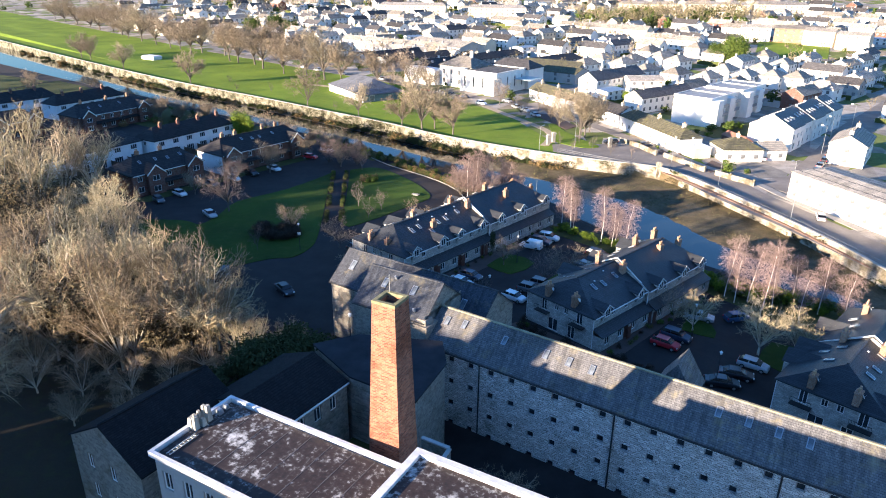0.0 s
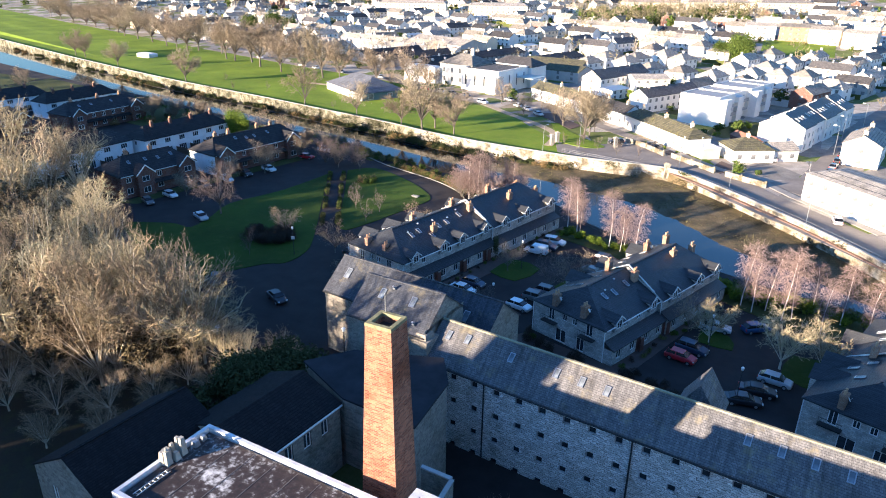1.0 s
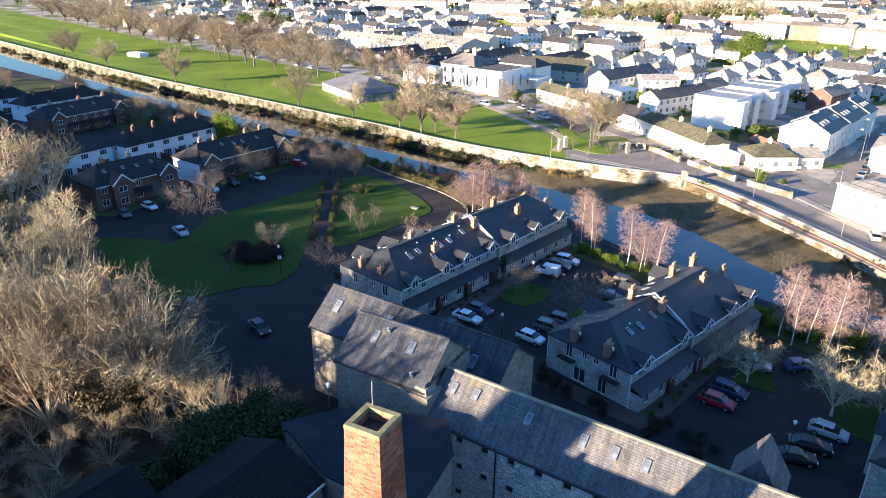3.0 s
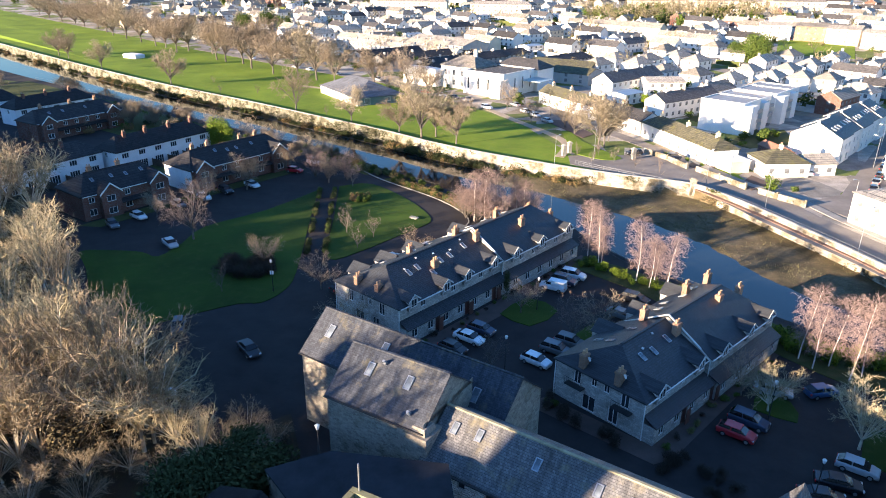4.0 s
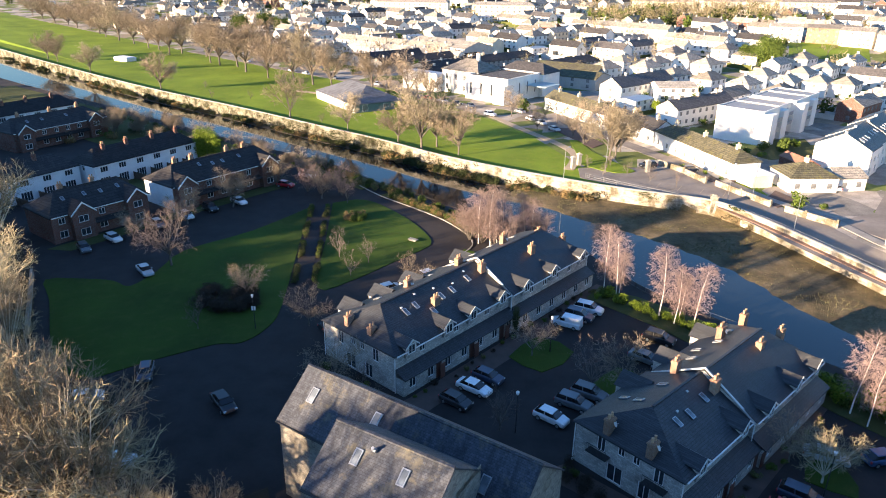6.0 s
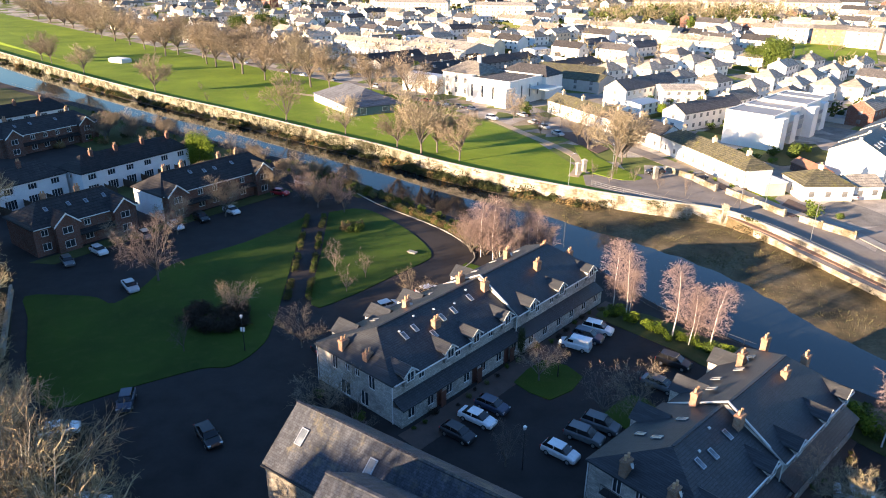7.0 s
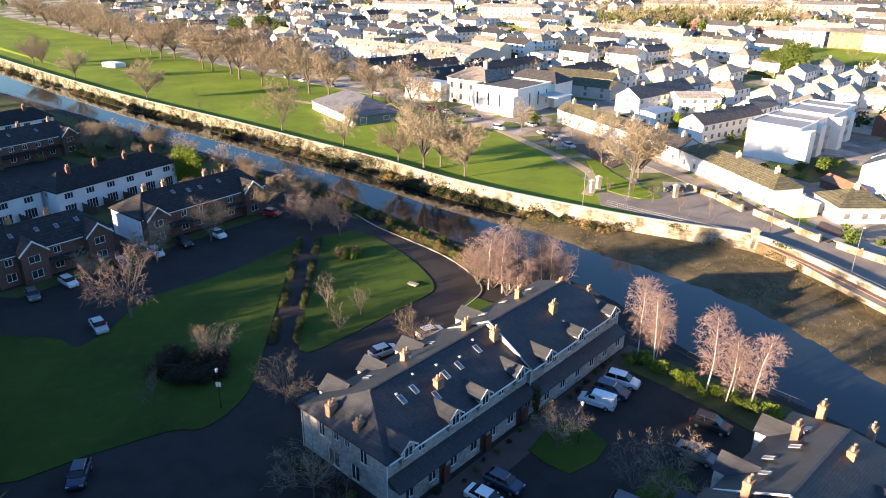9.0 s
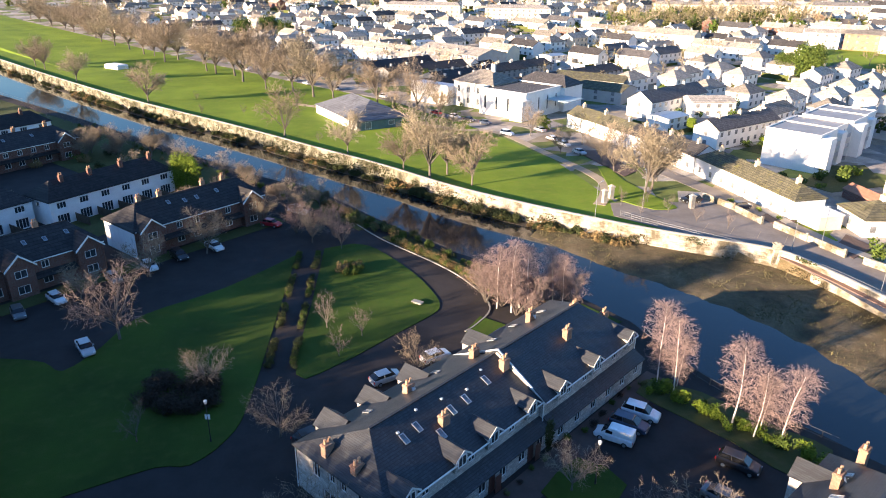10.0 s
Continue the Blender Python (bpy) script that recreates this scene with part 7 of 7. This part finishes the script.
    mass_at("wall_scrub", x - random.uniform(0.8, 1.8), y - random.uniform(0.8, 1.8), WATER_Z - 0.1, random.uniform(0.5, 1.15), random.choice((DARKBUSH, DARKBUSH, DARKBUSH, BUSH_BR[0])), 1.4)
for (nm, mat), (vs, fs) in MASS.items():
    tagged(new(nm, raw_mesh(nm, vs, fs, bpy.data.materials[mat])), "low evergreen and brown growth along river and path", "scrub", kind="stuff")
# creepers on the river wall
rng = random.Random(77)
for mat, n, keep in ((LEAF_IVY, 5200, 0.02), (LEAF_SCRUB, 4200, -0.02)):
    vs, fs = [], []
    while len(fs) < n:
        k = rng.randrange(2, len(WALL_LINE) - 4)
        f, z = rng.random(), rng.uniform(-2.7, 2.5)
        x, y = (WALL_LINE[k][j] * f + WALL_LINE[k + 1][j] * (1 - f) for j in (0, 1))
        cover = noise.noise(Vector((x * 0.16 + n, y * 0.16, z * 0.35))) + (0.12 if x < 5 else -0.2 if x > 20 else -0.05) - 0.28 * z / 2.5
        if cover < keep + 0.1:
            continue
        c = Vector((x - 0.28 - 0.12 * (2 - z) * 0.3 - rng.uniform(0, 0.25), y - 0.3 - rng.uniform(0, 0.25), z))
        a = Vector((rng.gauss(0, 1), rng.gauss(0, 1), rng.gauss(0, 1))).normalized() * rng.uniform(0.1, 0.22)
        b2 = a.orthogonal().normalized() * rng.uniform(0.1, 0.2)
        q = len(vs)
        vs.extend((tuple(c - a), tuple(c + b2), tuple(c + a), tuple(c - b2)))
        fs.append((q, q + 1, q + 2, q + 3))
    tagged(new("wall_creeper", raw_mesh("wall_creeper", vs, fs, mat)), "dark creeper and weeds hanging on the river wall", "creeper", kind="stuff")
# rank grass on the mud
vs, fs = [], []
for i in range(26000):
    k = rng.randrange(len(edge) - 1)
    f, g = rng.uniform(0.05, 0.98), rng.random()
    x0, y0 = (edge[k][j] * g + edge[k + 1][j] * (1 - g) for j in (0, 1))
    x1, y1 = (foot[k][j] * g + foot[k + 1][j] * (1 - g) for j in (0, 1))
    x, y = x0 + (x1 - x0) * f, y0 + (y1 - y0) * f
    if noise.noise(Vector((x * 0.13, y * 0.13, 4))) + 0.5 * noise.noise(Vector((x * 0.6, y * 0.6, 9))) < 0.3 * (0.45 - f) + rng.uniform(-0.25, 0.25):
        continue
    sprig(vs, fs, Vector((x, y, WATER_Z - 0.1 + 0.7 * f ** 0.7)), Vector((rng.gauss(0, 0.8), rng.gauss(0, 0.8), 1)).normalized(), rng.uniform(0.2, 0.5), rng.uniform(0.06, 0.16), rng)
tagged(new("mud_grass", raw_mesh("mud_grass", vs, fs, leafy("rank_grass", (0.05, 0.05, 0.022), (0.17, 0.15, 0.07)))), "rank brown-green grass on the mud bank", "grass", kind="stuff")


# ---- cars ----
def car_paint(name, c):
    m, t, b = nodes_of(name, 0.28, 0.25, 0.5)
    link(t, ramp(t, noise_of(t, coord(t), 2.0), [(0.3, scaled(c, 0.9)), (0.7, scaled(c, 1.1))]), b.inputs["Base Color"])
    b.inputs["Coat Weight"].default_value = 0.5
    return m


PAINT = {k: car_paint(k + "_car_paint", c) for k, c in dict(white=(0.72, 0.73, 0.74), silver=(0.42, 0.44, 0.46), black=(0.02, 0.021, 0.024), red=(0.42, 0.02, 0.03), blue=(0.04, 0.09, 0.2), grey=(0.12, 0.13, 0.14), navy=(0.03, 0.045, 0.08)).items()}
TYRE = plain("tyre_rubber", (0.02, 0.02, 0.02), 0.9)
LAMP_RED = plain("tail_lamp", (0.45, 0.02, 0.02), 0.3)
LAMP_CLEAR = plain("head_lamp", (0.6, 0.62, 0.62), 0.2)
CARS = {}
SHAPES = dict(hatch=(4.1, 1.74, 1.48, ((-2.02, 0.75, 0.78), (-1.95, 0.98, 0.84), (-0.95, 1.0, 0.87), (1.3, 0.98, 0.87), (1.95, 0.78, 0.82), (2.05, 0.6, 0.72)), ((-1.95, -1.25), (1.15, 0.45))),
              saloon=(4.5, 1.8, 1.44, ((-2.22, 0.72, 0.78), (-2.15, 0.98, 0.86), (-1.2, 1.0, 0.89), (1.3, 0.95, 0.89), (2.1, 0.75, 0.84), (2.25, 0.55, 0.72)), ((-1.75, -0.95), (1.25, 0.45))),
              suv=(4.4, 1.84, 1.66, ((-2.16, 0.8, 0.8), (-2.1, 1.06, 0.88), (-1.0, 1.08, 0.91), (1.25, 1.06, 0.91), (2.05, 0.86, 0.86), (2.18, 0.66, 0.76)), ((-2.1, -1.6), (1.2, 0.45))),
              van=(4.4, 1.82, 1.82, ((-2.18, 0.9, 0.86), (-2.14, 1.06, 0.9), (0.2, 1.06, 0.91), (1.3, 1.02, 0.91), (2.0, 0.8, 0.84), (2.16, 0.6, 0.74)), ((-2.15, -2.08), (1.35, 0.55))))


def car(kind, colour):
    """Body shell, glazed cabin, roof, wheels with rims, and lamps."""
    L, W, H, prof, ((b0, b1), (f0, f1)) = SHAPES[kind]
    ob = thing("car", {"van": "small " + colour + " panel van parked on the tarmac", "suv": "parked " + colour + " high estate car on the tarmac"}.get(kind, "parked " + colour + " " + kind + " car on the tarmac"), "van" if kind == "van" else "car", pose(0, 0, 0), "parked cars")
    bm = bmesh.new()
    solid(bm, [[(x, -w * 0.94, 0.28), (x, -w, 0.5), (x, -w * 0.97, z * 0.92), (x, -w * 0.86, z), (x, w * 0.86, z), (x, w * 0.97, z * 0.92), (x, w, 0.5), (x, w * 0.94, 0.28)] for x, z, w in prof])
    bmesh.ops.bevel(bm, geom=bm.edges[:], offset=0.045, segments=2, affect="EDGES")
    part("body", bm, PAINT[colour], ob)
    zb, w0, w1 = prof[2][1] - 0.02, W / 2 * 0.9, W / 2 * 0.72
    glass = PAINT[colour] if kind == "van" else CAR_GLASS
    bm = bmesh.new()
    solid(bm, [[(b0, -w0, zb), (f0, -w0, zb), (f0, w0, zb), (b0, w0, zb)], [(b1, -w1, H - 0.06), (f1, -w1, H - 0.06), (f1, w1, H - 0.06), (b1, w1, H - 0.06)]])
    bmesh.ops.bevel(bm, geom=bm.edges[:], offset=0.08, segments=2, affect="EDGES")
    part("cabin", bm, glass, ob)
    part("roof", blocks((b1 - 0.06, f1 + 0.02, -w1 - 0.02, w1 + 0.02, H - 0.07, H, 0.05)), PAINT[colour], ob)
    if kind == "van":
        bm = bmesh.new()
        solid(bm, [[(f0 - 0.02, -w0 * 0.9, zb + 0.05), (f0 + 0.02, -w0 * 0.9, zb + 0.05), (f0 + 0.02, w0 * 0.9, zb + 0.05), (f0 - 0.02, w0 * 0.9, zb + 0.05)], [(f1 + 0.08, -w1 * 0.95, H - 0.15), (f1 + 0.12, -w1 * 0.95, H - 0.15), (f1 + 0.12, w1 * 0.95, H - 0.15), (f1 + 0.08, w1 * 0.95, H - 0.15)]])
        part("windscreen", bm, CAR_GLASS, ob)
        for s in (-1, 1):
            part("side_window", blocks((0.1, 0.85, s * w0 * 0.93 - 0.03, s * w0 * 0.93 + 0.03, zb + 0.08, zb + 0.5)), CAR_GLASS, ob)
    else:
        for s in (-1, 1):
            bm = bmesh.new()
            rod(bm, ((b0 + f0) / 2 - 0.1, s * w0, zb), ((b1 + f1) / 2 - 0.1, s * w1, H - 0.05), 0.05, 0.05, 4)
            part("door_pillar", bm, PAINT[colour], ob)
    for x in (-L * 0.3, L * 0.31):
        for s in (-1, 1):
            def tyre():
                bm = bmesh.new()
                rod(bm, (0, -0.1, 0), (0, 0.1, 0), 0.32, 0.32, 14)
                return mesh_of("tyre", bm, TYRE)

            def rim():
                bm = bmesh.new()
                rod(bm, (0, -0.115, 0), (0, 0.115, 0), 0.2, 0.2, 10)
                return mesh_of("rim", bm, METAL)
            wh = put("tyre", cached("tyre", tyre), ob, pose(x, s * (W / 2 - 0.1), 0.32))
            put("rim", cached("rim", rim), wh)
    for s in (-1, 1):
        part("headlamp", blocks((L / 2 - 0.22, L / 2 - 0.04, s * W * 0.36 - 0.16, s * W * 0.36 + 0.16, 0.58, 0.74)), LAMP_CLEAR, ob)
        part("tail_lamp", blocks((-L / 2 + 0.0, -L / 2 + 0.1, s * W * 0.4 - 0.1, s * W * 0.4 + 0.1, 0.66, 0.9)), LAMP_RED, ob)
        part("mirror", blocks((0.62, 0.78, s * W * 0.5 - 0.08, s * W * 0.5 + 0.1, 0.92, 1.06)), PAINT[colour], ob)
    return ob


def park_car(kind, colour, x, y, ang, z=0.03):
    if (kind, colour) in CARS:
        return copy_thing(CARS[kind, colour], pose(x, y, z, 0, 0, ang))
    CARS[kind, colour] = car(kind, colour)
    CARS[kind, colour].matrix_basis = pose(x, y, z, 0, 0, ang)
    return CARS[kind, colour]


EAST_CARS = (("saloon", "white", 3.8, 84.2, -35), ("hatch", "navy", 5.6, 86.6, -35), ("hatch", "black", 1.6, 81.4, -38), ("suv", "white", 21.4, 105.2, -28), ("suv", "navy", 19.6, 103.0, -30), ("van", "white", 17.5, 100.8, 152),
                                ("suv", "black", 29.6, 96.8, -35), ("saloon", "grey", 26.4, 91.6, -40), ("suv", "grey", 17.6, 83.4, -32), ("suv", "grey", 15.4, 81.4, -32), ("hatch", "white", 12.4, 78.6, -38),
                                ("hatch", "red", 33.0, 64.4, -38), ("suv", "navy", 35.2, 66.6, -38), ("saloon", "silver", 40.6, 72.8, -24), ("hatch", "blue", 46.4, 72.6, 12), ("hatch", "silver", 43.4, 59.0, -36), ("saloon", "black", 40.2, 56.6, -20), ("saloon", "black", 37.6, 54.6, -14))
WEST_CARS = (("hatch", "navy", -37.0, 86.2, -75), ("saloon", "black", -25.4, 80.2, -52), ("saloon", "white", -33.6, 69.8, 5), ("hatch", "silver", -40.9, 73.6, 20), ("hatch", "white", -41.8, 80.6, 20), ("saloon", "silver", -49.6, 116.2, -50), ("hatch", "white", -61.2, 130.0, -38), ("hatch", "grey", -64.2, 125.2, -50),
                                ("hatch", "white", -52.3, 142.6, -45), ("suv", "black", -49.0, 147.2, -45), ("saloon", "white", -44.4, 151.8, -42), ("hatch", "red", -37.2, 163.8, -20), ("van", "white", -33.6, 171.4, -30), ("hatch", "grey", -56.0, 137.6, -45),
                                ("hatch", "silver", -8.9, 111.0, 36), ("hatch", "white", -2.9, 116.3, 36), ("hatch", "blue", 6.2, 122.2, 50), ("hatch", "black", -15.8, 99.2, 40))
for kind, colour, x, y, ang in EAST_CARS + WEST_CARS:
    park_car(kind, colour, x, y, ang)
random.seed(5)
for x, y, ang in ((49.6, 181, 10), (59, 177.4, 20), (31.4, 219.8, -60), (25.8, 234.4, -60), (23.4, 245.6, -58), (13.1, 240, -40), (7, 254, -42), (2, 258, -42), (-3, 262.5, -42), (-9, 268, -45), (28.5, 228, -60), (80.5, 116.5, 70), (86.5, 100, 72), (88, 165, 80), (93, 146.8, 55), (97, 152.4, 55), (100.5, 157.6, 55), (104.5, 163.2, 55), (109, 169.6, 55), (113.5, 176, 55), (118, 182.6, 55), (94.4, 139.6, 55), (123, 190, 55), (128, 197, 55), (-72, 330, -45), (-64, 322, -45), (-50, 311, -45), (-100, 358, -45), (-30, 296, -45)):
    park_car(random.choice(("hatch", "saloon", "suv")), random.choice(("white", "silver", "black", "grey", "red", "navy")), x, y, ang + random.choice((0, 180)), land(x, y) + 0.1)
for i in range(14):
    park_car("hatch", random.choice(("white", "silver", "grey", "navy")), 196 + i * 3.0, 424 - i * 0.9, 75, land(196 + i * 3, 424 - i * 0.9) + 0.05)


# ---- street furniture ----
def lamp_post(x, y, z, h, label, arm=0.0, ang=0.0):
    ob = thing("street_lamp", label, "street lamp", pose(x, y, z, 0, 0, ang), "street lamps")
    bm = bmesh.new()
    rod(bm, (0, 0, 0), (0, 0, 0.8), 0.1, 0.08, 8), rod(bm, (0, 0, 0.8), (0, 0, h), 0.06, 0.04, 8)
    if arm:
        rod(bm, (0, 0, h), (arm, 0, h + 0.25), 0.04)
    part("pole", bm, METAL if arm else BLACK, ob)
    if arm:
        part("lantern", blocks((arm - 0.1, arm + 0.6, -0.12, 0.12, h + 0.18, h + 0.32, 0.03)), METAL, ob)
    else:
        bm = bmesh.new()
        rod(bm, (0, 0, h), (0, 0, h + 0.35), 0.12, 0.2, 8), rod(bm, (0, 0, h + 0.35), (0, 0, h + 0.5), 0.22, 0.05, 8)
        part("lantern", bm, plain("frosted_lamp", (0.7, 0.7, 0.68), 0.4), ob)
    return ob


for x, y in ((-26.6, 98.4), (8.2, 76.4), (14.2, 93.6), (37.8, 67.4), (36.6, 54.2)):
    lamp_post(x, y, 0, 5.0, "black iron lamp post with a frosted lantern")
bm = blocks((-0.28, 0.28, -0.03, 0.03, 3.0, 3.6))
part("notice", bm, WHITE, [o for o in scene.objects if o.name == "street_lamp"][0], "small white notice on the post")
for x, y, a in ((26.6, 167.4, 40), (59.9, 154.8, 50), (65.8, 156.4, 230), (66.2, 137.4, 50), (74, 116, 30), (82, 134, 200), (116.6, 184.8, 140), (134, 205, 140), (108, 172, 140), (38, 176, 90)):
    lamp_post(x, y, land(x, y), 8.0, "tall grey steel street lamp with a single arm", 1.0, a)
lamp_post(-9.4, 46.6, 11.3, 2.4, "short post lamp above the yard roof")


def railing(name, label, pts, z, h, gap, material, rails=3):
    """Posts and rails along a line; the posts are parts."""
    ob = thing(name, label, "railing", pose(pts[0][0], pts[0][1], z))
    o = Vector((*pts[0], 0))
    me = cached(("post", h, material.name), lambda: mesh_of("post", blocks((-0.04, 0.04, -0.04, 0.04, -0.2, h)), material))
    line = [Vector((*p, 0)) - o for p in pts]
    for k in range(rails):
        zz, vs, fs = h - 0.05 - k * (h - 0.15) / max(1, rails - 1) * 0.9, [], []
        pipe(vs, fs, [p + Vector((0, 0, zz)) for p in line], [0.03] * len(line), 4)
        put("rail", raw_mesh("rail", vs, fs, material), ob)
    for a, b in zip(line, line[1:]):
        n = max(1, int((b - a).length / gap))
        for i in range(n):
            put("post", me, ob, Matrix.Translation(a + (b - a) * i / n))


railing("road_railing", "galvanised railing between footway and road", smooth([(58.6, 150.4), (63.0, 142.6), (67.6, 131), (73.9, 113), (79.4, 92)], 3), NORTH_Z, 1.15, 2.4, GALV)
railing("plaza_railing", "grey railing round the small plaza", smooth([(32.5, 171.6), (36, 168), (44.6, 161), (52, 155.8), (56.8, 153)], 3), NORTH_Z, 1.1, 2.2, GALV)
railing("river_railing", "dark railing along the river bank", smooth([(-174, 293.5), (-121.5, 253.6), (-81, 220.5), (-50.6, 196.8), (-33, 185), (-15.4, 165.2), (-2.5, 152.6)], 4), 0, 1.2, 3.0, BLACK, 2)
railing("bank_railing", "low dark railing along the river bank", smooth([(26.5, 125), (30.5, 114), (35.5, 107.5), (42, 101)], 4), 0, 1.0, 2.0, BLACK, 2)
# low walls and gate pillars of the cottages
for pts, label in ((((61.4, 166.5), (64.7, 159.2), (68.0, 151.8)), "low weathered garden wall along the cottages"), (((57.2, 175.6), (59.8, 168.0)), "low weathered wall before the cottages"), (((53.1, 183.9), (57.4, 176.2)), "low weathered wall before the cottages"), (((69.7, 149.3), (72.3, 145.2), (76, 140)), "low weathered garden wall by the bungalow"), (((70.5, 227.3), (82, 236), (94, 244.6), (105.7, 253.4)), "long grey garden wall with panels")):
    for a, b in zip(pts, pts[1:]):
        d = Vector(b) - Vector(a)
        gw = thing("garden_wall", label, "wall", pose(a[0], a[1], land(*a), 0, 0, math.degrees(math.atan2(d.y, d.x))))
        part("wall", blocks((0, d.length - 0.5, -0.15, 0.15, -0.3, 1.3), (0, d.length - 0.5, -0.2, 0.2, 1.3, 1.4)), RIVER_STONE, gw)
        part("pillar", blocks((d.length - 0.45, d.length, -0.25, 0.25, -0.3, 1.7, 0.02)), RIVER_STONE, gw)
for x, y in ((32.7, 182.6), (48.5, 177.0), (30.7, 179.4)):
    gp = thing("gate_pillar", "pale square stone gate pillar of the park", "pillar", pose(x, y, NORTH_Z, 0, 0, 20), "gate pillars")
    part("shaft", blocks((-0.45, 0.45, -0.45, 0.45, -0.2, 2.6), (-0.6, 0.6, -0.6, 0.6, 2.6, 2.85)), COPING, gp)
    part("cap", blocks((-0.5, 0.5, -0.5, 0.5, 2.85, 3.2, 0.4)), COPING, gp)
bw = thing("boundary_wall", "low stone boundary wall between wood and lawn", "wall", pose(-57.5, 96, 0, 0, 0, 118))
part("wall", blocks((0, 21, -0.2, 0.2, -0.3, 1.3)), KILN_STONE, bw)
tn = thing("white_canopy", "white flat canopy beside the park railing", "shelter", pose(-160, 358, NORTH_Z + 0.5, 0, 0, -30))
part("roof", blocks((-5, 5, -3, 3, 0.9, 1.5, 0.7)), WHITE, tn)
part("skirt", blocks((-4.8, 4.8, -2.8, 2.8, -0.6, 0.9)), WHITE, tn)
sl = thing("stone_bench", "flat pale stone slab on the lawn", "bench", pose(-6.3, 132.2, 0.1, 0, 0, -30))
part("seat", blocks((-0.9, 0.9, -0.45, 0.45, 0.22, 0.36, 0.02)), COPING, sl)
part("foot", blocks((-0.6, 0.6, -0.3, 0.3, 0, 0.22)), COPING, sl)
# gardens and paving before the cottages
slab("verge_6", smooth([(34.2, 208), (33.9, 193), (33.2, 186), (34.4, 181), (40.6, 175.4), (45.5, 176.8), (44, 181.4), (38.4, 196), (37, 208)], 2), NORTH_Z + 0.16, PARK, "grass round the old tree at the park gate", "verge", 0.1)
slab("garden_3", [(65.7, 166), (70.4, 169.8), (70.6, 159.8), (67.4, 158.2)], NORTH_Z + 0.16, PARK, "small bright front lawn", "garden", 0.1)
slab("drive_1", [(67.5, 157.6), (70.8, 159.4), (73.8, 163.3), (76, 157), (69.2, 151.4)], NORTH_Z + 0.16, BRICKPAVE, "red brick drive", "paving", 0.1)
slab("drive_2", [(60.6, 172), (65, 176), (67.4, 169.8), (62.6, 167.2)], NORTH_Z + 0.16, BRICKPAVE, "red brick front yard", "paving", 0.1)
slab("drive_3", [(30.8, 222.8), (37.4, 224), (43.4, 204.4), (39.2, 199.3)], NORTH_Z + 0.16, BRICKPAVE, "red brick paving beside the parked cars", "paving", 0.1)
slab("garden_4", [(77, 228), (82, 222), (112, 250), (106, 253)], NORTH_Z + 0.1, ROUGH, "overgrown back gardens", "garden", 0.1)
slab("garden_5", [(84, 190), (80, 196), (92, 212), (104, 214), (100, 196)], NORTH_Z + 0.1, ROUGH, "green garden below the apartments", "garden", 0.1)
random.seed(8)
NEAR_GARDEN = ((74.5, 153.9, 1.5), (72.6, 150, 0.8), (85.7, 200, 1.2), (90.4, 198, 1.5), (88, 203, 1.0), (93.5, 203, 1.7), (97, 205, 1.1), (80, 196, 0.9), (83, 193, 0.8), (78.4, 150.8, 0.8), (62, 176, 0.5), (64.4, 171, 0.5), (58, 181, 0.6))
BACK_GARDEN = ((87, 236, 1.2), (92, 240, 1.6), (98, 244, 1.3), (80, 231, 1.2), (103, 249, 1.4), (84, 230, 1.0), (53, 212, 1.3), (58, 217, 1.2), (64, 221, 1.4), (49, 236, 1.2), (45, 240, 1.3), (52, 246, 1.2), (72, 208, 1.2), (77, 200, 1.1), (70, 190, 0.9), (76, 186, 1.0), (109, 196, 1.1), (114, 203, 1.0), (120, 212, 1.1), (126, 220, 1.0), (96, 170, 0.7))
for x, y, s in NEAR_GARDEN + BACK_GARDEN:
    shrub_at(x, y, s, random.choice(SHRUB + BRIGHT), label="green shrub in a small town garden", z=land(x, y), group="cottage gardens", wide=1.2)
sh = thing("garden_shed", "low brick shed with a red-brown tiled roof", "shed", pose(84.7, 187, NORTH_Z, 0, 0, -80))
part("wall", shell_bm(10, 4, -0.3, 2.2, 3.2, True, True), RED_BRICK, sh)
part("roof", roof_bm(10, 4, 2.2, 3.3, 0, 0, 0.2), plain("red_tile", (0.28, 0.13, 0.08), 0.8, var=0.25), sh)
for k in range(4):
    a, b = Vector((47, 164)), Vector((60, 158))
    p = a + (b - a) * k / 3
    d = Vector((0.5, 0.866)) * 4.6
    slab("parking_line", strip([tuple(p), tuple(p + d)], 0.1), NORTH_Z + 0.075, PATHWAY, "faded white parking bay line", "road marking", 0.012)
for x, y, s in ((-190, 246, 0.8), (-204, 258, 0.9), (-176, 236, 0.7), (-220, 275, 0.9), (-196, 274, 0.7), (-182, 280, 0.6), (-235, 290, 0.9), (-212, 292, 0.7), (-170, 262, 0.7), (-160, 240, 0.6)):
    set_tree("garden_tree", "rounded leafless garden tree with dense brown twigs", REDDISH[int(y) % 2], x, y, 0, s, "garden trees", wide=1.15)
